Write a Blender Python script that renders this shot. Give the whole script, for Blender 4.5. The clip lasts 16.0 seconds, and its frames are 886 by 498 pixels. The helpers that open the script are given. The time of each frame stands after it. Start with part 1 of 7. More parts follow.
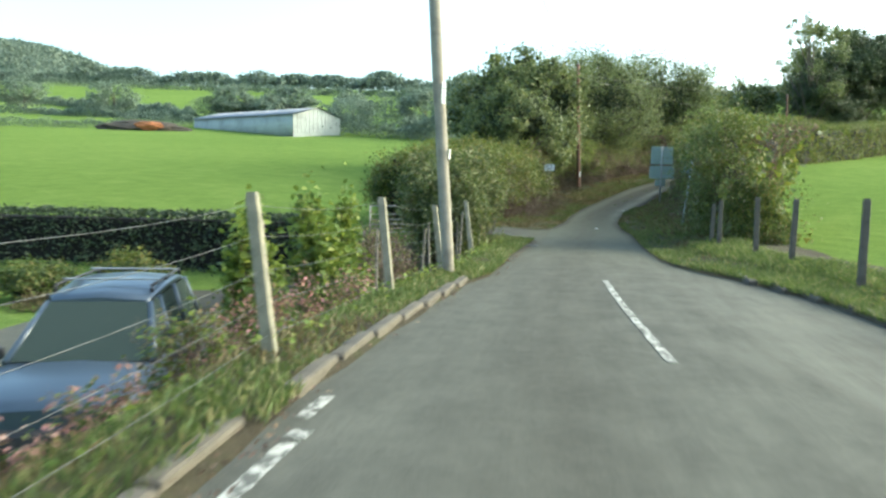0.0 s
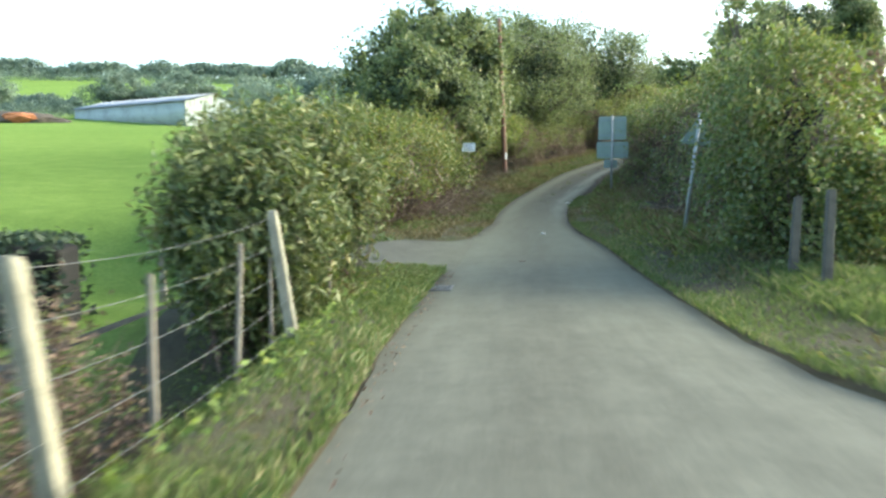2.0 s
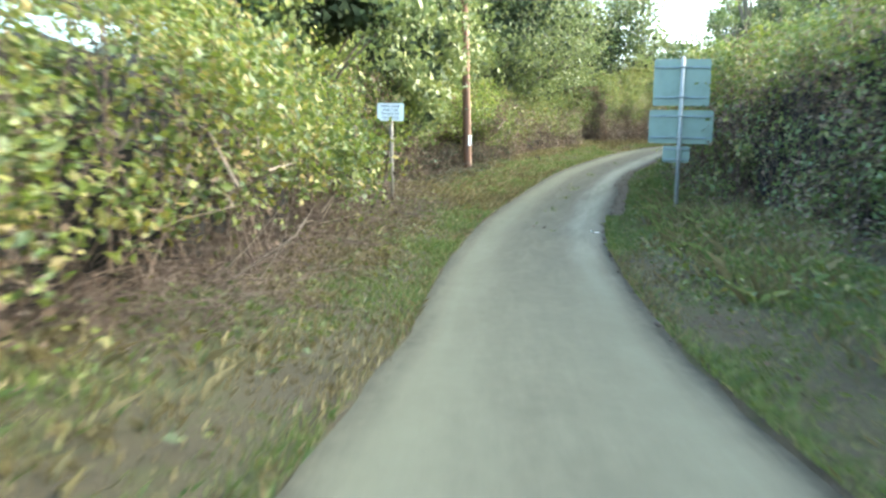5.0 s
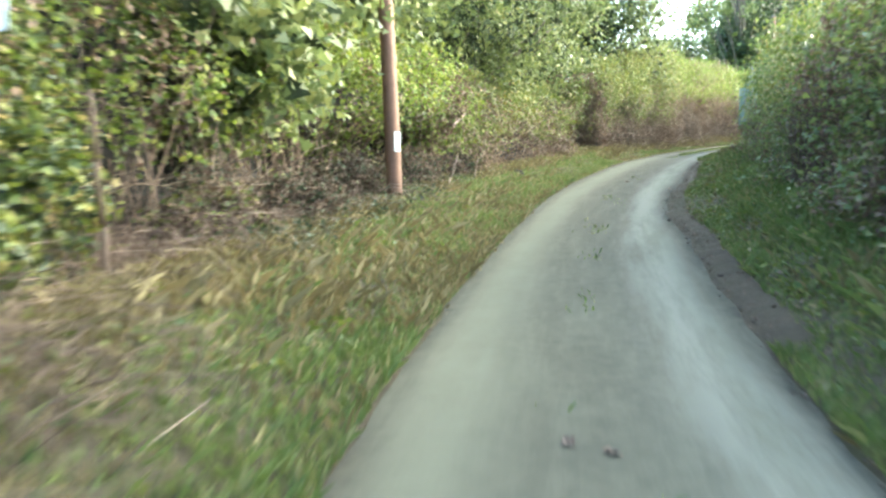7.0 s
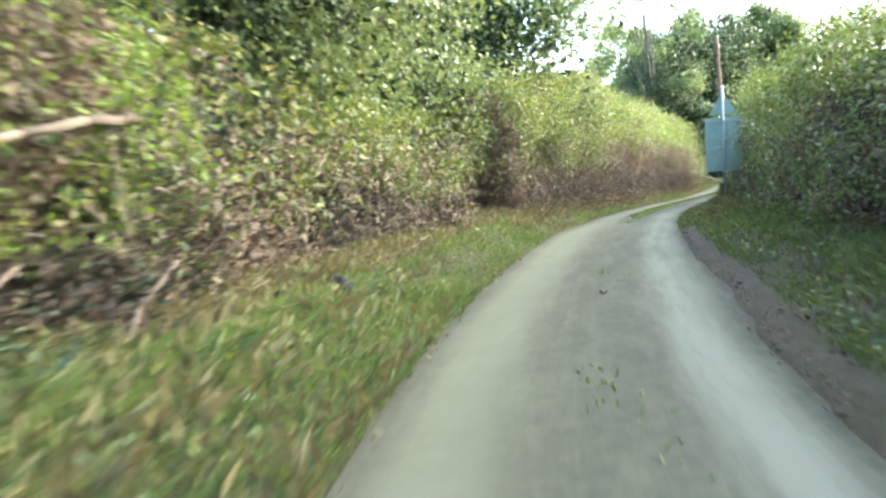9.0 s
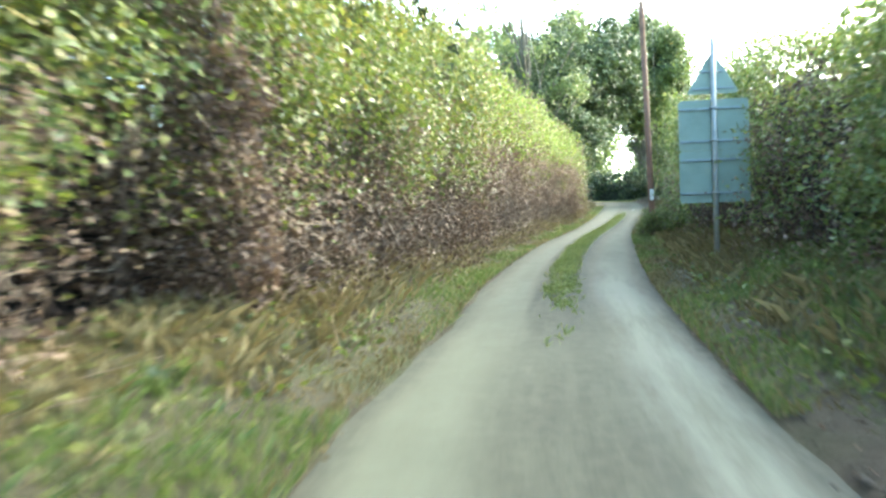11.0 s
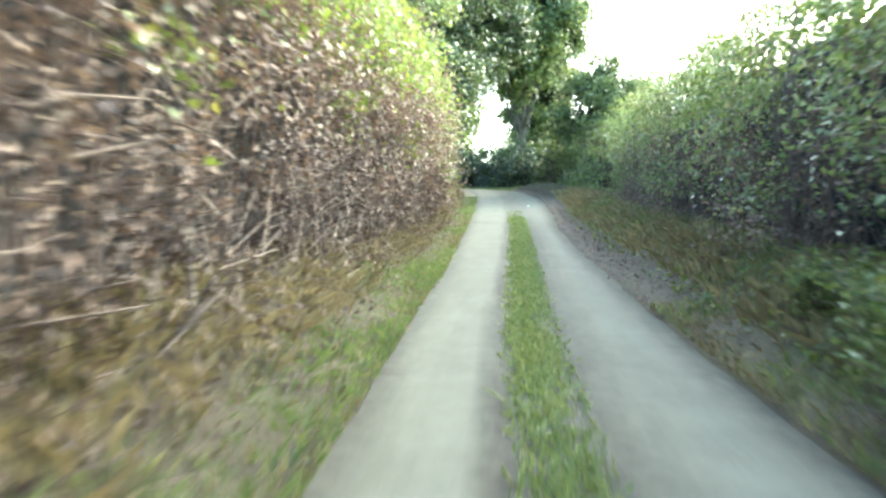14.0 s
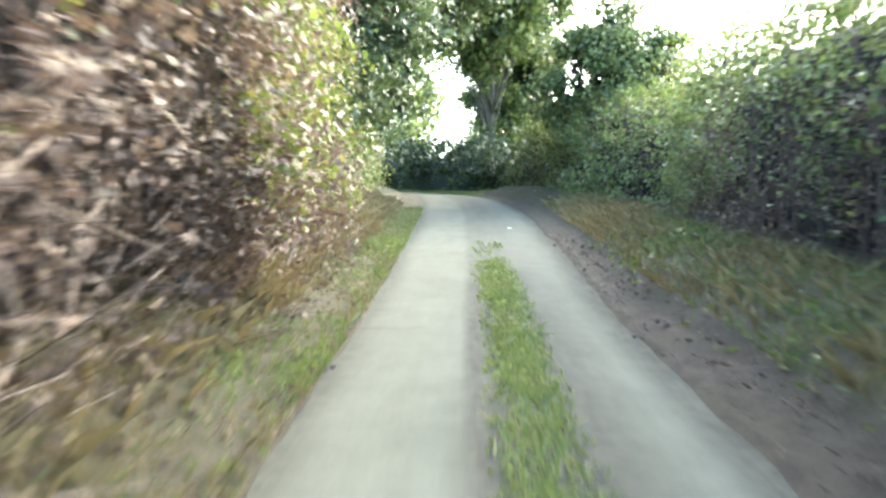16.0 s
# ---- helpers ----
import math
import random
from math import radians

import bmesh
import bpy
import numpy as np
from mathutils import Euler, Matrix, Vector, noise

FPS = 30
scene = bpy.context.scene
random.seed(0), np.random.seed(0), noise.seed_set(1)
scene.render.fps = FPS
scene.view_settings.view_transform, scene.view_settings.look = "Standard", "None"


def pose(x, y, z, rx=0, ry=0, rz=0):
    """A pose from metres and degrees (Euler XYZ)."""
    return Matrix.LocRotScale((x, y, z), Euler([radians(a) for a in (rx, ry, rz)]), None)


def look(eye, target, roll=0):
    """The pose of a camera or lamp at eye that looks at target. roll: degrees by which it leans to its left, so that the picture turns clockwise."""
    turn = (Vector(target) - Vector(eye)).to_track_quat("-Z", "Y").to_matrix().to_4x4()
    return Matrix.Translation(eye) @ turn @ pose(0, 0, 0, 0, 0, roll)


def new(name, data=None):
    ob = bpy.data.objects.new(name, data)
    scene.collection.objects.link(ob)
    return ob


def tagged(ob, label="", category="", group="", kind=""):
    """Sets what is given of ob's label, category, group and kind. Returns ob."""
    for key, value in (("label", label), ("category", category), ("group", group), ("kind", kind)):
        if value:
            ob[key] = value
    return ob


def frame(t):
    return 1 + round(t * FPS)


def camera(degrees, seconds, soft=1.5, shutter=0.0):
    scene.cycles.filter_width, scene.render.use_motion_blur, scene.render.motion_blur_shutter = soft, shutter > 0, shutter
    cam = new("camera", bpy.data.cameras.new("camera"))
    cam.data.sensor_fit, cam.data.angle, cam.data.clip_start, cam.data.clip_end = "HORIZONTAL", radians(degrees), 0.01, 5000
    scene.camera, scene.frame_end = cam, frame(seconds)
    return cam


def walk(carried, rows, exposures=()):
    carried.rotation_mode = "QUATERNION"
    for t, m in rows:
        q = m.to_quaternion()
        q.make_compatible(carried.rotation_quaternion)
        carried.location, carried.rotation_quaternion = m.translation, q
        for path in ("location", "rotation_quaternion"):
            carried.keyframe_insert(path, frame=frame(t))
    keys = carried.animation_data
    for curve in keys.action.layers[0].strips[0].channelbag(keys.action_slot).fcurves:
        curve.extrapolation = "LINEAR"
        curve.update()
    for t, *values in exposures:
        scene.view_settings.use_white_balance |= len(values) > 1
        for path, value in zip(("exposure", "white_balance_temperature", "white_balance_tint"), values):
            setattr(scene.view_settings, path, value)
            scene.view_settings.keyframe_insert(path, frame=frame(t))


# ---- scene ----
cam = camera(60.0, 16.0, soft=2.5, shutter=0.5)
PATH = [
    (0, (0.0, 0.0, 1.4), (0.0, 1.993, 1.228), 1.5),
    (0.5, (0.151, 1.98, 1.428), (0.202, 3.972, 1.256), 1.8),
    (1, (0.424, 4.322, 1.445), (0.529, 6.313, 1.283), 1.1),
    (1.5, (0.761, 6.628, 1.435), (0.912, 8.616, 1.272), 0.3),
    (2, (1.201, 9.24, 1.359), (1.405, 11.22, 1.16), -0.1),
    (2.5, (1.616, 11.634, 1.305), (1.862, 13.609, 1.102), 0.1),
    (3, (2.187, 14.403, 1.3), (2.467, 16.374, 1.11), -0.0),
    (3.5, (2.724, 16.889, 1.262), (3.015, 18.857, 1.061), 0.3),
    (3.7, (2.914, 17.774, 1.256), (3.203, 19.742, 1.047), 0.6),
    (5.8, (4.88, 27.755, 1.285), (5.172, 29.723, 1.084), 1.4),
    (6, (5.138, 28.818, 1.28), (5.435, 30.786, 1.084), 1.2),
    (6.5, (5.827, 31.497, 1.3), (6.147, 33.463, 1.123), 0.3),
    (7, (6.487, 33.992, 1.481), (6.855, 35.95, 1.315), -0.0),
    (7.5, (7.336, 36.657, 1.55), (7.746, 38.61, 1.421), -1.6),
    (8, (8.294, 39.441, 1.668), (8.764, 41.384, 1.587), -2.6),
    (8.5, (9.289, 41.968, 1.855), (9.823, 43.894, 1.811), -2.2),
    (9, (10.428, 44.709, 2.08), (11.045, 46.612, 2.075), -2.1),
    (9.5, (11.542, 47.145, 2.357), (12.249, 49.016, 2.37), -1.4),
    (10, (12.931, 49.817, 2.629), (13.729, 51.65, 2.666), -1.7),
    (10.2, (13.468, 50.788, 2.741), (14.301, 52.606, 2.783), -1.7),
    (12.3, (20.745, 61.785, 3.931), (21.833, 63.463, 3.909), 0.3),
    (12.5, (21.582, 62.911, 4.03), (22.692, 64.574, 4.007), 0.4),
    (13, (23.87, 65.823, 4.273), (25.034, 67.449, 4.249), 0.3),
    (13.5, (26.008, 68.457, 4.513), (27.224, 70.045, 4.484), 0.2),
    (14, (28.342, 71.062, 4.738), (29.605, 72.612, 4.708), 0.2),
    (14.5, (30.43, 73.326, 4.97), (31.732, 74.843, 4.936), 1.0),
    (15, (32.804, 75.872, 5.199), (34.142, 77.358, 5.165), 1.5),
    (15.5, (34.916, 78.05, 5.431), (36.268, 79.523, 5.396), 1.5),
    (16, (37.152, 80.306, 5.701), (38.492, 81.79, 5.673), 0.7),
]
walk(cam, [(t, look(eye, target, roll)) for t, eye, target, roll in PATH],
     exposures=[(0.0, 2.05, 6000, -8), (1.5, 2.3, 6000, -6), (2.0, 2.48, 6000, -5), (2.5, 2.73, 6000, -4), (3.0, 2.96, 6000, -4), (3.5, 3.1, 6000, -5), (6.0, 3.6, 6000, -5), (7.0, 3.7, 6000, -5), (8.0, 3.7, 6000, -5), (10.0, 3.55, 5900, -7), (12.5, 4.25, 5750, -9), (14.0, 4.1, 5650, -5), (16.0, 4.05, 5750, 1)])

# ---------------------------------------------------------------- light
SUN_AZ, SUN_EL = radians(80.0), radians(30.0)   # clockwise from +y, above the horizon
world = bpy.data.worlds.new("sky")
scene.world = world
world.use_nodes = True
wn = world.node_tree.nodes
sky = wn.new("ShaderNodeTexSky")
sky.sky_type = "NISHITA"
sky.sun_disc = False
sky.sun_elevation, sky.sun_rotation = SUN_EL, SUN_AZ
sky.air_density, sky.dust_density, sky.ozone_density = 1.0, 4.5, 1.0
wn["Background"].inputs["Strength"].default_value = 0.15
world.node_tree.links.new(sky.outputs["Color"], wn["Background"].inputs["Color"])
sun = new("sun", bpy.data.lights.new("sun", "SUN"))
sun.data.energy, sun.data.angle, sun.data.color = 0.3, radians(14.0), (1.0, 0.93, 0.80)
toward = Vector((math.sin(SUN_AZ) * math.cos(SUN_EL), math.cos(SUN_AZ) * math.cos(SUN_EL), math.sin(SUN_EL)))
sun.matrix_world = Matrix.Translation(toward * 60) @ toward.to_track_quat("Z", "Y").to_matrix().to_4x4()

# ---------------------------------------------------------------- materials
def material(name, rough=0.8, metal=0.0, spec=0.4):
    m = bpy.data.materials.new(name)
    m.use_nodes = True
    b = m.node_tree.nodes["Principled BSDF"]
    b.inputs["Roughness"].default_value = rough
    b.inputs["Metallic"].default_value = metal
    b.inputs["Specular IOR Level"].default_value = spec
    return m, m.node_tree, b


def where(nt, scale=(1, 1, 1)):
    n = nt.nodes.new("ShaderNodeTexCoord")
    mp = nt.nodes.new("ShaderNodeMapping")
    mp.inputs["Scale"].default_value = scale
    nt.links.new(n.outputs["Object"], mp.inputs["Vector"])
    return mp.outputs["Vector"]


def noise_of(nt, vec, scale, detail=4.0, rough=0.6):
    n = nt.nodes.new("ShaderNodeTexNoise")
    n.inputs["Scale"].default_value = scale
    n.inputs["Detail"].default_value = detail
    n.inputs["Roughness"].default_value = rough
    nt.links.new(vec, n.inputs["Vector"])
    return n.outputs["Fac"]


def ramp(nt, fac, stops):
    n = nt.nodes.new("ShaderNodeValToRGB")
    e = n.color_ramp.elements
    while len(e) < len(stops):
        e.new(0.5)
    for el, (p, c) in zip(e, stops):
        el.position = p
        el.color = (*c, 1) if len(c) == 3 else c
    nt.links.new(fac, n.inputs["Fac"])
    return n.outputs["Color"]


def mix(nt, fac, a, b, how="MIX"):
    n = nt.nodes.new("ShaderNodeMix")
    n.data_type, n.blend_type = "RGBA", how
    for sock, v in ((n.inputs[0], fac), (n.inputs[6], a), (n.inputs[7], b)):
        if hasattr(v, "links") or hasattr(v, "is_linked"):
            nt.links.new(v, sock)
        elif isinstance(v, (int, float)):
            sock.default_value = v
        else:
            sock.default_value = (*v, 1)
    return n.outputs[2]


def bump(nt, b, height, strength=0.4, distance=0.02):
    n = nt.nodes.new("ShaderNodeBump")
    n.inputs["Strength"].default_value = strength
    n.inputs["Distance"].default_value = distance
    nt.links.new(height, n.inputs["Height"])
    nt.links.new(n.outputs["Normal"], b.inputs["Normal"])


def attribute(nt, name):
    n = nt.nodes.new("ShaderNodeAttribute")
    n.attribute_name = name
    return n.outputs["Fac"]


def plain(name, color, rough=0.7, metal=0.0, vary=0.25, scale=6.0, grain=60.0, spec=0.4, relief=0.15):
    """A painted, weathered or natural surface: one colour with stains and grain."""
    m, nt, b = material(name, rough, metal, spec)
    v = where(nt)
    stain = noise_of(nt, v, scale, 5)
    fine = noise_of(nt, v, grain, 3)
    dark = tuple(c * (1 - vary) for c in color)
    light = tuple(min(1, c * (1 + 0.6 * vary)) for c in color)
    c = ramp(nt, stain, [(0.3, dark), (0.5, color), (0.75, light)])
    c = mix(nt, 0.5 * vary, c, ramp(nt, fine, [(0.35, dark), (0.65, light)]))
    nt.links.new(c, b.inputs["Base Color"])
    bump(nt, b, fine, relief, 0.01)
    return m


def leaf_material(name, stops, through_light=0.32, rough=0.56, glow=(0.21, 0.26, 0.035), dye=0.5):
    """Leaves: every leaf takes its own colour from the stops, and lets some light through."""
    m, nt, b = material(name, rough, 0, 0.35)
    g = nt.nodes.new("ShaderNodeNewGeometry")
    patch = noise_of(nt, where(nt), 0.9, 3)
    fac = nt.nodes.new("ShaderNodeMath")
    fac.operation = "MULTIPLY_ADD"
    nt.links.new(patch, fac.inputs[0])
    fac.inputs[1].default_value = 1.1
    fac.inputs[2].default_value = -0.55
    add = nt.nodes.new("ShaderNodeMath")
    add.operation, add.use_clamp = "ADD", True
    nt.links.new(fac.outputs[0], add.inputs[0])
    nt.links.new(g.outputs["Random Per Island"], add.inputs[1])
    c = ramp(nt, add.outputs[0], stops)
    nt.links.new(c, b.inputs["Base Color"])
    t = nt.nodes.new("ShaderNodeBsdfTranslucent")
    nt.links.new(mix(nt, dye, c, glow), t.inputs["Color"])
    mx = nt.nodes.new("ShaderNodeMixShader")
    mx.inputs[0].default_value = through_light
    nt.links.new(b.outputs[0], mx.inputs[1])
    nt.links.new(t.outputs[0], mx.inputs[2])
    nt.links.new(mx.outputs[0], nt.nodes["Material Output"].inputs["Surface"])
    return m


M_LEAF_HEDGE = leaf_material("hedge_leaf", [(0.0, (0.025, 0.047, 0.014)), (0.3, (0.05, 0.082, 0.022)), (0.55, (0.094, 0.125, 0.028)), (0.8, (0.158, 0.172, 0.036)), (0.97, (0.187, 0.14, 0.056))])
M_LEAF_YELLOW = leaf_material("hazel_leaf", [(0.0, (0.036, 0.061, 0.018)), (0.35, (0.086, 0.114, 0.026)), (0.7, (0.173, 0.182, 0.036)), (0.95, (0.216, 0.152, 0.048))])
M_LITTER = leaf_material("dead_litter", [(0.0, (0.036, 0.026, 0.019)), (0.5, (0.072, 0.048, 0.032)), (0.85, (0.114, 0.076, 0.049)), (1.0, (0.162, 0.118, 0.076))], 0.1, 0.85, (0.15, 0.1, 0.06), 0.3)
# Paler copy of hedge_leaf: colour raised to lighten hedges standing in shade.
M_LEAF_LIFTED = leaf_material("shade_lifted_hedge_leaf", [(0.0, (0.084, 0.119, 0.049)), (0.4, (0.14, 0.181, 0.071)), (0.75, (0.204, 0.237, 0.087)), (0.97, (0.294, 0.25, 0.121))], 0.42, 0.4)
M_LEAF_BROWN = leaf_material("withered_leaf", [(0.0, (0.07, 0.048, 0.037)), (0.4, (0.138, 0.09, 0.065)), (0.7, (0.188, 0.127, 0.083)), (0.92, (0.225, 0.161, 0.101)), (1.0, (0.263, 0.195, 0.124))], 0.2, 0.7, (0.2, 0.13, 0.08), 0.3)
M_LEAF_TREE = leaf_material("tree_leaf", [(0.0, (0.051, 0.074, 0.026)), (0.4, (0.093, 0.121, 0.041)), (0.8, (0.154, 0.177, 0.053)), (1.0, (0.214, 0.214, 0.064))], 0.3, 0.5, (0.2, 0.25, 0.09))
# Distant foliage, with aerial haze mixed into its pale grey-green colours.
M_LEAF_HAZE = leaf_material("haze_paled_tree_leaf", [(0.0, (0.14, 0.18, 0.14)), (0.5, (0.17, 0.215, 0.165)), (1.0, (0.2, 0.245, 0.18))], 0.35, 0.9, (0.2, 0.26, 0.16))
# Dark leaf green; on the thickets it carries the shade in its colour.
M_LEAF_DIM = leaf_material("dark_and_shaded_leaf", [(0.0, (0.018, 0.03, 0.014)), (0.5, (0.032, 0.05, 0.022)), (0.85, (0.05, 0.07, 0.03)), (1.0, (0.08, 0.095, 0.045))], 0.15, 0.6, (0.08, 0.12, 0.03))
# Darker copy of tree_leaf: shade at the lane's end put into the colour.
M_LEAF_TREE_SHADED = leaf_material("shaded_tree_leaf", [(0.0, (0.024, 0.04, 0.016)), (0.4, (0.045, 0.066, 0.025)), (0.8, (0.075, 0.098, 0.036)), (1.0, (0.11, 0.125, 0.048))], 0.22, 0.5, (0.12, 0.16, 0.05))
M_LEAF_WILLOW = leaf_material("willow_leaf", [(0.0, (0.065, 0.085, 0.034)), (0.4, (0.137, 0.163, 0.062)), (0.8, (0.215, 0.231, 0.096)), (1.0, (0.299, 0.294, 0.138))], 0.3, 0.5, (0.2, 0.24, 0.08))
M_GRASS = leaf_material("grass_blade", [(0.0, (0.045, 0.079, 0.018)), (0.4, (0.083, 0.122, 0.03)), (0.65, (0.12, 0.149, 0.044)), (0.87, (0.166, 0.173, 0.063)), (1.0, (0.249, 0.219, 0.107))], 0.3, 0.6, (0.22, 0.27, 0.07))
M_STRIP = leaf_material("strip_grass_blade", [(0.0, (0.083, 0.118, 0.03)), (0.5, (0.154, 0.19, 0.05)), (0.85, (0.22, 0.241, 0.075)), (1.0, (0.275, 0.258, 0.11))], 0.3, 0.6, (0.18, 0.22, 0.065))
# Dark fill colour for the shade within the thickets.
M_SCRUB_SHADE = plain("scrub_inner_shade", (0.028, 0.033, 0.018), 0.95, vary=0.6, scale=4, grain=25, relief=0.8)
M_DRYGRASS = leaf_material("dry_grass_blade", [(0.0, (0.065, 0.062, 0.021)), (0.35, (0.106, 0.089, 0.035)), (0.7, (0.157, 0.128, 0.054)), (1.0, (0.235, 0.197, 0.096))], 0.25, 0.7, (0.27, 0.2, 0.1), 0.4)
M_PINK = leaf_material("willowherb_leaf", [(0.0, (0.12, 0.12, 0.04)), (0.4, (0.3, 0.16, 0.11)), (0.75, (0.45, 0.22, 0.2)), (1.0, (0.5, 0.36, 0.26))], 0.25, 0.6, (0.4, 0.2, 0.15), 0.4)
M_LEAF_SAPLING = leaf_material("sapling_leaf", [(0.0, (0.068, 0.113, 0.022)), (0.4, (0.125, 0.182, 0.03)), (0.8, (0.201, 0.251, 0.043)), (1.0, (0.269, 0.287, 0.068))], 0.4)
M_TWIG = plain("twig_bark", (0.108, 0.076, 0.056), 0.85, vary=0.5, scale=3, grain=40)
M_PALE_TWIG = plain("broken_twig", (0.25, 0.195, 0.145), 0.8, vary=0.4, scale=3, grain=40)
M_BARK = plain("bark", (0.11, 0.095, 0.075), 0.9, vary=0.5, scale=3, grain=30, relief=0.6)
# Near-black fill that paints the shade deep inside hedges.
M_CORE = plain("dark_inner_shade", (0.009, 0.008, 0.0068), 0.95, vary=0.6, scale=5, grain=30, relief=0.8)
M_POLE_GREY = plain("weathered_pole_wood", (0.27, 0.24, 0.19), 0.85, vary=0.4, scale=4, grain=35, relief=0.5)
M_POLE_BROWN = plain("creosoted_pole_wood", (0.16, 0.085, 0.055), 0.75, vary=0.45, scale=4, grain=35, relief=0.4)
M_POST = plain("concrete_post", (0.23, 0.212, 0.155), 0.9, vary=0.5, scale=7, grain=90, relief=0.4)
M_WOODPOST = plain("old_fence_wood", (0.2, 0.175, 0.14), 0.9, vary=0.4, scale=7, grain=60, relief=0.5)
M_DARKPOST = plain("dark_fence_wood", (0.095, 0.085, 0.068), 0.9, vary=0.4, scale=7, grain=60, relief=0.5)
M_KERB = plain("kerb_concrete", (0.1, 0.086, 0.064), 0.9, vary=0.6, scale=5, grain=90, relief=0.4)
M_WIRE = plain("fence_wire", (0.13, 0.13, 0.125), 0.6, 0.3, vary=0.3)
M_STEEL = plain("galvanised_steel", (0.3, 0.31, 0.3), 0.6, 0.35, vary=0.25, scale=9)
M_SIGNBACK = plain("sign_back_grey", (0.2, 0.255, 0.215), 0.55, 0.1, vary=0.15, scale=4)
M_SIGNBAR = plain("sign_rail", (0.2, 0.24, 0.25), 0.5, 0.3, vary=0.2)
M_WHITE = plain("white_sign_face", (0.74, 0.75, 0.72), 0.45, vary=0.12, scale=5)
M_BLACK = plain("black_lettering", (0.02, 0.02, 0.022), 0.6, vary=0.2)
M_BARNWALL = plain("barn_cladding", (0.37, 0.39, 0.365), 0.85, vary=0.35, scale=0.35, grain=3)
M_BARNROOF = plain("barn_roof_sheet", (0.24, 0.25, 0.27), 0.8, vary=0.3, scale=0.4, grain=4)
M_RUST = plain("rusty_red_heap", (0.35, 0.13, 0.05), 0.9, vary=0.5, scale=1.5, grain=9)
M_EARTH = plain("bare_earth", (0.075, 0.06, 0.046), 0.95, vary=0.4, scale=3, grain=40, relief=0.8)
M_GUARD = plain("faded_yellow_plastic", (0.36, 0.3, 0.1), 0.6, vary=0.4, scale=4, grain=30)
M_PALE = plain("pale_litter", (0.7, 0.7, 0.66), 0.7, vary=0.15)


def asphalt():
    m, nt, b = material("worn_asphalt", 0.95, 0, 0.12)
    v = where(nt)
    big = noise_of(nt, v, 0.35, 5)
    way = nt.nodes.new("ShaderNodeCombineXYZ")
    nt.links.new(attribute(nt, "across"), way.inputs[0])
    nt.links.new(attribute(nt, "run"), way.inputs[1])
    streak = noise_of(nt, way.outputs[0], 3.2, 6, 0.7)
    mid = noise_of(nt, v, 1.7, 7, 0.75)
    fine = noise_of(nt, v, 130, 2)
    c = ramp(nt, big, [(0.3, (0.07, 0.071, 0.06)), (0.55, (0.1, 0.101, 0.085)), (0.75, (0.13, 0.13, 0.108))])
    c = mix(nt, 0.6, c, ramp(nt, streak, [(0.38, (0.05, 0.051, 0.045)), (0.52, (0.1, 0.101, 0.088)), (0.66, (0.16, 0.158, 0.135))]))
    c = mix(nt, 0.4, c, ramp(nt, mid, [(0.38, (0.05, 0.051, 0.046)), (0.52, (0.105, 0.106, 0.094)), (0.66, (0.16, 0.159, 0.14))]))
    c = mix(nt, 0.3, c, ramp(nt, fine, [(0.3, (0.04, 0.041, 0.037)), (0.7, (0.19, 0.188, 0.168))]))
    calm = mix(nt, 0.62, c, (0.115, 0.114, 0.092))
    old = mix(nt, 1.0, calm, (1.2, 1.2, 1.1), "MULTIPLY")
    c = mix(nt, attribute(nt, "old"), c, old)
    # dirt and moss between the wheel tracks, polished pale tracks beside it
    edge = nt.nodes.new("ShaderNodeMath")
    edge.operation = "MULTIPLY"
    nt.links.new(attribute(nt, "dirt"), edge.inputs[0])
    nt.links.new(ramp(nt, noise_of(nt, way.outputs[0], 5.0, 6, 0.7), [(0.35, (0.55, 0.55, 0.55)), (0.55, (1, 1, 1))]), edge.inputs[1])
    c = mix(nt, edge.outputs[0], c, ramp(nt, noise_of(nt, v, 9, 5), [(0.35, (0.035, 0.033, 0.027)), (0.7, (0.075, 0.07, 0.056))]))
    pale = nt.nodes.new("ShaderNodeMath")
    pale.operation = "MULTIPLY"
    nt.links.new(attribute(nt, "dust"), pale.inputs[0])
    nt.links.new(ramp(nt, noise_of(nt, way.outputs[0], 2.4, 6, 0.7), [(0.4, (0.2, 0.2, 0.2)), (0.58, (1, 1, 1))]), pale.inputs[1])
    c = mix(nt, pale.outputs[0], c, (0.235, 0.23, 0.2))
    c = mix(nt, 1.0, c, (0.87, 0.86, 0.79), "MULTIPLY")
    nt.links.new(c, b.inputs["Base Color"])
    bump(nt, b, fine, 0.35, 0.006)
    return m


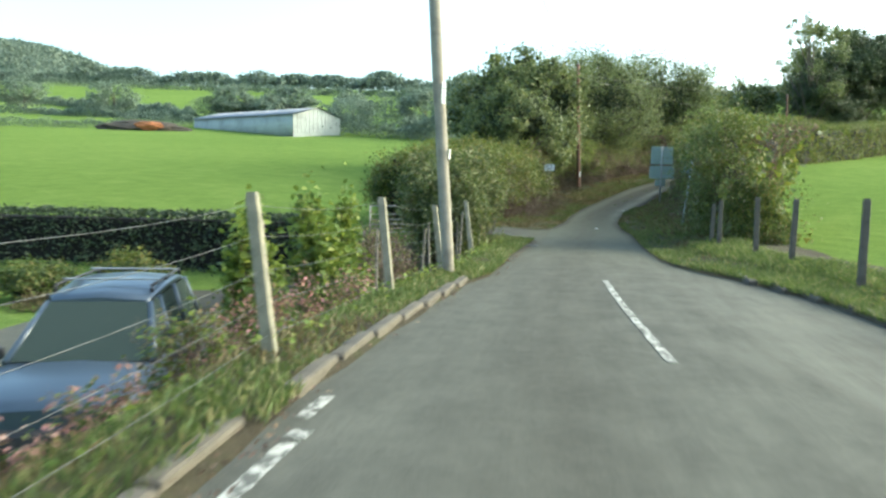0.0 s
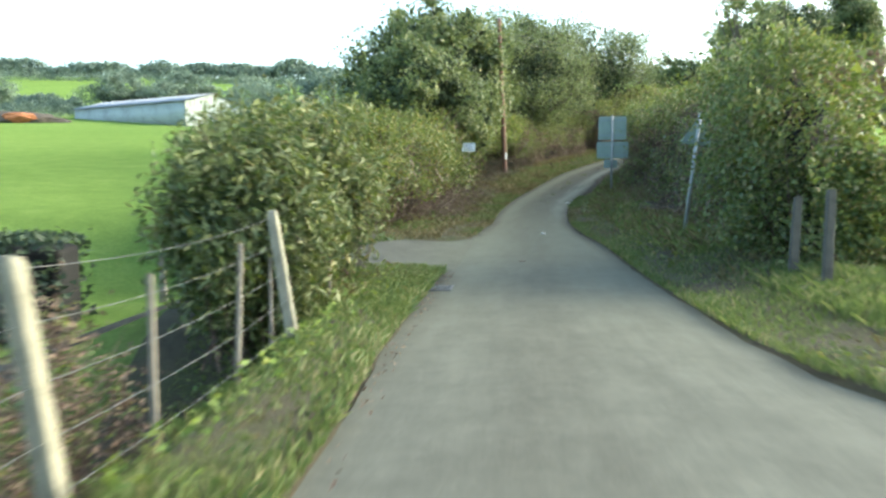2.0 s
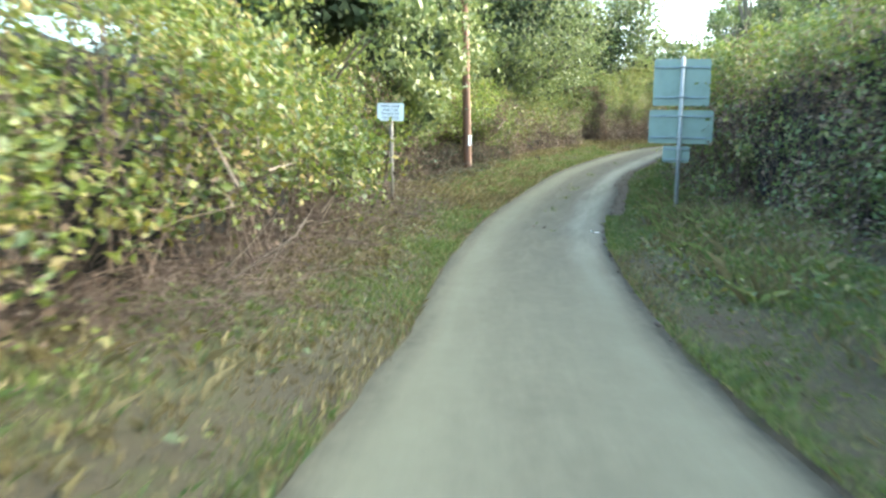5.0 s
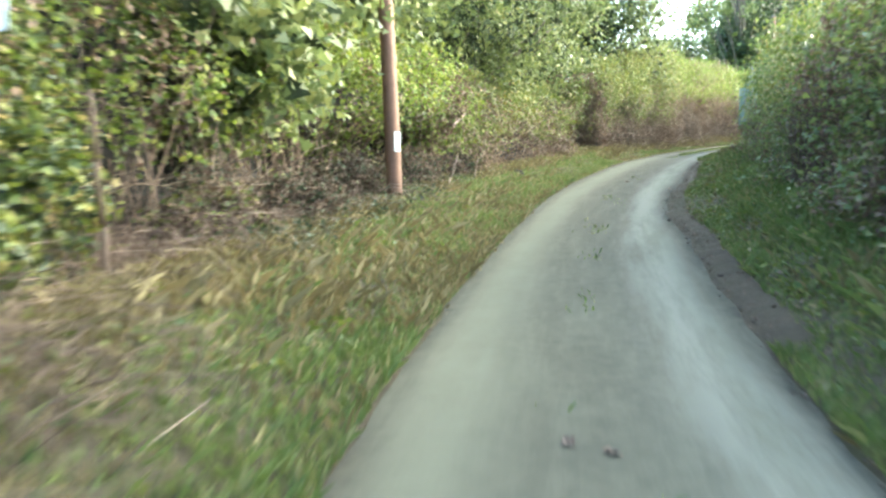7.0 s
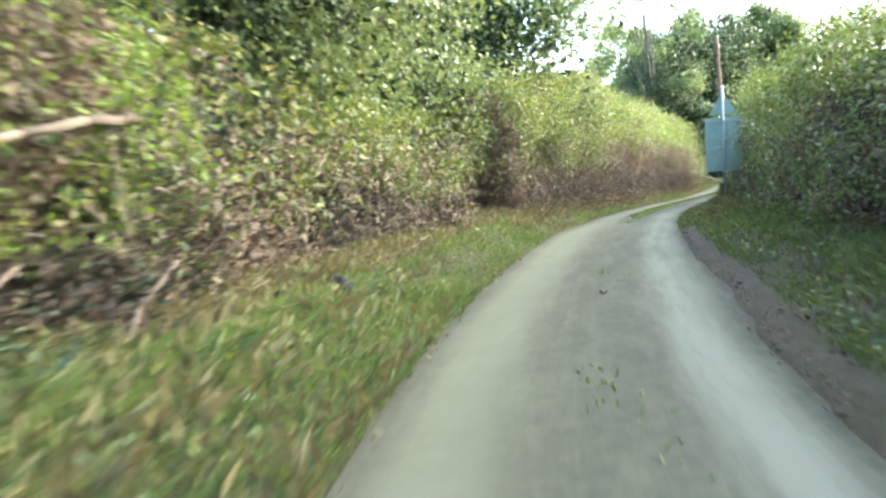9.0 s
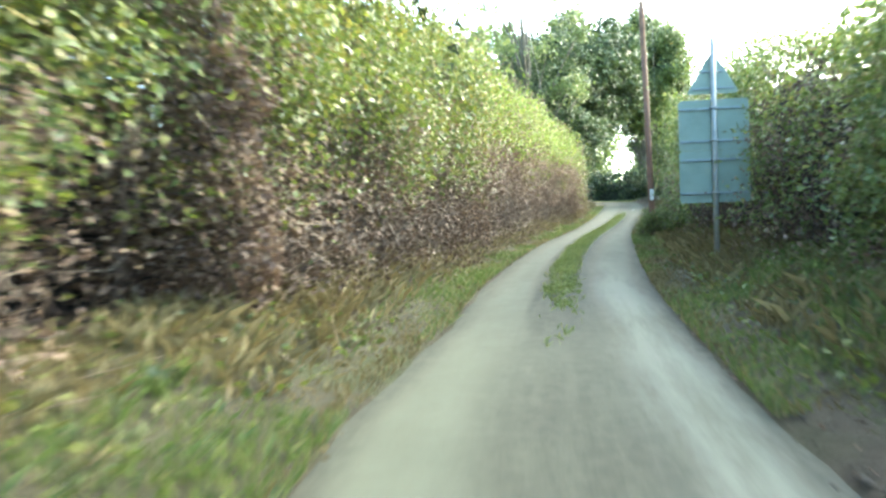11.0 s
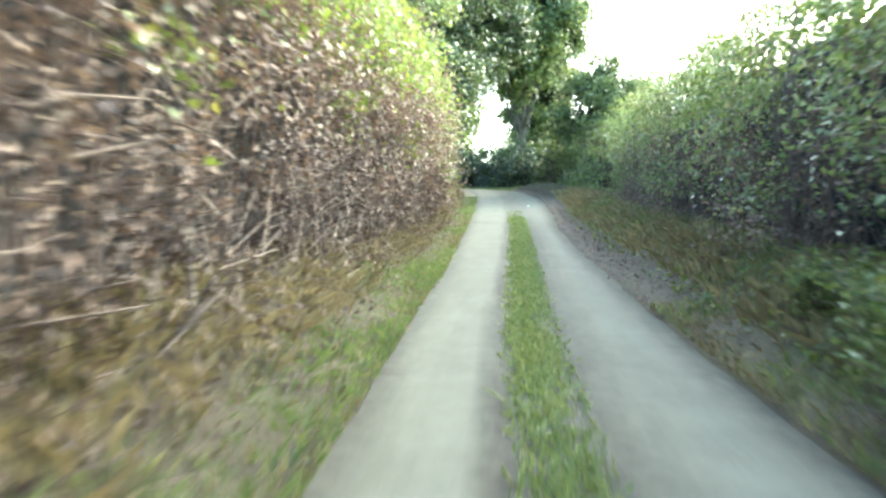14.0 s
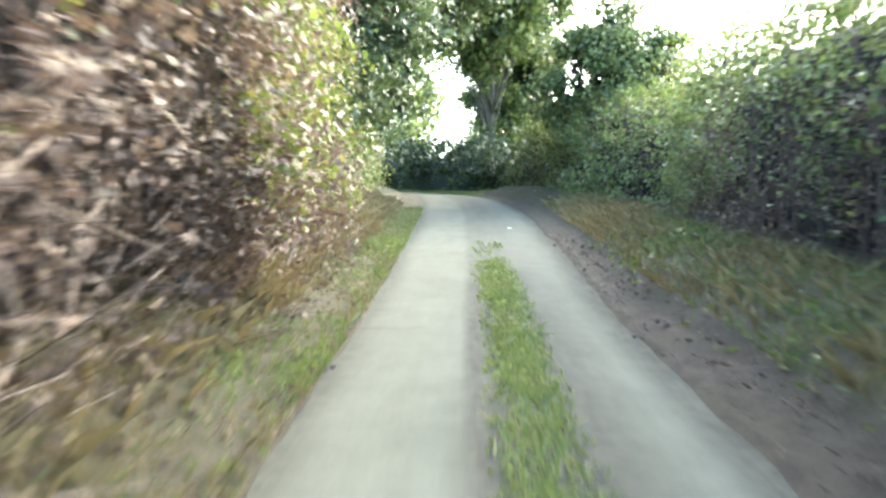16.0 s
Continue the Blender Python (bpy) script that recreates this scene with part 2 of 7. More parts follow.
def meadow():
    m, nt, b = material("pasture", 1.0, 0, 0.0)
    v = where(nt)
    c = ramp(nt, noise_of(nt, v, 0.045, 6, 0.65), [(0.3, (0.1, 0.155, 0.042)), (0.5, (0.14, 0.2, 0.055)), (0.72, (0.19, 0.245, 0.075))])
    c = mix(nt, 0.45, c, ramp(nt, noise_of(nt, v, 0.9, 6, 0.7), [(0.35, (0.065, 0.11, 0.03)), (0.52, (0.135, 0.2, 0.05)), (0.68, (0.22, 0.265, 0.09))]))
    c = mix(nt, 0.3, c, ramp(nt, noise_of(nt, v, 14, 4, 0.7), [(0.3, (0.05, 0.1, 0.015)), (0.7, (0.24, 0.32, 0.07))]))
    # Far wooded ground, greyed and paled so the colour carries haze.
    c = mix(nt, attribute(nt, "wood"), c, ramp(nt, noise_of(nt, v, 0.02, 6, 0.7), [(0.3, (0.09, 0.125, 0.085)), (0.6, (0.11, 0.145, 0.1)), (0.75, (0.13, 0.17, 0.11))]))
    c = mix(nt, attribute(nt, "rough"), c, ramp(nt, noise_of(nt, v, 1.8, 6, 0.7), [(0.3, (0.085, 0.075, 0.035)), (0.5, (0.12, 0.13, 0.04)), (0.72, (0.2, 0.17, 0.085))]))
    nt.links.new(c, b.inputs["Base Color"])
    bump(nt, b, noise_of(nt, v, 5, 6, 0.8), 0.9, 0.15)
    return m


def verge_soil():
    m, nt, b = material("verge_soil", 0.95, 0, 0.2)
    v = where(nt)
    c = ramp(nt, noise_of(nt, v, 1.1, 6, 0.7), [(0.3, (0.045, 0.035, 0.027)), (0.5, (0.078, 0.064, 0.04)), (0.6, (0.07, 0.08, 0.03)), (0.8, (0.095, 0.11, 0.038))])
    c = mix(nt, 0.45, c, ramp(nt, noise_of(nt, v, 22, 5, 0.8), [(0.3, (0.026, 0.022, 0.014)), (0.55, (0.068, 0.06, 0.032)), (0.75, (0.12, 0.098, 0.06))]))
    c = mix(nt, attribute(nt, "mud"), c, ramp(nt, noise_of(nt, v, 4, 6, 0.7), [(0.3, (0.042, 0.032, 0.023)), (0.7, (0.095, 0.075, 0.054))]))
    nt.links.new(c, b.inputs["Base Color"])
    bump(nt, b, noise_of(nt, v, 18, 6, 0.8), 0.9, 0.05)
    return m


def worn_paint():
    """Road paint worn through to the asphalt in places."""
    m, nt, b = material("road_paint", 0.85, 0, 0.2)
    v = where(nt)
    worn = ramp(nt, noise_of(nt, v, 11, 7, 0.75), [(0.46, (0, 0, 0)), (0.54, (1, 1, 1))])
    c = mix(nt, worn, (0.1, 0.1, 0.086), ramp(nt, noise_of(nt, v, 40, 4), [(0.3, (0.34, 0.33, 0.28)), (0.7, (0.5, 0.49, 0.44))]))
    nt.links.new(c, b.inputs["Base Color"])
    return m


M_LINE = worn_paint()
M_ASPHALT, M_MEADOW, M_SOIL = asphalt(), meadow(), verge_soil()

# ---------------------------------------------------------------- the lane's line and the lie of the land
# x, y, z of the lane's surface along the way
LANE = [(-6.0, -75.0, -0.4), (-2.29, -29.9, -0.1), (0, 0, 0.1), (0.42, 4.32, 0.13), (1.2, 9.24, 0.07), (2.19, 14.4, 0.0), (3.05, 18.6, -0.05), (4.1, 23.6, -0.06), (5.14, 28.82, -0.02),
        (6.49, 33.99, 0.14), (8.29, 39.44, 0.38), (10.43, 44.71, 0.79), (12.93, 49.82, 1.32), (16.7, 56.0, 1.98), (20.75, 61.79, 2.62), (23.87, 65.82, 2.97), (28.34, 71.06, 3.45),
        (32.8, 75.87, 3.92), (37.15, 80.31, 4.4), (45.3, 88.75, 5.45), (53.98, 98.3, 6.85), (57.9, 104.0, 7.5), (59.6, 111.0, 7.9), (59.0, 122.0, 8.3), (55.0, 136.0, 8.8), (46.0, 160.0, 9.6)]


def spline(points, step=0.25):
    p = np.array(points, float)
    out = []
    for i in range(1, len(p) - 2):
        a, b, c, d = p[i - 1], p[i], p[i + 1], p[i + 2]
        ta = np.linalg.norm(b - a) ** 0.5
        tb = ta + np.linalg.norm(c - b) ** 0.5
        tc = tb + np.linalg.norm(d - c) ** 0.5
        n = max(2, int(np.linalg.norm(c - b) / step))
        for t in np.linspace(ta, tb, n, endpoint=False):
            e = (ta - t) / ta * a + t / ta * b
            f = (tb - t) / (tb - ta) * b + (t - ta) / (tb - ta) * c
            g = (tc - t) / (tc - tb) * c + (t - tb) / (tc - tb) * d
            h = (tb - t) / tb * e + t / tb * f
            k = (tc - t) / (tc - ta) * f + (t - ta) / (tc - ta) * g
            out.append((tb - t) / (tb - ta) * h + (t - ta) / (tb - ta) * k)
    return np.array(out)


LINE = spline(LANE)
ARC = np.r_[0, np.cumsum(np.hypot(*np.diff(LINE[:, :2], axis=0).T))]
ARC -= ARC[np.argmin(np.hypot(LINE[:, 0], LINE[:, 1]))]
TAN = np.gradient(LINE[:, :2], axis=0)
TAN /= np.linalg.norm(TAN, axis=1)[:, None]


def at_s(s):
    """Place and heading on the lane after s metres."""
    x, y, z = (np.interp(s, ARC, LINE[:, k]) for k in range(3))
    tx, ty = (np.interp(s, ARC, TAN[:, k]) for k in range(2))
    return x, y, z, tx, ty


def place(s, d, up=0.0):
    """World points s metres along the lane, d metres to its right, up metres above its surface."""
    x, y, z, tx, ty = at_s(s)
    return np.stack([x + ty * d, y - tx * d, z + up + 0 * d], -1)


def along(x, y):
    """The nearest place on the lane to world points: its s, d and height."""
    x, y = np.ravel(x).astype(float), np.ravel(y).astype(float)
    pick = np.empty(len(x), int)
    for a in range(0, len(x), 4000):
        q = slice(a, a + 4000)
        pick[q] = np.argmin((x[q, None] - LINE[None, ::2, 0]) ** 2 + (y[q, None] - LINE[None, ::2, 1]) ** 2, axis=1) * 2
    dx, dy = x - LINE[pick, 0], y - LINE[pick, 1]
    s = ARC[pick] + dx * TAN[pick, 0] + dy * TAN[pick, 1]
    d = dx * TAN[pick, 1] - dy * TAN[pick, 0]
    return s, np.where(np.abs(s - ARC[pick]) > 1.0, np.sign(d) * np.hypot(dx, dy), d), np.interp(s, ARC, LINE[:, 2])


def table(*pairs):
    a = np.array(pairs, float)
    return lambda s: np.interp(s, a[:, 0], a[:, 1])


LEFT = table((-40, -1.35), (4.3, -1.27), (7, -1.18), (10.3, -1.07), (11.5, -0.9), (13.4, -0.93), (15, -1.01), (18, -1.03), (26, -0.97), (30, -0.68), (33, -0.78), (36, -0.83), (39, -0.92), (44, -0.91), (48, -0.92), (54, -1.0), (58, -1.04), (62, -1.07), (65, -0.8), (74, -0.77), (84, -0.77), (89, -0.82), (94, -0.95), (104, -1.1), (112, -1.16), (140, -1.1))
RIGHT = table((-40, 3.6), (8.6, 3.54), (10.1, 3.45), (12.1, 3.0), (13.5, 2.5), (14.6, 2.12), (15.8, 1.97), (18, 1.86), (21, 1.77), (24, 1.72), (26.5, 1.56), (30, 1.43), (35, 1.42), (38, 1.48), (42, 1.6), (45.6, 1.63), (48, 1.47), (52, 1.5), (54.5, 1.64), (58, 1.54), (62, 1.44), (66, 1.5), (71, 1.68), (76, 1.78), (80, 1.72), (85, 1.62), (91, 1.45), (98, 1.35), (103, 1.55), (112, 1.66), (140, 1.4))
DRIVE_NEAR = table((-12, 14.0), (-6, 18.0), (-4.5, 19.6), (-3, 19.7), (-2.2, 19.75), (-1.9, 19.95), (-1.65, 20.3), (-1.37, 20.5), (-1.1, 20.25), (-0.8, 20.1))
DRIVE_FAR = table((-12, 17.2), (-6, 20.4), (-4.2, 21.4), (-3.17, 21.98), (-2.91, 22.55), (-2.54, 23.35), (-2.23, 24.0), (-1.7, 24.75), (-1.2, 25.3), (-0.97, 26.0), (-0.8, 26.4))
BANK_L = table((-40, 0.12), (19, 0.1), (26, 0.12), (34, 0.28), (38, 0.36), (47, 0.38), (52, 0.3), (64, 0.35), (72, 0.4), (104, 0.35))
BANK_R = table((-40, 0.1), (14, 0.12), (24, 0.3), (36, 0.35), (60, 0.3), (76, 0.45), (88, 0.4), (104, 0.35))
FAR = table((-400, -8), (-60, -2), (0, -0.5), (22, -0.1), (40, 1.5), (140, 9.1), (250, 21.5), (450, 51), (620, 74), (900, 84), (3000, 86))


def smooth(a, b, v):
    t = np.clip((v - a) / (b - a), 0, 1)
    return t * t * (3 - 2 * t)


def waves(x, y, scale, seed):
    """Smooth noise from -1 to 1."""
    r = np.random.RandomState(seed)
    out = 0
    for k in range(9):
        f = scale * (0.6 + 0.35 * k)
        a, ph = r.uniform(0, 2 * math.pi, 2)
        out = out + np.sin(f * (np.cos(a) * x + np.sin(a) * y) + ph) / (1 + 0.35 * k)
    return out / 3.2


def profile(s, d):
    """Height of the verge above the lane beside it, out to the hedge foot."""
    eL, eR = LEFT(s) - d, d - RIGHT(s)
    up = np.where(eL > 0, BANK_L(s) * smooth(0.15, 1.7, eL), 0) + np.where(eR > 0, BANK_R(s) * smooth(0.15, 1.8, eR), 0)
    # the garden below the first stretch, and the drive that leads down to it
    drop = np.where(eL > 0, 1.85 * smooth(0.5, 2.2, eL) * (1 - smooth(15.5, 18.5, s)), 0)
    ramp_down = np.where(eL > 0, 1.7 * smooth(1.2, 8.0, eL) * smooth(15.5, 18.5, s) * (1 - smooth(24.5, 27.5, s)), 0)
    return up - drop - ramp_down


def land(x, y):
    """Height of the land anywhere."""
    shape = np.shape(x)
    x, y = np.ravel(x).astype(float), np.ravel(y).astype(float)
    s, d, z = along(x, y)
    near = z + profile(s, d)
    far = FAR(y) + 140 * smooth(620, 1500, y) * smooth(235, 760, -x) + 0.5 * waves(x, y, 0.02, 3) * smooth(30, 200, np.hypot(x, y))
    garden = smooth(-45, -32, x) * (1 - smooth(20.5, 23.5, y)) * (d < 0)
    far = far * (1 - garden) - 1.72 * garden
    w = smooth(4, 16, np.abs(d))
    return (near * (1 - w) + far * w).reshape(shape)


# ---------------------------------------------------------------- mesh helpers
def raw_mesh(name, verts, faces, mat, parent=None, label="", smooth_it=False):
    """A mesh from arrays: verts (n, 3), faces (m, 3 or 4)."""
    verts, faces = np.asarray(verts, np.float32), np.asarray(faces, np.int32)
    me = bpy.data.meshes.new(name)
    me.vertices.add(len(verts))
    me.vertices.foreach_set("co", verts.ravel())
    k = faces.shape[1]
    me.loops.add(faces.size)
    me.loops.foreach_set("vertex_index", faces.ravel())
    me.polygons.add(len(faces))
    me.polygons.foreach_set("loop_start", np.arange(0, faces.size, k, dtype=np.int32))
    if smooth_it:
        me.polygons.foreach_set("use_smooth", np.ones(len(faces), bool))
    me.materials.append(mat)
    me.update(calc_edges=True)
    ob = new(name, me)
    if parent:
        ob.parent = parent
    if label:
        ob["label"] = label
    return ob


def part(name, bm, mat, parent=None, label=""):
    me = bpy.data.meshes.new(name)
    bm.to_mesh(me)
    bm.free()
    me.materials.append(mat)
    ob = new(name, me)
    if parent:
        ob.parent = parent
    if label:
        ob["label"] = label
    return ob


def thing(name, x=0, y=0, z=0, rz=0, label="", category="", group="", kind=""):
    ob = new(name)
    ob.empty_display_size = 0.3
    ob.matrix_world = pose(x, y, z, 0, 0, rz)
    return tagged(ob, label, category, group, kind)


def grid_faces(n, m):
    """Quads of a grid of n rows of m points."""
    i = np.arange((n - 1) * (m - 1))
    a = i // (m - 1) * m + i % (m - 1)
    return np.stack([a, a + 1, a + m + 1, a + m], 1)


def paint(ob, name, values):
    a = ob.data.attributes.new(name, "FLOAT", "POINT")
    a.data.foreach_set("value", np.asarray(values, np.float32).ravel())


def box(bm, cx, cy, cz, sx, sy, sz, m=None, bevel=0.0):
    r = bmesh.ops.create_cube(bm, size=1)
    vs = r["verts"]
    bmesh.ops.scale(bm, vec=(sx, sy, sz), verts=vs)
    bmesh.ops.translate(bm, vec=(cx, cy, cz), verts=vs)
    if bevel:
        es = list({e for v in vs for e in v.link_edges})
        got = bmesh.ops.bevel(bm, geom=es, offset=bevel, segments=2, affect="EDGES", profile=0.5)
        vs = list({v for f in got["faces"] for v in f.verts} | {v for v in vs if v.is_valid})
    if m is not None:
        bmesh.ops.transform(bm, matrix=m, verts=vs)
    return vs


def tube(bm, a, b, ra, rb, sides=10, rings=1, wobble=0.0, seed=0):
    """A tapered round bar from a to b."""
    a, b = Vector(a), Vector(b)
    q = (b - a).to_track_quat("Z", "Y")
    rnd = random.Random(seed)
    loops = []
    for k in range(rings + 1):
        t = k / rings
        off = Vector((rnd.uniform(-1, 1), rnd.uniform(-1, 1), 0)) * wobble * (0 < t < 1)
        r = ra + (rb - ra) * t
        loops.append([bm.verts.new(a.lerp(b, t) + q @ (off + Vector((r * math.cos(u), r * math.sin(u), 0))))
                      for u in [2 * math.pi * j / sides for j in range(sides)]])
    for p, n in zip(loops, loops[1:]):
        for j in range(sides):
            f = bm.faces.new((p[j], p[(j + 1) % sides], n[(j + 1) % sides], n[j]))
            f.smooth = True
    bm.faces.new(loops[0][::-1])
    bm.faces.new(loops[-1])


def unit(v):
    return v / np.maximum(np.linalg.norm(v, axis=-1, keepdims=True), 1e-6)


def leaf_cloud(name, at, facing, size, mat, parent, label="", seed=1, spread=0.9, slim=0.62, droop=0.0, single=False):
    """One small folded leaf at each place, turned more or less to its facing."""
    r = np.random.RandomState(seed)
    n = len(at)
    size = np.broadcast_to(size, n) * r.uniform(0.6, 1.35, n)
    nor = unit(np.asarray(facing) + r.normal(0, spread, (n, 3)))
    side = unit(np.cross(nor, unit(r.normal(0, 1, (n, 3)) + np.array([0, 0, -droop]))))
    tip = np.cross(side, nor)
    L, W = size[:, None], (size * slim)[:, None]
    fold = nor * (size * r.uniform(0.05, 0.25, n))[:, None]
    v = np.stack([at - tip * L * 0.5, at + side * W * 0.5 + fold, at + tip * L * 0.5, at - side * W * 0.5 + fold], 1).reshape(-1, 3)
    i = np.arange(n)[:, None] * 4
    f = np.stack([i + [0, 1, 2], i + [0, 2, 3]], 1).reshape(-1, 3)
    if single:
        v = np.stack([at - tip * L * 0.45 + side * W * 0.5, at - tip * L * 0.35 - side * W * 0.5, at + tip * L * 0.6 + fold], 1).reshape(-1, 3)
        f = np.arange(n * 3).reshape(-1, 3)
    ob = raw_mesh(name, v, f, mat, parent, label)
    ob["kind"] = "stuff"
    return ob


def stick_cloud(name, a, b, radius, mat, parent, label=""):
    """Thin three-sided twigs from points a to points b."""
    a, b = np.asarray(a), np.asarray(b)
    n = len(a)
    ax = unit(b - a)
    u = unit(np.cross(ax, np.array([0.31, 0.17, 0.93])))
    w = np.cross(ax, u)
    r = np.broadcast_to(radius, n)[:, None]
    v = []
    for base, k in ((a, 1.0), (b, 0.5)):
        for ang in (0, 2.1, 4.2):
            v.append(base + (u * math.cos(ang) + w * math.sin(ang)) * r * k)
    v = np.stack(v, 1).reshape(-1, 3)
    i = np.arange(n)[:, None] * 6
    f = np.stack([i + [0, 1, 4, 3], i + [1, 2, 5, 4], i + [2, 0, 3, 5]], 1).reshape(-1, 4)
    ob = raw_mesh(name, v, f, mat, parent, label)
    ob["kind"] = "stuff"
    return ob


def blades(name, at, height, mat, parent, label="", seed=1, lean=0.5, width=0.012):
    """Grass: one bent blade of two faces at each place."""
    r = np.random.RandomState(seed)
    n = len(at)
    h = np.broadcast_to(height, n) * r.uniform(0.5, 1.4, n)
    ang = r.uniform(0, 2 * math.pi, n)
    out = np.stack([np.cos(ang), np.sin(ang), 0 * ang], 1)
    side = np.stack([-np.sin(ang), np.cos(ang), 0 * ang], 1) * (width * r.uniform(0.7, 1.6, n))[:, None]
    k = (np.abs(r.normal(0, lean, n)) * h)[:, None]
    up = np.array([0, 0, 1.0]) * h[:, None]
    v = np.stack([at - side, at + side, at + out * k * 0.3 + up * 0.6 + side * 0.7, at + out * k + up * 0.92], 1).reshape(-1, 3)
    i = np.arange(n)[:, None] * 4
    f = np.stack([i + [0, 1, 2], i + [0, 2, 3]], 1).reshape(-1, 3)
    ob = raw_mesh(name, v, f, mat, parent, label)
    ob["kind"] = "stuff"
    return ob


# ---------------------------------------------------------------- land, lane and verges
def spread_axis(lo, hi, step, far_lo, far_hi):
    mid = list(np.arange(lo, hi + step / 2, step))
    a, b, k = [], [], step
    x = lo
    while x > far_lo:
        k = min(k * 1.22, 120)
        x -= k
        a.append(x)
    x, k = hi, step
    while x < far_hi:
        k = min(k * 1.22, 120)
        x += k
        b.append(x)
    return np.array(a[::-1] + mid + b)


def build_ground():
    xs, ys = spread_axis(-12, 62, 0.7, -2600, 2600), spread_axis(-4, 116, 0.7, -900, 3000)
    X, Y = np.meshgrid(xs, ys)
    Zl = land(X, Y)
    s, d, z = along(X, Y)
    inside = (d > LEFT(s) - 2.4) & (d < RIGHT(s) + 2.4) & (s > -35) & (s < 130)
    Zl = Zl - 0.14 * inside.reshape(X.shape)
    ob = raw_mesh("ground", np.stack([X, Y, Zl], -1).reshape(-1, 3), grid_faces(len(ys), len(xs)), M_MEADOW, smooth_it=True)
    paint(ob, "rough", np.clip(1 - smooth(3.0, 6.0, np.abs(d)), 0, 1) * (s > 14))
    # mask of the distant wooded ground that gets the haze-paled colour
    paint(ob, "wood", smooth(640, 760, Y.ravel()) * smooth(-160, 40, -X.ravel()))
    tagged(ob, "bright green grazed pasture rising to distant hills", "ground", kind="structure")


def build_lane():
    s = np.arange(-34, 128, 0.3)
    k = np.linspace(0, 1, 27)
    S, K = np.meshgrid(s, k, indexing="ij")
    ragged = 0.05 * waves(S * 1.0, K * 0, 2.2, 5)
    D = LEFT(S) + (RIGHT(S) - LEFT(S)) * K + ragged * np.where(K < 0.5, 1, -1) * (np.abs(K - 0.5) > 0.45) * (S > 13)
    crown = -0.03 * (2 * K - 1) ** 2 + 0.006 * waves(S, D, 1.3, 8)
    P = place(S, D, crown)
    ob = raw_mesh("road", P.reshape(-1, 3), grid_faces(len(s), len(k)), M_ASPHALT, smooth_it=True)
    mid = 0.35
    one_track = smooth(30, 60, S)
    lanes = smooth(60, 68, S)
    dirt = smooth(0.85, 0.3, np.abs(D - mid)) * (0.5 + 0.25 * one_track) * smooth(22, 36, S) * (1 - lanes)
    dirt = np.maximum(dirt, smooth(-0.1, 0.02, D) * smooth(1.1, 0.5, D) * lanes * (1 - 0.6 * smooth(97, 105, S)))
    dirt = np.maximum(dirt, smooth(0.35, 0.0, D - LEFT(S)) * 0.85 * smooth(11, 20, S) * (1 - 0.8 * smooth(19.4, 20.6, S) * smooth(27.0, 25.6, S)))
    dirt = np.maximum(dirt, smooth(0.4, 0.0, RIGHT(S) - D) * smooth(14, 30, S))
    dirt = np.maximum(dirt, 0.35 * np.exp(-((D - 0.25) / 0.5) ** 2) * (1 - one_track))
    # Paler old asphalt; cut back past s 60 to offset the raised exposure.
    paint(ob, "old", smooth(10, 26, S) * (1 - 0.45 * smooth(60, 70, S)))
    paint(ob, "across", D + 0.08 * waves(S, 0 * S, 0.5, 4))
    paint(ob, "run", S * 0.12)
    paint(ob, "dirt", np.clip(dirt, 0, 1))
    paint(ob, "dust", np.clip(np.exp(-((D - 1.05) / 0.3) ** 2) * smooth(30, 40, S) * 0.7 * (1 - smooth(66, 76, S)) + np.exp(-((D - 2.4) / 0.5) ** 2) * (1 - smooth(10, 14, S)) * 0.35, 0, 1))
    tagged(ob, "grey worn asphalt of a narrow country lane with dirt between its wheel tracks", "road", kind="structure")


def build_verge(name, side, label):
    s = np.arange(-34, 122, 0.22)
    e = np.r_[-0.16, np.linspace(-0.04, 0.5, 8), np.linspace(0.6, 3.2, 14)]
    S, E = np.meshgrid(s, e, indexing="ij")
    wob = 0.06 * waves(S, 0 * S, 2.6, 11 + side) * np.exp(-E)
    D = LEFT(S) - E + wob if side < 0 else RIGHT(S) + E + wob
    up = profile(S, D) + 0.05 * smooth(0.0, 0.25, E) * (S > 12) + 0.035 * waves(S, D, 3.5, 21) * smooth(0.05, 0.5, E) - 0.05 * (E <= 0)
    if side > 0:
        up = up + smooth(84, 92, S) * (0.1 * smooth(0.5, 0.62, E + 0.12 * waves(S, 0 * S, 1.9, 35)) - 0.05 * smooth(0.0, 0.2, E))
    if side < 0:
        on_drive = (S > DRIVE_NEAR(D) + 0.1) & (S < DRIVE_FAR(D) - 0.1)
        up = np.where(on_drive, profile(S, D) - 0.07, up)
    P = place(S, D, up)
    f = grid_faces(len(s), len(e))
    ob = raw_mesh(name, P.reshape(-1, 3), f[:, ::-1] if side > 0 else f, M_SOIL, smooth_it=True)
    mud = smooth(38, 42, S) * (1 - smooth(60, 66, S)) * (1 - smooth(0.25, 0.5, E + 0.2 * waves(S, D, 1.7, 33))) + smooth(82, 88, S) * (1 - smooth(0.5, 0.8, E)) if side > 0 else smooth(64, 70, S) * (1 - smooth(0.08, 0.25, E))
    paint(ob, "mud", np.clip(mud, 0, 1) * (0.75 + 0.25 * waves(S, D, 2.5, 31)))
    tagged(ob, label, "verge", kind="structure")


def verge_points(r, n, s0, s1, side, e0, e1, power=1.0):
    s = r.uniform(s0, s1, n)
    e = e0 + (e1 - e0) * r.uniform(0, 1, n) ** power
    d = LEFT(s) - e if side < 0 else RIGHT(s) + e
    return s, d, e, place(s, d, profile(s, d) + 0.02)


build_ground()
build_lane()
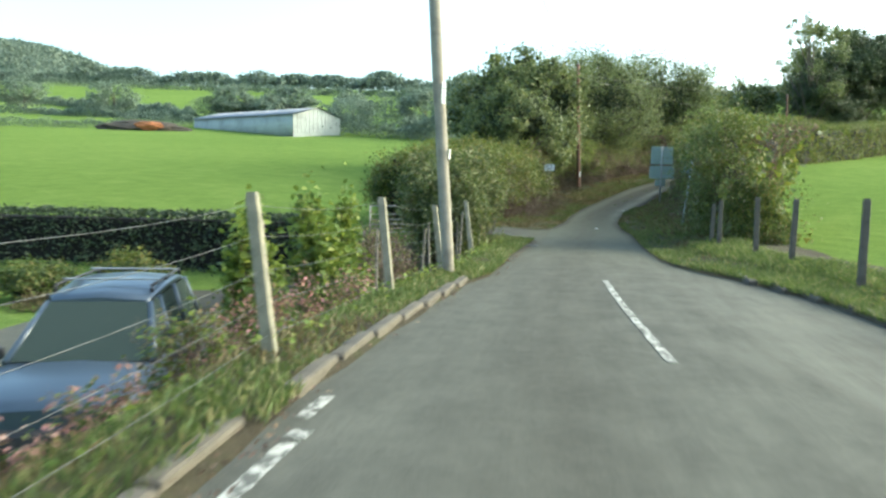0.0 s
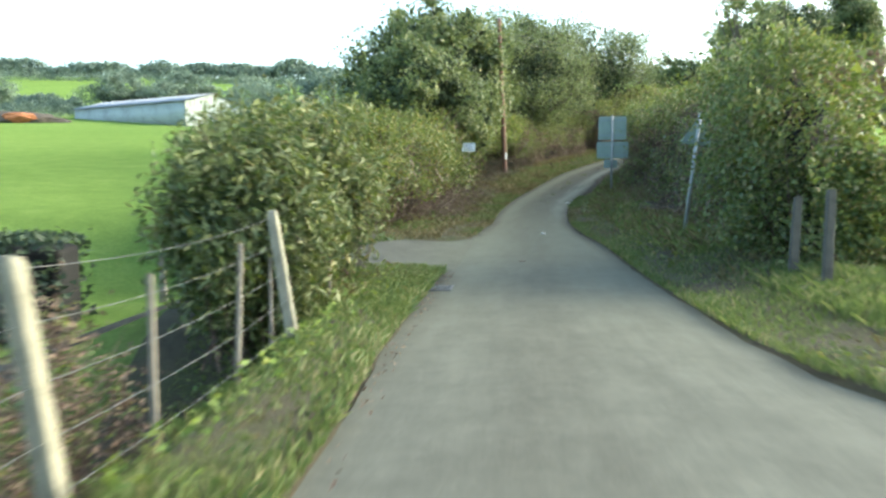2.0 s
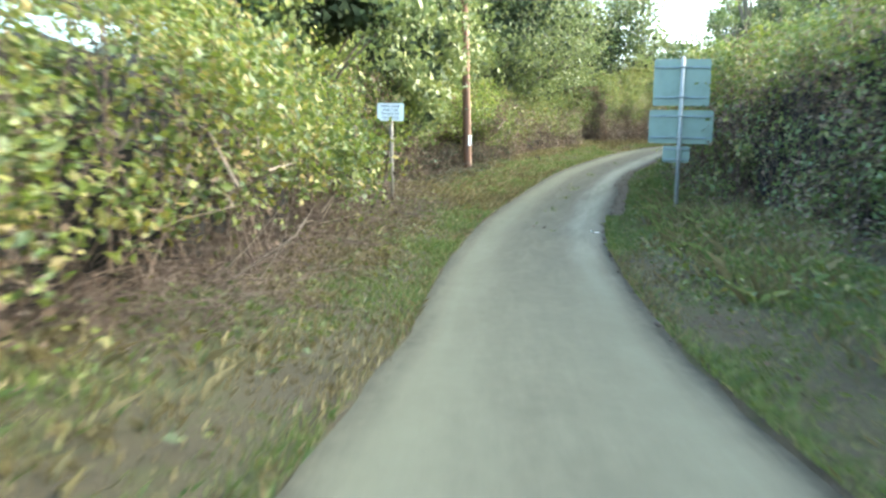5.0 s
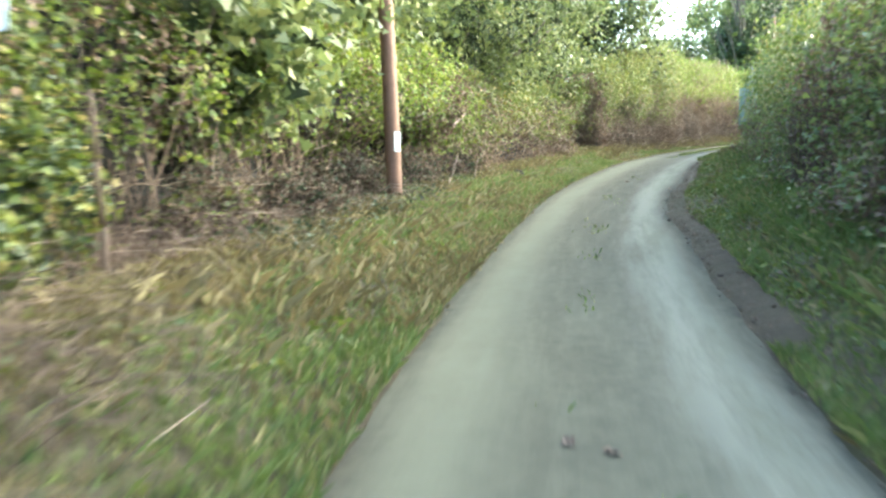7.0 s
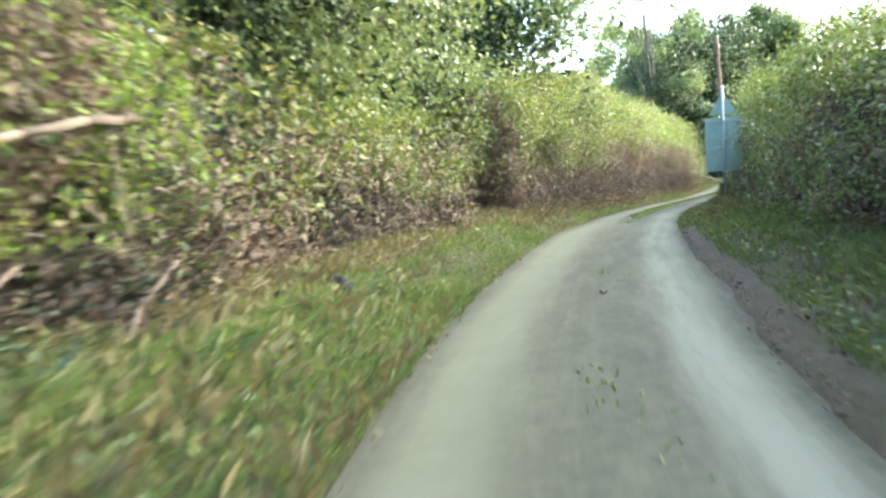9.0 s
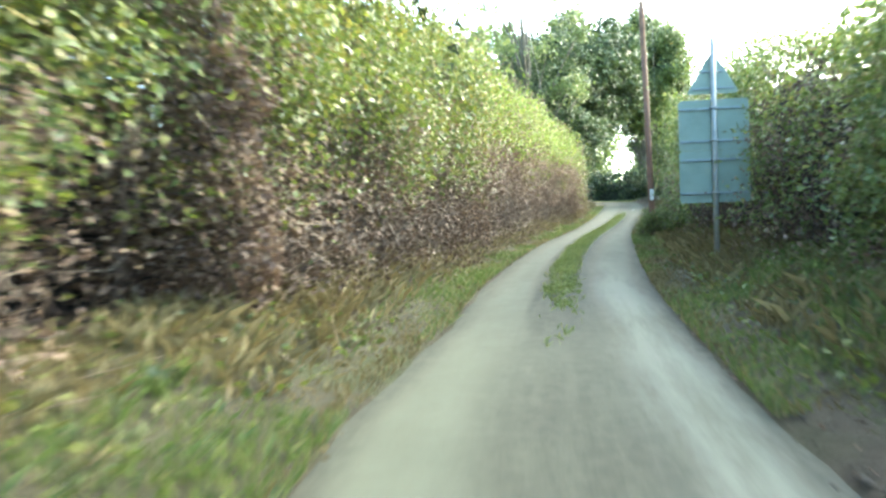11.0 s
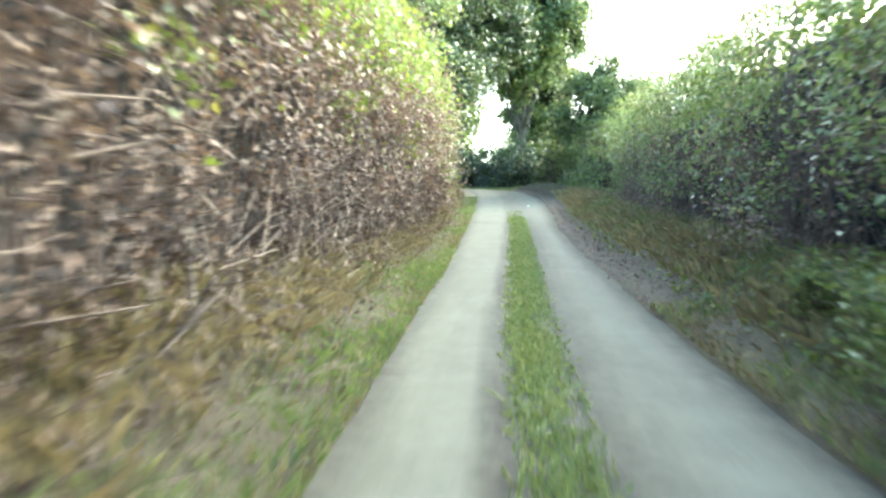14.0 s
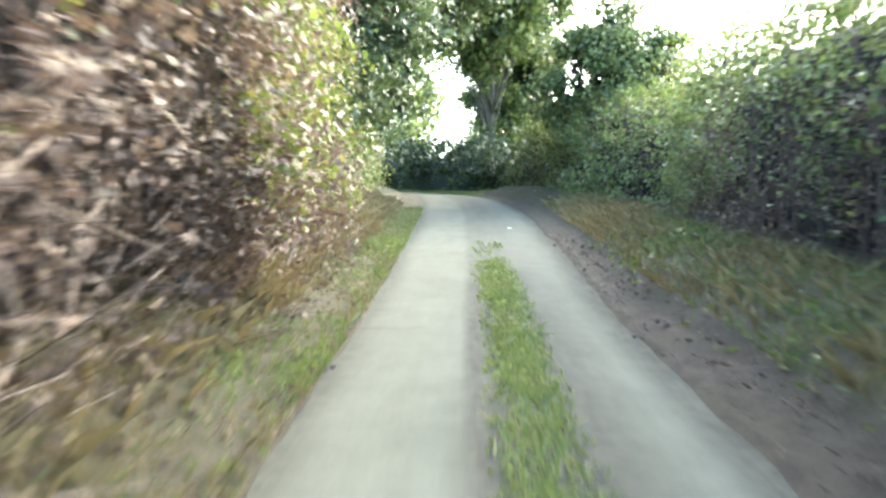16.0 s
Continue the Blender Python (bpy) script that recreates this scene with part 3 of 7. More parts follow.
build_verge("verge_left", -1, "grassy bank with brown earth beside the lane")
build_verge("verge_right", 1, "grassy bank with brown earth beside the lane")

# ---------------------------------------------------------------- hedges and trees
def lateral(s, side):
    """Unit vectors that point from a hedge on this side towards the lane."""
    _, _, _, tx, ty = at_s(s)
    return np.stack([-ty * side, tx * side, 0 * tx], -1)


def hedge(side, s0, s1, front, height, density, layers, seed, label, depth=1.4, size=0.07, twigs=25, stems=1.2, group="hedges", bulge=0.28, shoots=0.5, category="hedge", base=0.0, sticks=0, slope=0.25, lift=1.0, hollow=0.0, back=False, boughs=0, sprays=2.0, gaps=(), fine=False, trunks=0.0):
    """A hedge along the lane: inner mass, stems, twigs and leaves. front(s): its face, height(s): its top above the lane.
    layers: (from, to, share, material, leaf size), in parts of the height."""
    r = np.random.RandomState(seed)
    sm = (s0 + s1) / 2
    o = place(sm, np.array(front(sm) + side * depth / 2), 0.0)
    root = thing("hedge", *o, label=label, category=category, group=group)
    off = np.array(o)
    length = s1 - s0

    def face(s, h, H, inward):
        swell = bulge * waves(s * 1.0, h * 1.4, 1.1, seed) + 0.55 * bulge * waves(s, h * 1.3, 3.1, seed + 1)
        lean = 0.48 * slope * h + slope * smooth(0.75, 1.05, h / H) * h
        cave = hollow * smooth(0.05, 0.45, waves(s * 1.0, h * 0.6, 1.0, seed + 40)) * (1 - smooth(0.35, 0.6, h / H))
        return front(s) + side * (inward + lean - swell + cave)

    # inner mass, coloured near black as the shade inside the hedge
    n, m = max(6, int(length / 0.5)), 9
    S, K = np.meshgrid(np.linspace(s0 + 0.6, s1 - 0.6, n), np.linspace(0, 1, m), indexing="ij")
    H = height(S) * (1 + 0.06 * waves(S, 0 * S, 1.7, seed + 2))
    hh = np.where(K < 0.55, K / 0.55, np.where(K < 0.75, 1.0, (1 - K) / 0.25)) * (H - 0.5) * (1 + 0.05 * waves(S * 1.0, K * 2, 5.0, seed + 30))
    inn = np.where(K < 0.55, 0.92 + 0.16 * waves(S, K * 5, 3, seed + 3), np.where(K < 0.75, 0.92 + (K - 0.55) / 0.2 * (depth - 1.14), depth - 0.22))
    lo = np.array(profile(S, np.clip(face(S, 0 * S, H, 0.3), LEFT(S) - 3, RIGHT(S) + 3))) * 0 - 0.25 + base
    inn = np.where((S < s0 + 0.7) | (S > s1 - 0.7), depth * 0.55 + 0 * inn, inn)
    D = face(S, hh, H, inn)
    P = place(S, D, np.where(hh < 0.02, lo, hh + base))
    raw_mesh("inner_shade_mass", P.reshape(-1, 3) - off, grid_faces(n, m), M_CORE, root, smooth_it=True)
    # stems
    k = int(length * stems * 4)
    s = r.uniform(s0, s1, k)
    Hs = height(s)
    d0 = face(s, 0 * s + 0.1, Hs, r.uniform(0.15, 0.7, k))
    a = place(s, d0, profile(s, d0) * 1.0 - 0.05 + base)
    h1 = Hs * r.uniform(0.35, 0.95, k)
    s2 = s + r.normal(0, 0.5, k)
    b = place(s2, face(s2, h1, Hs, r.uniform(0.0, 0.4, k)), h1 + base)
    stick_cloud("stem_growth", a - off, b - off, r.uniform(0.006, 0.016, k), M_TWIG, root)
    # twigs
    k = int(length * twigs * 1.4)
    s = r.uniform(s0, s1, k)
    Hs = height(s)
    h = Hs * r.uniform(0.05, 1.0, k)
    a = place(s, face(s, h, Hs, r.uniform(0.05, 0.5, k)), h + base)
    v = lateral(s, side) * r.uniform(0.0, 0.45, k)[:, None] + r.normal(0, 0.2, (k, 3)) + np.array([0, 0, 0.22])
    stick_cloud("twig_growth", a - off, a + v * r.uniform(0.5, 1.3, k)[:, None] - off, r.uniform(0.002, 0.006, k), M_TWIG, root)
    # dim crowded growth in front of the inner mass
    k = int(length * float(np.mean(height(np.linspace(s0, s1, 20)))) * 22)
    s = r.uniform(s0, s1, k)
    Hs = height(s)
    h = Hs * r.uniform(0.0, 0.9, k)
    a = place(s, face(s, h, Hs, r.uniform(0.3, 0.9, k)), h + base)
    v = r.normal(0, 0.16, (k, 3)) + np.array([0, 0, 0.3])
    stick_cloud("inner_growth", a - off, a + v - off, r.uniform(0.003, 0.012, k), M_TWIG, root)
    leaf_cloud("inner_leaves", a + v * 0.6 - off, lateral(s, side) + [0, 0, 0.3], 0.08, M_LITTER, root, seed=seed + 80, single=True, slim=0.8)
    # upright crooked trunks of the hedge plants
    k = int(length * trunks)
    if k:
        s = s0 + (np.arange(k) + r.uniform(0, 1, k)) * length / k
        Hs = height(s)
        h = 0 * s - 0.05
        inw = r.uniform(0.1, 0.4, k)
        w = r.uniform(0.014, 0.04, k)
        last = place(s, face(s, h, Hs, inw), h + base)
        for step in range(9):
            s, h = s + r.normal(0, 0.07, k), h + Hs * 0.09 * r.uniform(0.7, 1.2, k)
            inw = np.clip(inw + r.normal(0.0, 0.07, k), -0.05, 0.45)
            nxt = place(s, face(s, h, Hs, inw), h + base)
            stick_cloud("hedge_trunk", last - off, nxt - off, w, M_BARK, root)
            fork = nxt + (nxt - last) * 0.8 + r.normal(0, 0.2, (k, 3))
            stick_cloud("hedge_trunk", nxt - off, fork - off, w * 0.5, M_BARK, root)
            last, w = nxt, w * 0.86
    # bare split branches on the face
    if sticks:
        k = int(length * sticks)
        s = r.uniform(s0, s1, k)
        Hs = height(s)
        h = Hs * r.uniform(0.04, 0.6, k)
        a = place(s, face(s, h, Hs, r.uniform(-0.05, 0.25, k)), h + base)
        s2, h2 = s + r.normal(0, 0.26, k), np.clip(h + r.normal(0.12, 0.22, k), 0.1, None)
        b = place(s2, face(s2, h2, Hs, r.uniform(-0.22, 0.1, k)), h2 + base)
        c = b + (b - a) * r.uniform(0.1, 0.5, (k, 1)) + r.normal(0, 0.09, (k, 3))
        w = r.uniform(0.006, 0.016, k)
        stick_cloud("branch_growth", np.r_[a, b] - off, np.r_[b, c] - off, np.r_[w, w * 0.5], M_PALE_TWIG, root)
    # long bent boughs, split and pale, across the face
    if boughs:
        k = int(length * boughs)
        s = r.uniform(s0, s1, k)
        Hs = height(s)
        h = Hs * r.uniform(0.02, 0.5, k)
        w = r.uniform(0.006, 0.016, k)
        way = np.where(r.uniform(0, 1, k) < 0.5, -1, 1)
        rise = r.uniform(0.02, 0.24, k)
        run = way * r.uniform(0.03, 0.22, k)
        inw = r.uniform(0.05, 0.35, k)
        last = place(s, face(s, h, Hs, inw), h + base)
        for step in range(6):
            s, h = s + run + r.normal(0, 0.04, k), np.clip(h + rise + r.normal(0, 0.05, k), 0.05, None)
            rise, run = rise * r.uniform(0.7, 1.15, k), run * r.uniform(0.8, 1.25, k)
            inw = inw - r.uniform(-0.03, 0.11, k)
            nxt = place(s, face(s, h, Hs, np.maximum(inw, -0.06)), h + base)
            stick_cloud("bough_growth", last - off, nxt - off, w, M_PALE_TWIG, root)
            side_end = nxt + (nxt - last) * 0.7 + r.normal(0, 0.1, (k, 3))
            stick_cloud("bough_growth", nxt - off, side_end - off, w * 0.45, M_PALE_TWIG, root)
            last, w = nxt, w * 0.78
    # leafy sprays that reach out of the face
    k = int(length * float(np.mean(height(np.linspace(s0, s1, 20)))) * sprays)
    if k:
        s = r.uniform(s0 + 0.2, s1 - 0.2, k)
        Hs = height(s)
        h = Hs * np.maximum(r.uniform(0.3, 1.0, k), layers[-1][0])
        a = place(s, face(s, h, Hs, 0.1 + 0 * s), h + base)
        out = lateral(s, side) * r.uniform(0.2, 0.6, k)[:, None] + r.normal(0, 0.2, (k, 3)) + np.array([0, 0, 0.12])
        stick_cloud("spray_growth", a - off, a + out - off, 0.004, M_TWIG, root)
        i = np.repeat(np.arange(k), 12)
        t = r.uniform(0.2, 1.05, (len(i), 1))
        leaf_cloud("foliage", a[i] + out[i] * t + r.normal(0, 0.035, (len(i), 3)) - off, out[i] * 0.2 + [0, 0, 0.7], layers[-1][4] * 1.05, layers[-1][3], root, seed=seed + 70, single=fine, slim=0.75 if fine else 0.62)
    # leaves, in clumps that stand out from the face or leave gaps
    for j, (h0, h1, share, mat, lsize) in enumerate(layers):
        k = int(length * density * share * (h1 - h0) * float(np.mean(height(np.linspace(s0, s1, 20)))))
        k, lsize = int(k * 0.55), lsize * 1.25
        m = max(8, k // 60)
        s = r.uniform(s0, s1, m)
        Hs = height(s) * (1 + 0.07 * waves(s, 0 * s, 1.7, seed + 2) + 0.05 * waves(s, 0 * s, 5.1, seed + 4))
        h = Hs * r.uniform(h0, h1, m)
        gap = waves(s * 1.0, h * 1.2, 2.4, seed + 20) < 0.0
        c = place(s, face(s, h, Hs, r.exponential(0.22, m) - 0.26 * lift + (0.2 if trunks else 0.7) * gap), h + base)
        rad = r.uniform(0.12, 0.32, m) * (1 + 2.0 * lsize)
        full = np.ones(m, bool)
        for g0, g1, gh in gaps:
            full &= ~((s > g0) & (s < g1) & (h < gh * Hs * (1 + 0.3 * waves(s, h, 2.0, seed + 60))))
        k = int(k * full.mean())
        w = r.choice(np.flatnonzero(full), k)
        p = c[w] + r.normal(0, 1, (k, 3)) * rad[w][:, None] * [0.8, 0.8, 0.8]
        loose = r.uniform(0, 1, k) < 0.06
        s_ = r.uniform(s0, s1, k)
        H_ = height(s_)
        h_ = H_ * r.uniform(h0, h1, k)
        p[loose] = place(s_, face(s_, h_, H_, r.exponential(0.22, k)), h_ + base)[loose]
        leaf_cloud("foliage", p - off, lateral(s[w], side) * 0.8 + [0, 0, 0.55], lsize, mat, root, seed=seed + j, single=fine, slim=0.75 if fine else 0.62)
    # top
    h0, h1, share, mat, lsize = layers[-1]
    k = int(length * density * depth * 0.75)
    s = r.uniform(s0, s1, k)
    Hs = height(s) * (1 + 0.07 * waves(s, 0 * s, 1.7, seed + 2) + 0.05 * waves(s, 0 * s, 5.1, seed + 4))
    h = Hs * (1 + r.normal(0, 0.02, k)) + shoots * np.abs(r.normal(0, 0.14, k)) * (waves(s, 0 * s, 6.0, seed + 6) > 0.1)
    d = face(s, Hs, Hs, r.uniform(-0.05, depth, k))
    leaf_cloud("foliage", place(s, d, h + base) - off, np.broadcast_to([0, 0, 1.0], (k, 3)), lsize, mat, root, seed=seed + 9, single=fine, slim=0.75 if fine else 0.62)
    # long shoots above the top
    k = int(length * 2.2 * shoots)
    s = r.uniform(s0, s1, k)
    Hs = height(s)
    a = place(s, face(s, Hs, Hs, r.uniform(0, depth * 0.6, k)), Hs - 0.15 + base)
    b = a + np.stack([r.normal(0, 0.14, k), r.normal(0, 0.14, k), r.uniform(0.25, 0.85, k) * min(1.0, 0.3 + 0.7 * shoots)], 1)
    stick_cloud("shoot_growth", a - off, b - off, 0.005, M_TWIG, root)
    t = r.uniform(0.1, 1, (k * 16, 1))
    i = np.repeat(np.arange(k), 16)
    leaf_cloud("foliage", a[i] + (b - a)[i] * t + r.normal(0, 0.05, (k * 16, 3)) - off, np.broadcast_to([0, 0, 0.6], (k * 16, 3)), lsize, mat, root, seed=seed + 10, single=fine, slim=0.75 if fine else 0.62)
    # the side away from the lane
    if back:
        k = int(length * min(density, 520) * 0.5)
        s = r.uniform(s0, s1, k)
        Hs = height(s)
        h = Hs * r.uniform(0.02, 1.0, k)
        p = place(s, face(s, h, Hs, depth + 0.05 + np.abs(r.normal(0, 0.16, k)) + 0.2 * waves(s, h, 2.0, seed + 50)), h + base)
        leaf_cloud("foliage", p - off, lateral(s, -side) * 0.8 + [0, 0, 0.5], 0.15, M_LEAF_HEDGE, root, seed=seed + 51, single=True, slim=1.0)
    # the two ends
    for end, way in ((s0, -1), (s1, 1)):
        k = int(density * depth * float(height(end)) * (3.0 if category == "bush" else 1.6))
        he = float(height(end)) * r.uniform(0.02, 1, k)
        inw = r.uniform(-0.1, depth + 0.2, k)
        s = end + way * np.abs(r.normal(0, 0.22, k)) * (0.4 + waves(inw * 2, he * 1.5, 2.0, seed + 8) ** 2 * 1.5)
        d = face(s, he, float(height(end)) + 0 * s, inw)
        _, _, _, tx, ty = at_s(s)
        mat = layers[min(1, len(layers) - 1)][3]
        leaf_cloud("foliage", place(s, d, he + base) - off, np.stack([tx, ty, 0 * tx], -1) * way + [0, 0, 0.4], size, mat, root, seed=seed + 11 + way, single=fine, slim=0.75 if fine else 0.62)
    return root


def const(v):
    return lambda s: v + 0 * np.asarray(s, float)


# verge-side hedges on the left
hedge(-1, 25.4, 38.5, table((25.4, -3.1), (26.6, -2.5), (32, -2.1), (34, -2.3), (35.2, -3.3), (36.5, -4.0), (38.5, -3.9)), table((25.8, 2.5), (30, 2.8), (34, 2.7), (38.5, 3.0)), 620,
      [(0.02, 0.45, 1.2, M_LITTER, 0.05), (0.3, 0.95, 0.9, M_LEAF_HEDGE, 0.068), (0.3, 0.95, 0.3, M_LEAF_LIFTED, 0.068), (0.32, 1.0, 1.5, M_LEAF_YELLOW, 0.07)], 31,
      "overgrown green and yellow hazel hedge with reddish stems", depth=2.0, bulge=0.55, hollow=0.8, sticks=5, stems=2.2, shoots=1.2, gaps=((35.0, 38.5, 0.28), (28, 34.4, 0.34)))
hedge(-1, 37.9, 51.9, table((38.5, -3.7), (41, -3.7), (46, -3.5), (51, -2.7)), table((38.5, 3.4), (44, 3.9), (51, 3.0)), 560,
      [(0.0, 0.35, 0.25, M_LITTER, 0.05), (0.15, 0.9, 0.2, M_LEAF_LIFTED, 0.07), (0.25, 0.95, 0.8, M_LEAF_HEDGE, 0.07), (0.2, 0.8, 0.4, M_LEAF_BROWN, 0.06), (0.36, 1.0, 1.3, M_LEAF_SAPLING, 0.07)], 32,
      "tall overgrown hedge with yellowing hazel leaves above brown stems", depth=2.2, bulge=0.55, hollow=1.3, sticks=8, stems=2.6, boughs=2, gaps=((40.5, 47.4, 0.5),))
hedge(-1, 50.4, 65.0, table((51, -2.5), (60, -2.7), (64, -2.3), (65, -2.2)), table((51, 3.1), (56, 2.6), (60, 2.5), (64, 2.8)), 600,
      [(0.0, 0.5, 0.9, M_LITTER, 0.05), (0.12, 0.75, 1.2, M_LEAF_BROWN, 0.05), (0.4, 1.0, 0.95, M_LEAF_HEDGE, 0.055), (0.42, 1.0, 0.7, M_LEAF_YELLOW, 0.06)], 33,
      "dense hedge of small green and pale leaves with bare stems below", fine=True, depth=1.8, bulge=0.6, hollow=0.5, sticks=10, boughs=2)
hedge(-1, 63.6, 73.9, table((64, -2.2), (67, -1.8), (73.5, -1.66)), table((64, 3.2), (73.5, 4.7)), 900,
      [(0.03, 0.45, 1.1, M_LITTER, 0.045), (0.2, 0.75, 0.6, M_LEAF_BROWN, 0.042), (0.36, 0.95, 1.25, M_LEAF_HEDGE, 0.05), (0.6, 1.0, 1.3, M_LEAF_YELLOW, 0.058)], 34,
      "flail-trimmed hedge with bare split branches below green leaves", depth=1.5, bulge=0.36, twigs=180, stems=2.6, shoots=1.0, sticks=26, slope=0.1, lift=1.5, boughs=1.6, sprays=1.0, fine=True, trunks=1.6)
hedge(-1, 73.3, 97, table((73.3, -1.66), (78, -1.6), (84, -1.72), (95, -1.78), (97, -1.86)), table((73.3, 4.7), (88, 4.7), (97, 4.5)), 660,
      [(0.03, 0.35, 0.6, M_LITTER, 0.042), (0.26, 0.6, 0.9, M_LEAF_BROWN, 0.042), (0.45, 1.0, 1.5, M_LEAF_BROWN, 0.045), (0.4, 0.75, 0.2, M_LEAF_YELLOW, 0.055), (0.58, 1.0, 1.7, M_LEAF_SAPLING, 0.062)], 42,
      "flail-trimmed brown hedge of bare twigs with a green leafy top", depth=1.5, bulge=0.36, twigs=200, stems=2.6, shoots=0.9, sticks=38, slope=0.1, lift=1.5, boughs=1.4, sprays=1.0, fine=True, trunks=1.3)
hedge(-1, 96.4, 104, table((96, -1.82), (102, -2.1), (104, -2.6)), table((96, 4.5), (104, 4.1)), 760,
      [(0.03, 0.35, 0.6, M_LEAF_BROWN, 0.05), (0.15, 0.9, 1.0, M_LEAF_BROWN, 0.055), (0.2, 1.0, 1.4, M_LEAF_YELLOW, 0.06)], 43,
      "yellow-green leafy end of the flail-trimmed hedge", depth=1.7, bulge=0.4, twigs=60, stems=2.0, shoots=1.0, sticks=10, slope=0.1, lift=1.5, sprays=2.0, fine=True)
# on the right
hedge(1, 18.9, 22.2, table((18.9, 3.7), (19.8, 3.3), (21, 3.3), (22.2, 3.7)), table((18.9, 1.7), (19.4, 2.4), (20.2, 3.0), (20.9, 3.3), (22.2, 3.0)), 900,
      [(0.0, 1.0, 2.2, M_LEAF_LIFTED, 0.06), (0.1, 1.0, 1.0, M_LEAF_HEDGE, 0.062)], 35, "tall rounded bush at the end of a hedge", back=True, depth=1.0, bulge=0.5, category="bush", slope=0.06, shoots=1.2)
hedge(1, 21.6, 46, table((22.3, 3.8), (25, 4.1), (28, 4.4), (33, 4.5), (38, 3.7), (43, 3.2), (46, 3.2)), table((22.3, 3.2), (33, 3.8), (40, 3.5), (46, 3.3)), 480,
      [(0.0, 0.5, 0.7, M_LEAF_LIFTED, 0.06), (0.02, 0.85, 0.8, M_LEAF_BROWN, 0.055), (0.05, 1.0, 0.9, M_LEAF_LIFTED, 0.065), (0.7, 1.02, 1.3, M_LEAF_HEDGE, 0.068)], 36,
      "tall dark green hedge in shade", fine=True, twigs=60, stems=2.4, back=True, depth=1.4, bulge=0.45, slope=0.09, shoots=0.15)
hedge(1, 45.5, 66.4, table((46, 3.35), (50, 3.5), (60, 3.45), (66, 3.3)), table((46, 3.3), (54, 3.3), (60, 3.45), (66, 3.3)), 480,
      [(0.0, 0.55, 0.7, M_LEAF_BROWN, 0.05), (0.1, 1.0, 1.2, M_LEAF_LIFTED, 0.06), (0.65, 1.02, 1.4, M_LEAF_HEDGE, 0.06)], 37,
      "dark green shaded hedge with bare earth under it", depth=1.6, bulge=0.45, slope=0.09, shoots=0.4, sprays=1.0, stems=2.2, back=True, fine=True)
hedge(1, 66, 106, table((66, 3.2), (71, 3.05), (78, 3.0), (88, 3.2), (98, 3.4), (106, 3.9)), table((66, 3.0), (72, 3.65), (98, 3.75), (106, 3.5)), 500,
      [(0.0, 0.6, 0.9, M_LEAF_BROWN, 0.045), (0.25, 1.0, 1.1, M_LEAF_LIFTED, 0.057), (0.65, 1.02, 1.5, M_LEAF_HEDGE, 0.059)], 38,
      "dark trimmed hedge in shade with grey bare stems at its foot", depth=1.6, bulge=0.36, twigs=45, stems=2.2, slope=0.08, shoots=0.3, sprays=0.6, back=True, fine=True)


# Darkened leaf colour that paints the shade inside tree crowns.
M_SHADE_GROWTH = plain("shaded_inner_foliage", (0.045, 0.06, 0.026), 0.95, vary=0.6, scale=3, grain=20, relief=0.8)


def tree(x, y, height, spread, label, seed, leaves=9000, size=0.16, trunk=0.25, bare=0.25, mat=None, clumps=60, flat=0.8, group="trees", z=None, lean=(0, 0), single=False, full=False, puff=1.0):
    """A trunk with limbs, and a crown of many leaf clumps with gaps."""
    r = np.random.RandomState(seed)
    z = float(land(np.array([x]), np.array([y]))[0]) - 0.1 if z is None else z
    root = thing("tree", x, y, z, label=label, category="tree", group=group)
    bm = bmesh.new()
    top = Vector((lean[0], lean[1], height * 0.72))
    tube(bm, (0, 0, 0), top * 0.5 + Vector((0.1, 0.05, 0)), trunk, trunk * 0.7, 10, 5, trunk * 0.12, seed)
    tube(bm, top * 0.5 + Vector((0.1, 0.05, 0)), top, trunk * 0.7, trunk * 0.2, 8, 4, trunk * 0.15, seed + 1)
    part("trunk", bm, M_BARK, root)
    c = []
    base = height * bare
    for k in range(clumps):
        u = r.normal(0, 1, 3)
        u /= np.linalg.norm(u)
        rad = r.uniform(0.45, 1.0) ** 0.6
        p = np.array([u[0] * spread * rad + lean[0] * 0.7, u[1] * spread * rad + lean[1] * 0.7, base + (height - base) * (0.5 + 0.5 * u[2] * rad * flat / 0.8)])
        p[2] = min(p[2], height)
        c.append(p)
        if k % 3 == 0:
            f = max(0.15, min(0.9, p[2] / height - 0.25))
            bm = bmesh.new()
            tube(bm, top * f, p, trunk * 0.28, 0.02, 5, 4, 0.12, seed + k)
            part("limb", bm, M_BARK, root)
    c = np.array(c)
    which = r.randint(0, clumps, leaves)
    rc = spread * r.uniform(0.2, 0.34, clumps) * puff
    g = r.normal(0, 1, (leaves, 3))
    g = unit(g) * (np.abs(r.normal(0.78, 0.36, leaves)))[:, None]
    flare = r.uniform(0.6, 1.45, (clumps, 3)) * [1, 1, 0.75]
    at = c[which] + g * rc[which][:, None] * flare[which]
    mid = np.array([0, 0, base + (height - base) * 0.45])
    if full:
        # dark leaves added inside the crown to close gaps and look shaded
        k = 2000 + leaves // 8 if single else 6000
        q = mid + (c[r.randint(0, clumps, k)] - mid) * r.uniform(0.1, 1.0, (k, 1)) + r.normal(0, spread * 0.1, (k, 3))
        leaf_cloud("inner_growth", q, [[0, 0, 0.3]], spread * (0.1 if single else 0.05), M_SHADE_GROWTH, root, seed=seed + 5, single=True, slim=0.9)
    leaf_cloud("crown", at, unit(at - mid) * 0.6 + [0, 0, 0.4], size, mat or M_LEAF_TREE, root, seed=seed + 3, single=single, slim=0.8 if single else 0.62)
    return root


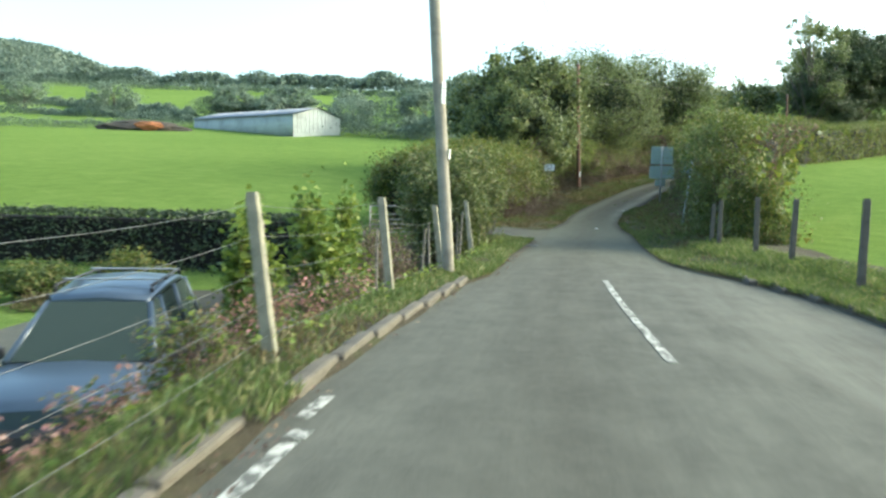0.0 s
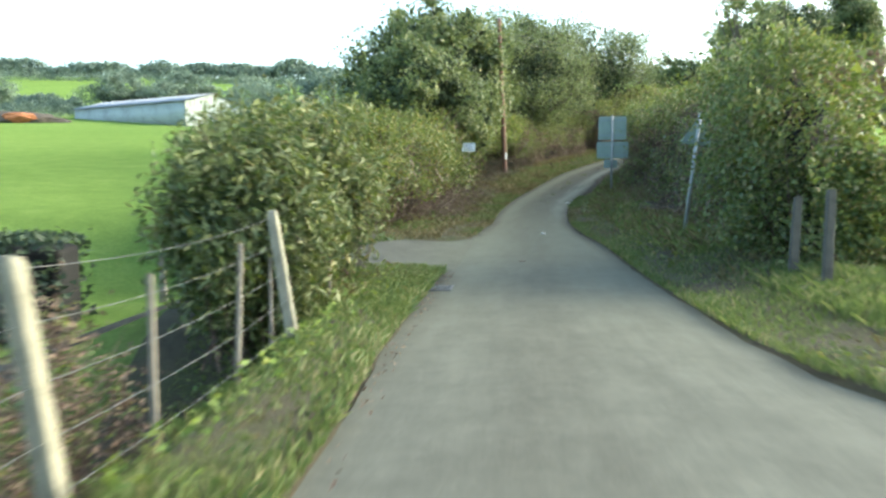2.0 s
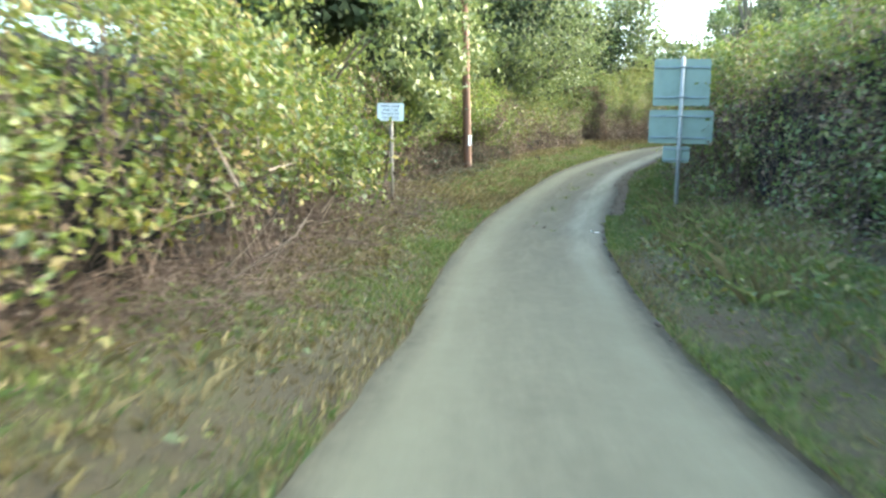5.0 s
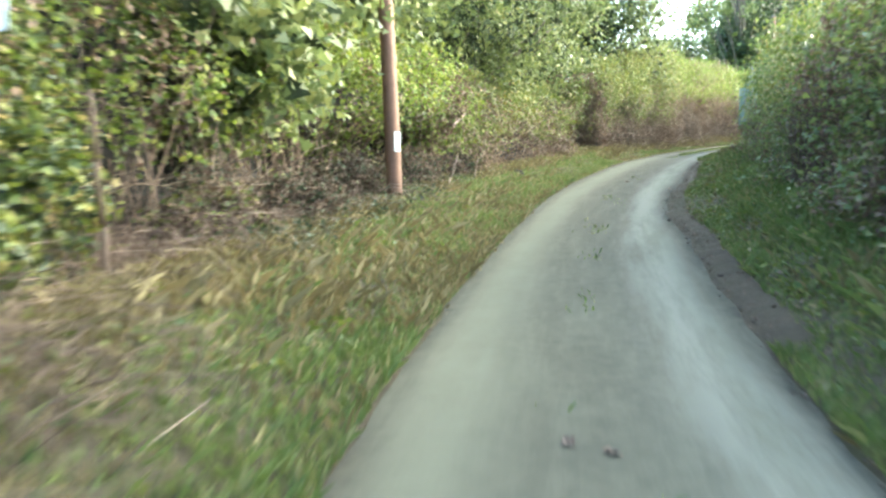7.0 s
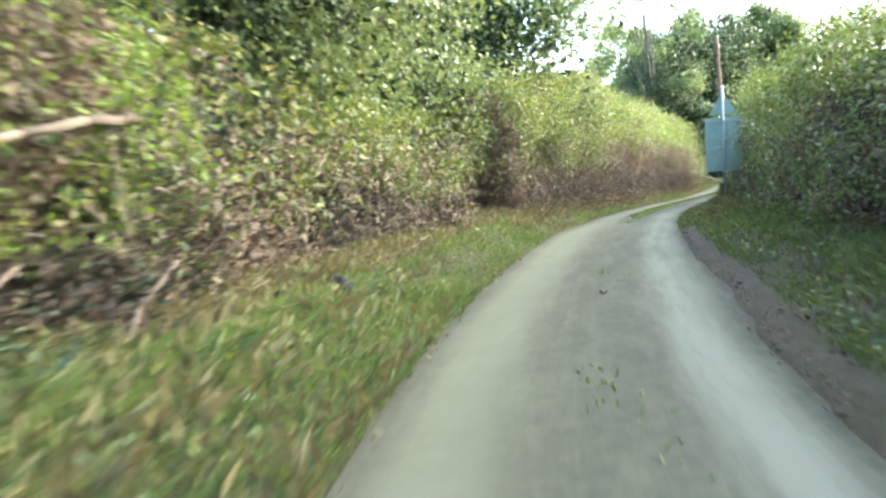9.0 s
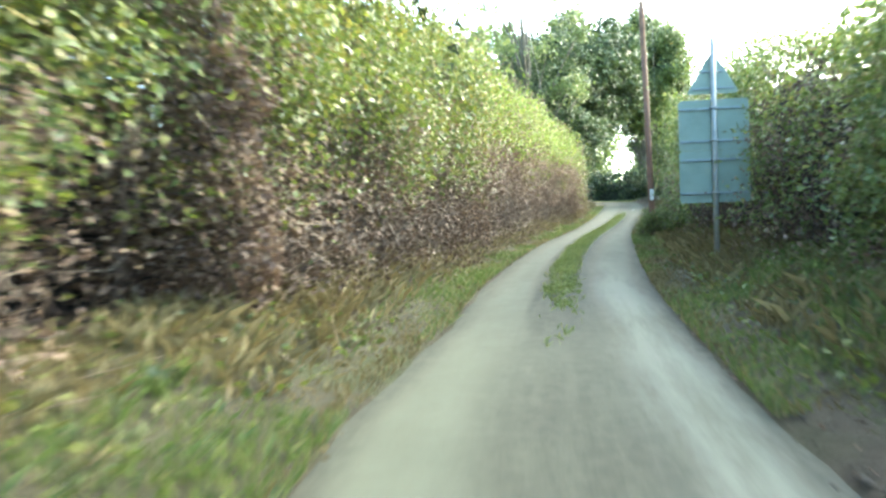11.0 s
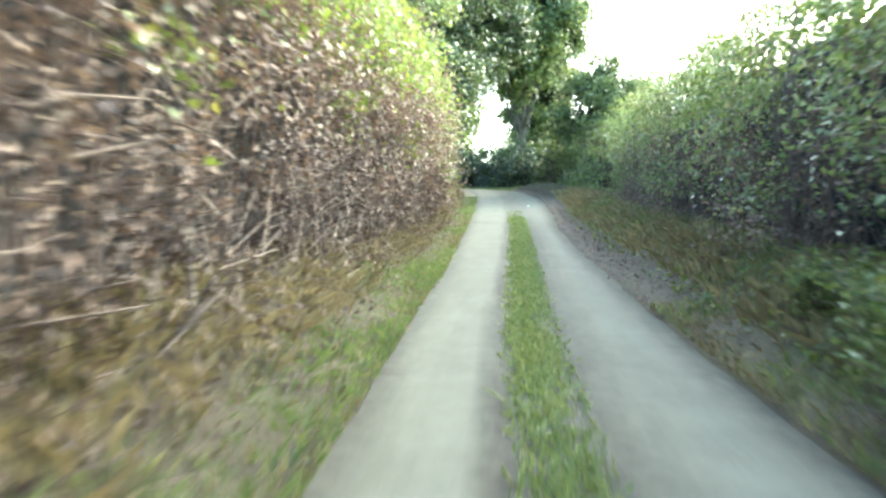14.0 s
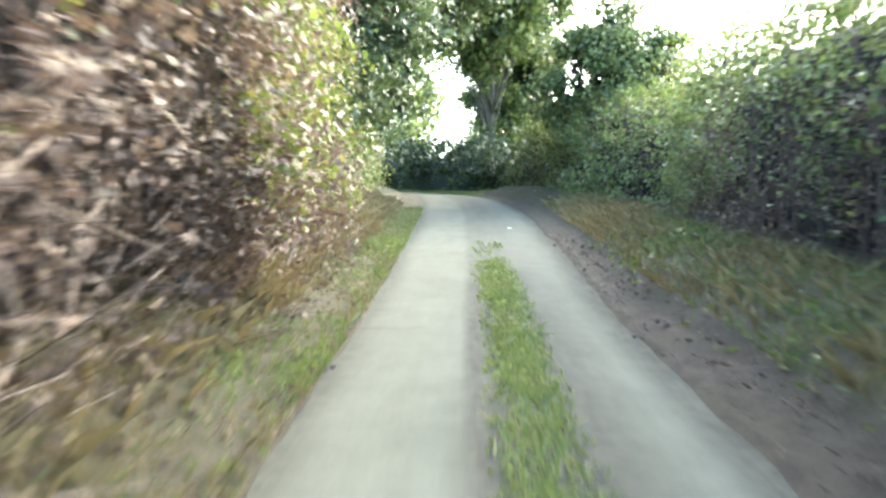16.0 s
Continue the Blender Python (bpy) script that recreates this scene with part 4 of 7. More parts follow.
tree(4.8, 44.6, 8.3, 3.2, "round green roadside tree behind a hedge", 51, full=True, leaves=24000, size=0.15, single=True, clumps=60, bare=0.1)
tree(3.2, 50.0, 8.0, 3.2, "green tree behind the tall hedge", 52, full=True, leaves=12000, size=0.18, single=True, clumps=42, bare=0.1)
tree(10.6, 56.2, 9.2, 4.6, "spreading green tree whose boughs overhang the lane", 53, full=True, leaves=40000, size=0.115, clumps=90, bare=0.12)
tree(6.2, 50.5, 8.4, 3.6, "green tree behind the tall hedge", 61, full=True, leaves=22000, size=0.155, single=True, clumps=50, bare=0.12)
tree(13.9, 62.6, 9.8, 4.0, "dense green tree behind the hedge", 54, full=True, leaves=30000, size=0.12, clumps=75, bare=0.12)
tree(19.3, 67.8, 10.0, 4.3, "leafy green tree rising over the trimmed hedge", 62, full=True, leaves=32000, size=0.12, clumps=85, bare=0.15)
tree(39.5, 102.5, 9.5, 4.2, "rounded hazy tree beyond the fields", 63, leaves=12000, size=0.3, single=True, full=True, clumps=50, bare=0.1)
tree(45.5, 97.5, 17.5, 4.6, "tall sparse tree with bare twigs at its top", 55, leaves=9000, size=0.2, single=True, clumps=70, bare=0.2, trunk=0.4, puff=0.6)
tree(50.5, 103.0, 12.5, 4.8, "tall leafy tree beside the lane", 56, full=True, leaves=42000, size=0.245, single=True, mat=M_LEAF_TREE_SHADED, clumps=120, bare=0.1, trunk=0.4)
tree(59.2, 96.0, 6.8, 2.4, "leafy rounded tree beside the lane's bend", 57, full=True, leaves=26000, size=0.16, single=True, clumps=70, bare=0.05, trunk=0.25)
tree(66.3, 108.9, 17.5, 4.5, "tall slender tree beyond the lane's bend", 58, leaves=40000, size=0.25, single=True, clumps=100, bare=0.38, trunk=0.22, full=True)
tree(47.4, 98.2, 10.5, 3.6, "dense dark tree behind the hedge's end", 67, full=True, leaves=26000, size=0.17, single=True, mat=M_LEAF_TREE_SHADED, clumps=60, bare=0.1, trunk=0.25)
# Small tree added so that its crown shades the hollow beneath.
tree(3.5, 38.9, 5.6, 2.3, "low dark tree over a hollow in the hedge", 66, full=True, leaves=14000, size=0.12, single=True, clumps=44, bare=0.4, trunk=0.12)
tree(55.6, 104.9, 15.0, 5.0, "large leafy tree overhanging the inside of the lane's bend", 59, full=True, leaves=46000, size=0.245, single=True, mat=M_LEAF_TREE_SHADED, clumps=120, bare=0.34, trunk=0.3)
tree(70.2, 111.0, 13.0, 2.8, "tall leafy tree standing beyond the lane's bend", 68, full=True, leaves=26000, size=0.25, single=True, clumps=80, bare=0.2, trunk=0.25)




def shrub(x, y, height, rx, ry, label, seed, leaves=5000, size=0.08, mats=None, stems=14, z=None, clumps=26, low=0.15, name="shrub", category="shrub", stem_mat=None, group="", slim=0.62):
    """A many-stemmed shrub: stems from the foot, and leaf clumps round their ends."""
    r = np.random.RandomState(seed)
    z = float(land(np.array([x]), np.array([y]))[0]) - 0.03 if z is None else z
    root = thing(name, x, y, z, label=label, category=category, group=group)
    u = r.normal(0, 1, (clumps, 3))
    u = unit(u) * (r.uniform(0.3, 1, (clumps, 1)) ** 0.5)
    c = u * [rx * 0.8, ry * 0.8, height * (0.5 - low / 2) * 0.85] + [0, 0, height * (0.5 + low / 2)]
    k = stems
    a = np.stack([r.normal(0, 0.25 * rx, k), r.normal(0, 0.25 * ry, k), np.zeros(k)], 1)
    b = c[r.randint(0, clumps, k)]
    mid = (a + b) / 2 + r.normal(0, 0.08, (k, 3))
    stick_cloud("stem_growth", np.r_[a, mid], np.r_[mid, b], np.r_[np.full(k, 0.016), np.full(k, 0.009)], stem_mat or M_TWIG, root)
    w = r.randint(0, clumps, k * 6)
    stick_cloud("twig_growth", c[w] + r.normal(0, 0.1, (len(w), 3)), c[w] + r.normal(0, 0.3 * min(rx, height / 2), (len(w), 3)), 0.004, stem_mat or M_TWIG, root)
    mats = mats or [M_LEAF_HEDGE]
    # big shrubs get a near-black mass in place of their inner shade
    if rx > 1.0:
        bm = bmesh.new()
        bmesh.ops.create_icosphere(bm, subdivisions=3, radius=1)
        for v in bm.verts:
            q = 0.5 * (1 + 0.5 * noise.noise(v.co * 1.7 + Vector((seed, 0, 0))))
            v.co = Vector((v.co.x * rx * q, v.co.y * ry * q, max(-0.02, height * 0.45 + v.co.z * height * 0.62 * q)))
        part("inner_shade_mass", bm, M_CORE, root)
    for j, mat in enumerate(mats):
        n = leaves // len(mats)
        w = r.randint(0, clumps, n)
        g = unit(r.normal(0, 1, (n, 3))) * np.abs(r.normal(0.7, 0.35, n))[:, None]
        at = c[w] + g * np.array([rx, ry, height * 0.5]) * 0.38
        at[:, 2] = np.maximum(at[:, 2], 0.02)
        leaf_cloud("foliage", at, unit(at - [0, 0, height * 0.4]) * 0.7 + [0, 0, 0.4], size, mat, root, seed=seed + j, single=rx > 1.0, slim=slim * (1.3 if rx > 1.0 else 1.0))
    return root


def on_lane(s, d, up=None):
    p = place(np.array(float(s)), np.array(float(d)), 0.0)
    return float(p[0]), float(p[1]), float(p[2] + (profile(np.array(float(s)), np.array(float(d))) if up is None else up))


def heading(s):
    """Turn about z, in degrees, of the lane's direction from +y."""
    _, _, _, tx, ty = at_s(s)
    return math.degrees(math.atan2(-tx, ty))


# the lane's end: growth that closes the bend
def thicket(points, height, depth, label, seed, per_m=520, size=0.195, mats=None):
    """A ragged continuous mass of scrub along a line."""
    r = np.random.RandomState(seed)
    p = np.array(points, float)
    seg = np.hypot(*np.diff(p, axis=0).T)
    cum = np.r_[0, np.cumsum(seg)]
    L = cum[-1]
    at = lambda t: np.stack([np.interp(t, cum, p[:, 0]), np.interp(t, cum, p[:, 1])], -1)
    tall = lambda t: height * (0.85 + 0.3 * waves(t, 0 * t, 0.7, seed) + 0.15 * waves(t, 0 * t, 2.6, seed + 1))
    o = at(np.array([L / 2]))[0]
    root = thing("thicket", o[0], o[1], float(land(o[:1], o[1:])[0]), label=label, category="thicket", group="thickets at the bend")
    off = np.array([o[0], o[1], float(land(o[:1], o[1:])[0])])

    def shape(t, k, out):
        """k runs over the section from one foot to the other."""
        q = at(t)
        d = at(t + 0.05) - at(t - 0.05)
        n = np.stack([d[:, 1], -d[:, 0]], -1)
        n = n / np.maximum(np.hypot(n[:, 0], n[:, 1]), 1e-6)[:, None]
        a = math.pi * k
        w = depth / 2 * out * (1 + 0.35 * waves(t, k * 4, 1.3, seed + 2))
        q = q + n * (np.cos(a) * w)[:, None]
        return np.stack([q[:, 0], q[:, 1], land(q[:, 0], q[:, 1]) - 0.1 + tall(t) * out * np.sin(a) ** 0.6], -1)

    # dark filling body, its colour standing in for shade between the leaves
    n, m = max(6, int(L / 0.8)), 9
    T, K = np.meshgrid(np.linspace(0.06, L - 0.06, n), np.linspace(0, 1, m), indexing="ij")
    raw_mesh("inner_shade_mass", shape(T.ravel(), K.ravel(), 0.72) - off, grid_faces(n, m), M_SCRUB_SHADE, root, smooth_it=True)
    mats = mats or [M_LEAF_DIM, M_LEAF_DIM, M_LEAF_TREE_SHADED]
    for j, mat in enumerate(mats):
        k = int(L * per_m / len(mats))
        c = max(10, k // 40)
        tc, kc = r.uniform(0, L, c), r.uniform(0, 1, c)
        mid = shape(tc, kc, r.uniform(0.8, 1.12, c))
        w = r.randint(0, c, k)
        q = mid[w] + r.normal(0, 1, (k, 3)) * r.uniform(0.2, 0.6, c)[w][:, None]
        q[:, 2] = np.maximum(q[:, 2], land(q[:, 0], q[:, 1]) + 0.02)
        leaf_cloud("foliage", q - off, unit(mid[w] - np.r_[at(np.array([L / 2]))[0], off[2]]) * 0.3 + [0, 0, 0.5], size * 1.2, mat, root, seed=seed + j, single=True, slim=0.8)
    k = int(L * 5)
    tc, kc = r.uniform(0, L, k), r.uniform(0, 1, k)
    a, b = shape(tc, kc, 0.6), shape(tc + r.normal(0, 0.4, k), kc, r.uniform(0.9, 1.25, k))
    stick_cloud("branch_growth", a - off, b - off, r.uniform(0.01, 0.03, k), M_TWIG, root)


thicket([(59.5, 93.5), (62.8, 98.0), (64.4, 104.5), (65.4, 112.0), (64.5, 122.0), (60.5, 136.0), (53.0, 150.0)], 3.3, 4.0, "dark leafy thicket round the outside of the bend", 201)
thicket([(51.4, 104.5), (53.6, 109.0), (54.2, 117.0), (52.4, 128.0), (47.0, 142.0)], 2.8, 3.4, "dark leafy thicket on the inside of the bend", 205)
thicket([(46.0, 103.5), (49.0, 108.0), (50.5, 116.0)], 6.0, 4.0, "tall leafy scrub behind the hedge at the bend", 209, per_m=600)
hedge(1, 106, 122, table((106, 4.2), (112, 3.6), (122, 3.2)), const(3.2), 260, [(0.0, 1.0, 1.2, M_LEAF_LIFTED, 0.09), (0.6, 1.0, 0.8, M_LEAF_HEDGE, 0.09)], 40, "dark leafy hedge round the outside of a bend", fine=True, depth=2.0, bulge=0.5)
hedge(-1, 110, 124, table((110, -3.4), (124, -2.6)), const(3.0), 260, [(0.0, 1.0, 1.2, M_LEAF_LIFTED, 0.09), (0.6, 1.0, 0.6, M_LEAF_HEDGE, 0.09)], 41, "leafy hedge on the inside of a bend", fine=True, depth=2.0, bulge=0.5)


# ---------------------------------------------------------------- grass, litter and the green strip
R9 = np.random.RandomState(77)


def grass(name, pts, height, mat, label, seed, lean=0.5, width=0.012):
    o = np.median(pts, axis=0)
    ob = blades(name, pts - o, height, mat, None, seed=seed, lean=lean, width=width)
    ob.location = o
    tagged(ob, label, "grass", kind="stuff")


for side in (-1, 1):
    for a, b, n in ((0.5, 19.9, 38000), (19.9, 54, 64000), (54, 112, 78000)):
        s, d, e, p = verge_points(R9, n, a, b, side, -0.04, 2.0 if side < 0 else 2.1, 1.25)
        patch = waves(s * 1.0, d * 1.6, 1.3, 61)
        paved = (d < 0) & (s > DRIVE_NEAR(d) - 0.15) & (s < DRIVE_FAR(d) + 0.02)
        lush = patch + R9.normal(0, 0.35, n) + 0.5 * ((s > 64) & (side < 0)) > (0.05 - 0.55 * (side > 0) * (s > 24) * (s < 40) * (e < 0.8) - 0.4 * (s < 24) if a > 18 else -0.5) - np.where(s < 37, 0.1, 0.95) * ((side < 0) & (s > 24) & (s < 62) & (e < np.where(s < 37, 0.55, np.where(s > 48, 1.25, 1.35)))) - 0.8 * ((side > 0) & (s > 40) & (s < 62)) - 0.5 * ((side > 0) & (s < 24))
        if b > 80 and side < 0:
            lush &= (s < 64) & (e < 1.1) | (e < 0.7 + 0.25 * patch)
        if b > 80 and side > 0:
            lush &= (s < 84) | (patch > -0.45)
        bare = (side > 0) & (s > 40) & (s < 62) & (e < 0.3) | (side > 0) & (s > 86) & (e < 0.6)
        bare = bare | paved | (side < 0) & (s < 10.5) & (e < 0.12) & ~((s > 3.7) & (s < 4.3))
        lush &= ~bare & ((s < 30) | (R9.uniform(0, 1, n) < np.where((s > 64) & (side < 0), 0.66, np.where((s > 40) & (s < 51) & (side < 0), 0.76, 0.9))))
        if side < 0:
            lush &= ~((s > 30) & (s < 53) & (e > np.where(s < 40, 0.95, 1.5) + 0.35 * waves(s, 0 * s, 1.2, 63)) & (R9.uniform(0, 1, n) < 0.8))
        h = 0.07 + 0.06 * np.clip(patch + 0.4, 0, 1.5) + 0.06 * (e > 0.9) + 0.03 * ((side < 0) & (s > 34) & (s < 62) & (e > 0.15))
        h = h * np.where((s > 19) & (s < 34), 0.6, 0.85)
        grass("grass", p[lush], h[lush], M_GRASS, "green verge grass beside the lane", 80 + side + int(a), width=0.0055)
        dry = ~lush & ~bare & (R9.uniform(0, 1, n) < np.where(s > 62, 0.6, np.where((side < 0) & (s > 30), 0.85, 0.42)))
        grass("dry_grass", p[dry], (0.07 + 0.06 * (e > 0.6) + 0.07 * ((side < 0) & (s > 38) & (s < 54)) + 0.08 * (s > 62) * (e > 0.5))[dry], M_DRYGRASS, "straw-coloured dead grass on the bank", 90 + side + int(a), lean=0.6, width=0.0065)
# tall seeding grass before the shaded hedge
s, d, e, p = verge_points(R9, 9000, 21, 42, 1, 0.75, 2.6)
ok = waves(s, d, 1.1, 67) > -0.2
pale = ok & (R9.uniform(0, 1, len(s)) < 0.3)
grass("dry_grass", p[pale], 0.24, M_DRYGRASS, "tall straw-coloured seeding grass before the hedge", 97, lean=0.5, width=0.004)
grass("grass", p[ok & ~pale], 0.17, M_STRIP, "tall yellow-green grass before the hedge", 99, lean=0.7, width=0.006)
# short turf at the drive's near corner
s, d, e, p = verge_points(R9, 16000, 16.5, 21.5, -1, -0.03, 2.6)
ok = s < DRIVE_NEAR(d) + 0.03
grass("grass", p[ok], 0.075, M_STRIP, "short bright turf at the corner of the drive", 98, lean=0.6, width=0.008)
# strip of grass between the wheel tracks
n = 42000
s = R9.uniform(64, 118, n)
d = 0.34 + R9.normal(0, 0.12, n) + 0.04 * waves(s, 0 * s, 1.4, 7)
ok = (np.abs(d - 0.34) < 0.27) & (waves(s, d * 4, 2.6, 9) + R9.normal(0, 0.4, n) + smooth(64, 74, s) * 1.5 - smooth(98, 108, s) * 2.6 > 0.75)
p = place(s, d, -0.005)
grass("grass", p[ok], 0.05, M_STRIP, "low green grass growing along the middle of the lane", 95, lean=0.9, width=0.0075)
n = 900
s = R9.uniform(33, 60, n)
d = 0.36 + R9.normal(0, 0.12, n)
ok = waves(s, d, 2.2, 10) > 0.45
grass("grass", place(s, d, -0.005)[ok], 0.05, M_GRASS, "sparse weeds in the middle of the lane", 96, lean=0.9, width=0.008)


def litter(name, n, s0, s1, side, e0, e1, size, mat, label, seed, power=1.0, up=0.03):
    s, d, e, p = verge_points(R9, n, s0, s1, side, e0, e1, power)
    keep = waves(s, d, 1.4, seed) + R9.normal(0, 0.3, n) > -0.1
    p = p[keep] + np.array([0, 0, up]) * R9.uniform(0, 1.5, (keep.sum(), 1))
    o = np.median(p, axis=0)
    ob = leaf_cloud(name, p - o, np.broadcast_to([0, 0, 1.0], p.shape), size, mat, None, seed=seed, spread=0.5)
    ob.location = o
    tagged(ob, label, "leaf litter", kind="stuff")


litter("dead_bracken", 14000, 30, 54, -1, 1.45, 3.1, 0.045, M_LITTER, "reddish-brown dead bramble and leaf litter on the bank", 301, up=0.14)
litter("leaf_litter", 10000, 64, 104, -1, 0.4, 1.5, 0.05, M_LITTER, "fallen brown leaves and hedge trimmings on the verge", 302, up=0.06)
litter("leaf_litter", 9000, 22, 46, 1, 1.6, 3.3, 0.06, M_LEAF_BROWN, "withered leaves and stalks against the shaded hedge", 312, up=0.16)
litter("leaf_litter", 14000, 24, 104, 1, 0.2, 2.2, 0.05, M_LITTER, "fallen brown leaves under the shaded hedge", 303, up=0.05)
litter("low_weeds", 15000, 20, 104, 1, 0.35, 2.0, 0.075, M_LEAF_HEDGE, "low green nettles and weeds on the bank", 304, up=0.12)
# The dark leaf colour here also stands in for tree shade on the bank.
litter("low_weeds", 6500, 41, 52, -1, 1.25, 2.3, 0.07, M_LEAF_DIM, "dark green nettles at the edge of the bank", 313, up=0.16)
litter("low_weeds", 6000, 27, 66, -1, 0.3, 2.2, 0.075, M_LEAF_HEDGE, "low green weeds on the bank", 305, up=0.12)
litter("low_weeds", 4500, 1, 19.3, -1, 0.35, 2.4, 0.065, M_LEAF_SAPLING, "leafy green weeds on the fence bank", 306, up=0.12)
litter("fallen_leaves", 700, 1, 19.9, -1, -0.22, 0.08, 0.035, M_LEAF_BROWN, "dry brown leaves blown along the road edge", 307, up=0.005)
litter("fallen_leaves", 500, 26, 62, -1, -0.1, 0.1, 0.05, M_DRYGRASS, "pale dry leaves and chippings along the road edge", 308, up=0.005)
litter("leaf_litter", 2600, 1, 15, 1, 0.0, 0.9, 0.06, M_LEAF_HEDGE, "weeds over the far kerb", 309, up=0.1)


def dead_stems(n, s0, s1, e0, e1, mat, label, tall=0.35, reach=0.5):
    """Arching dead stems, each of three pieces, over a stretch of the left bank."""
    s, d, e, p = verge_points(R9, n, s0, s1, -1, e0, e1)
    keep = waves(s, d, 1.1, 311) > -0.35
    p = p[keep]
    k = len(p)
    go = R9.normal(0, reach, (k, 3)) * [1, 1, 0]
    up = np.abs(R9.normal(0.6, 0.4, k))[:, None] * [0, 0, tall]
    q1, q2 = p + go * 0.35 + up, p + go * 0.75 + up * 0.95
    q3 = p + go * 1.15 + up * 0.25
    w = R9.uniform(0.0025, 0.006, k)
    o = np.median(p, axis=0)
    ob = stick_cloud("dead_bramble", np.r_[p, q1, q2] - o, np.r_[q1, q2, q3] - o, np.r_[w, w, w * 0.8], mat, None)
    ob.location = o
    tagged(ob, label, "bramble", kind="stuff")


dead_stems(2000, 28.5, 47, 1.6, 3.0, M_TWIG, "tangle of brown dead bramble stems on the bank")
dead_stems(1500, 28.5, 38, 0.95, 2.2, M_TWIG, "brown dead bramble stems sprawling over the verge", 0.28)
dead_stems(120, 30, 52, 1.7, 2.8, M_PALE_TWIG, "pale dry stalks among the brambles on the bank")
dead_stems(1700, 64, 104, 0.75, 1.5, M_TWIG, "heaped brown hedge trimmings at the hedge foot", 0.22, 0.4)
dead_stems(500, 64, 104, 0.7, 1.5, M_PALE_TWIG, "pale split twigs at the hedge foot", 0.14, 0.2)
n = 380
s, d, e, p = verge_points(R9, n, 34, 104, -1, 0.5, 2.4)
v = R9.normal(0, 1, (n, 3)) * [0.28, 0.28, 0.1]
ob = stick_cloud("fallen_twig", p + [0, 0, 0.04] - p[0], p + v + [0, 0, 0.08] - p[0], R9.uniform(0.003, 0.009, n), M_PALE_TWIG, None)
ob.location = p[0]
tagged(ob, "pale broken twigs lying on the bank", "twig", kind="stuff")




def clods(n, s0, s1, side, e0, e1, label, seed):
    """Crumbs and clods of earth scattered along the road's edge."""
    r = np.random.RandomState(seed)
    s, d, e, p = verge_points(R9, n, s0, s1, side, e0, e1, 0.8)
    g = (1 + 5 ** 0.5) / 2
    ball = np.array([(-1, g, 0), (1, g, 0), (-1, -g, 0), (1, -g, 0), (0, -1, g), (0, 1, g), (0, -1, -g), (0, 1, -g), (g, 0, -1), (g, 0, 1), (-g, 0, -1), (-g, 0, 1)]) / 1.9
    skin = np.array([(0, 11, 5), (0, 5, 1), (0, 1, 7), (0, 7, 10), (0, 10, 11), (1, 5, 9), (5, 11, 4), (11, 10, 2), (10, 7, 6), (7, 1, 8), (3, 9, 4), (3, 4, 2), (3, 2, 6), (3, 6, 8), (3, 8, 9), (4, 9, 5), (2, 4, 11), (6, 2, 10), (8, 6, 7), (9, 8, 1)])
    size = np.exp(r.normal(-4.65, 0.45, n))
    v = p[:, None] + ball[None] * r.uniform(0.6, 1.3, (n, 12, 1)) * size[:, None, None] * [1.2, 1.2, 0.7]
    f = np.arange(n)[:, None, None] * 12 + skin[None]
    o = np.median(p, axis=0)
    ob = raw_mesh("earth_clod", v.reshape(-1, 3) - o, f.reshape(-1, 3), M_EARTH, None)
    ob.location = o
    tagged(ob, label, "earth", kind="stuff")


clods(800, 39, 64, 1, -0.12, 0.5, "crumbled dark earth along the muddy road edge", 321)
clods(600, 82, 106, 1, -0.1, 0.5, "crumbled dark earth along the muddy road edge", 322)
litter("fallen_leaves", 2200, 38, 106, 1, -0.08, 0.6, 0.035, M_LEAF_BROWN, "fallen brown leaves on the muddy road edge", 310, up=0.01)
clods(700, 25, 40, 1, -0.1, 0.3, "crumbs of earth along the road edge", 323)
clods(500, 64, 104, -1, -0.08, 0.2, "crumbs of earth along the road edge", 324)

# ---------------------------------------------------------------- poles, signs, gate
def utility_pole(x, y, height, r0, r1, mat, label, lean=(0, 0), plates=(), sink=0.35, seed=1, up=None):
    z = float(land(np.array([x]), np.array([y]))[0]) if up is None else up
    root = thing("utility_pole", x, y, z, label=label, category="utility pole", group="utility poles")
    bm = bmesh.new()
    tube(bm, (0, 0, -sink), (lean[0], lean[1], height), r0, r1, 18, 14, 0.008, seed)
    part("shaft", bm, mat, root)
    bm = bmesh.new()
    tube(bm, (lean[0], lean[1], height - 0.002), (lean[0], lean[1], height + 0.03), r1 * 1.15, r1 * 0.9, 14)
    part("cap", bm, M_STEEL, root)
    for ang, h, w, t in plates:
        f = h / height
        r = r0 + (r1 - r0) * f + 0.006
        bm = bmesh.new()
        a = radians(ang)
        m = Matrix.Translation((lean[0] * f + r * math.sin(a), lean[1] * f + r * math.cos(a), h)) @ Matrix.Rotation(-a, 4, "Z")
        box(bm, 0, 0, 0, w, 0.008, t, m, 0.003)
        part("pole_plate", bm, M_WHITE, root, "small white plate fixed to the pole")
        bm = bmesh.new()
        for k in range(3):
            box(bm, 0, 0.006, t * (0.2 - 0.2 * k), w * 0.45, 0.003, t * 0.04, m)
        part("lettering", bm, M_BLACK, root)
    return root


pole_a = utility_pole(0.11, 11.0, 8.5, 0.088, 0.078, M_POLE_GREY, "weathered grey wooden utility pole beside a kerb", (-0.66, 0.0), [(110, 1.75, 0.06, 0.14), (150, 2.6, 0.07, 0.3)], seed=5)
pole_b = utility_pole(7.94, 45.5, 7.35, 0.12, 0.095, M_POLE_BROWN, "red-brown creosoted wooden utility pole with a white plate", (-0.35, 0.0), [(158, 0.98, 0.1, 0.29)], seed=6)
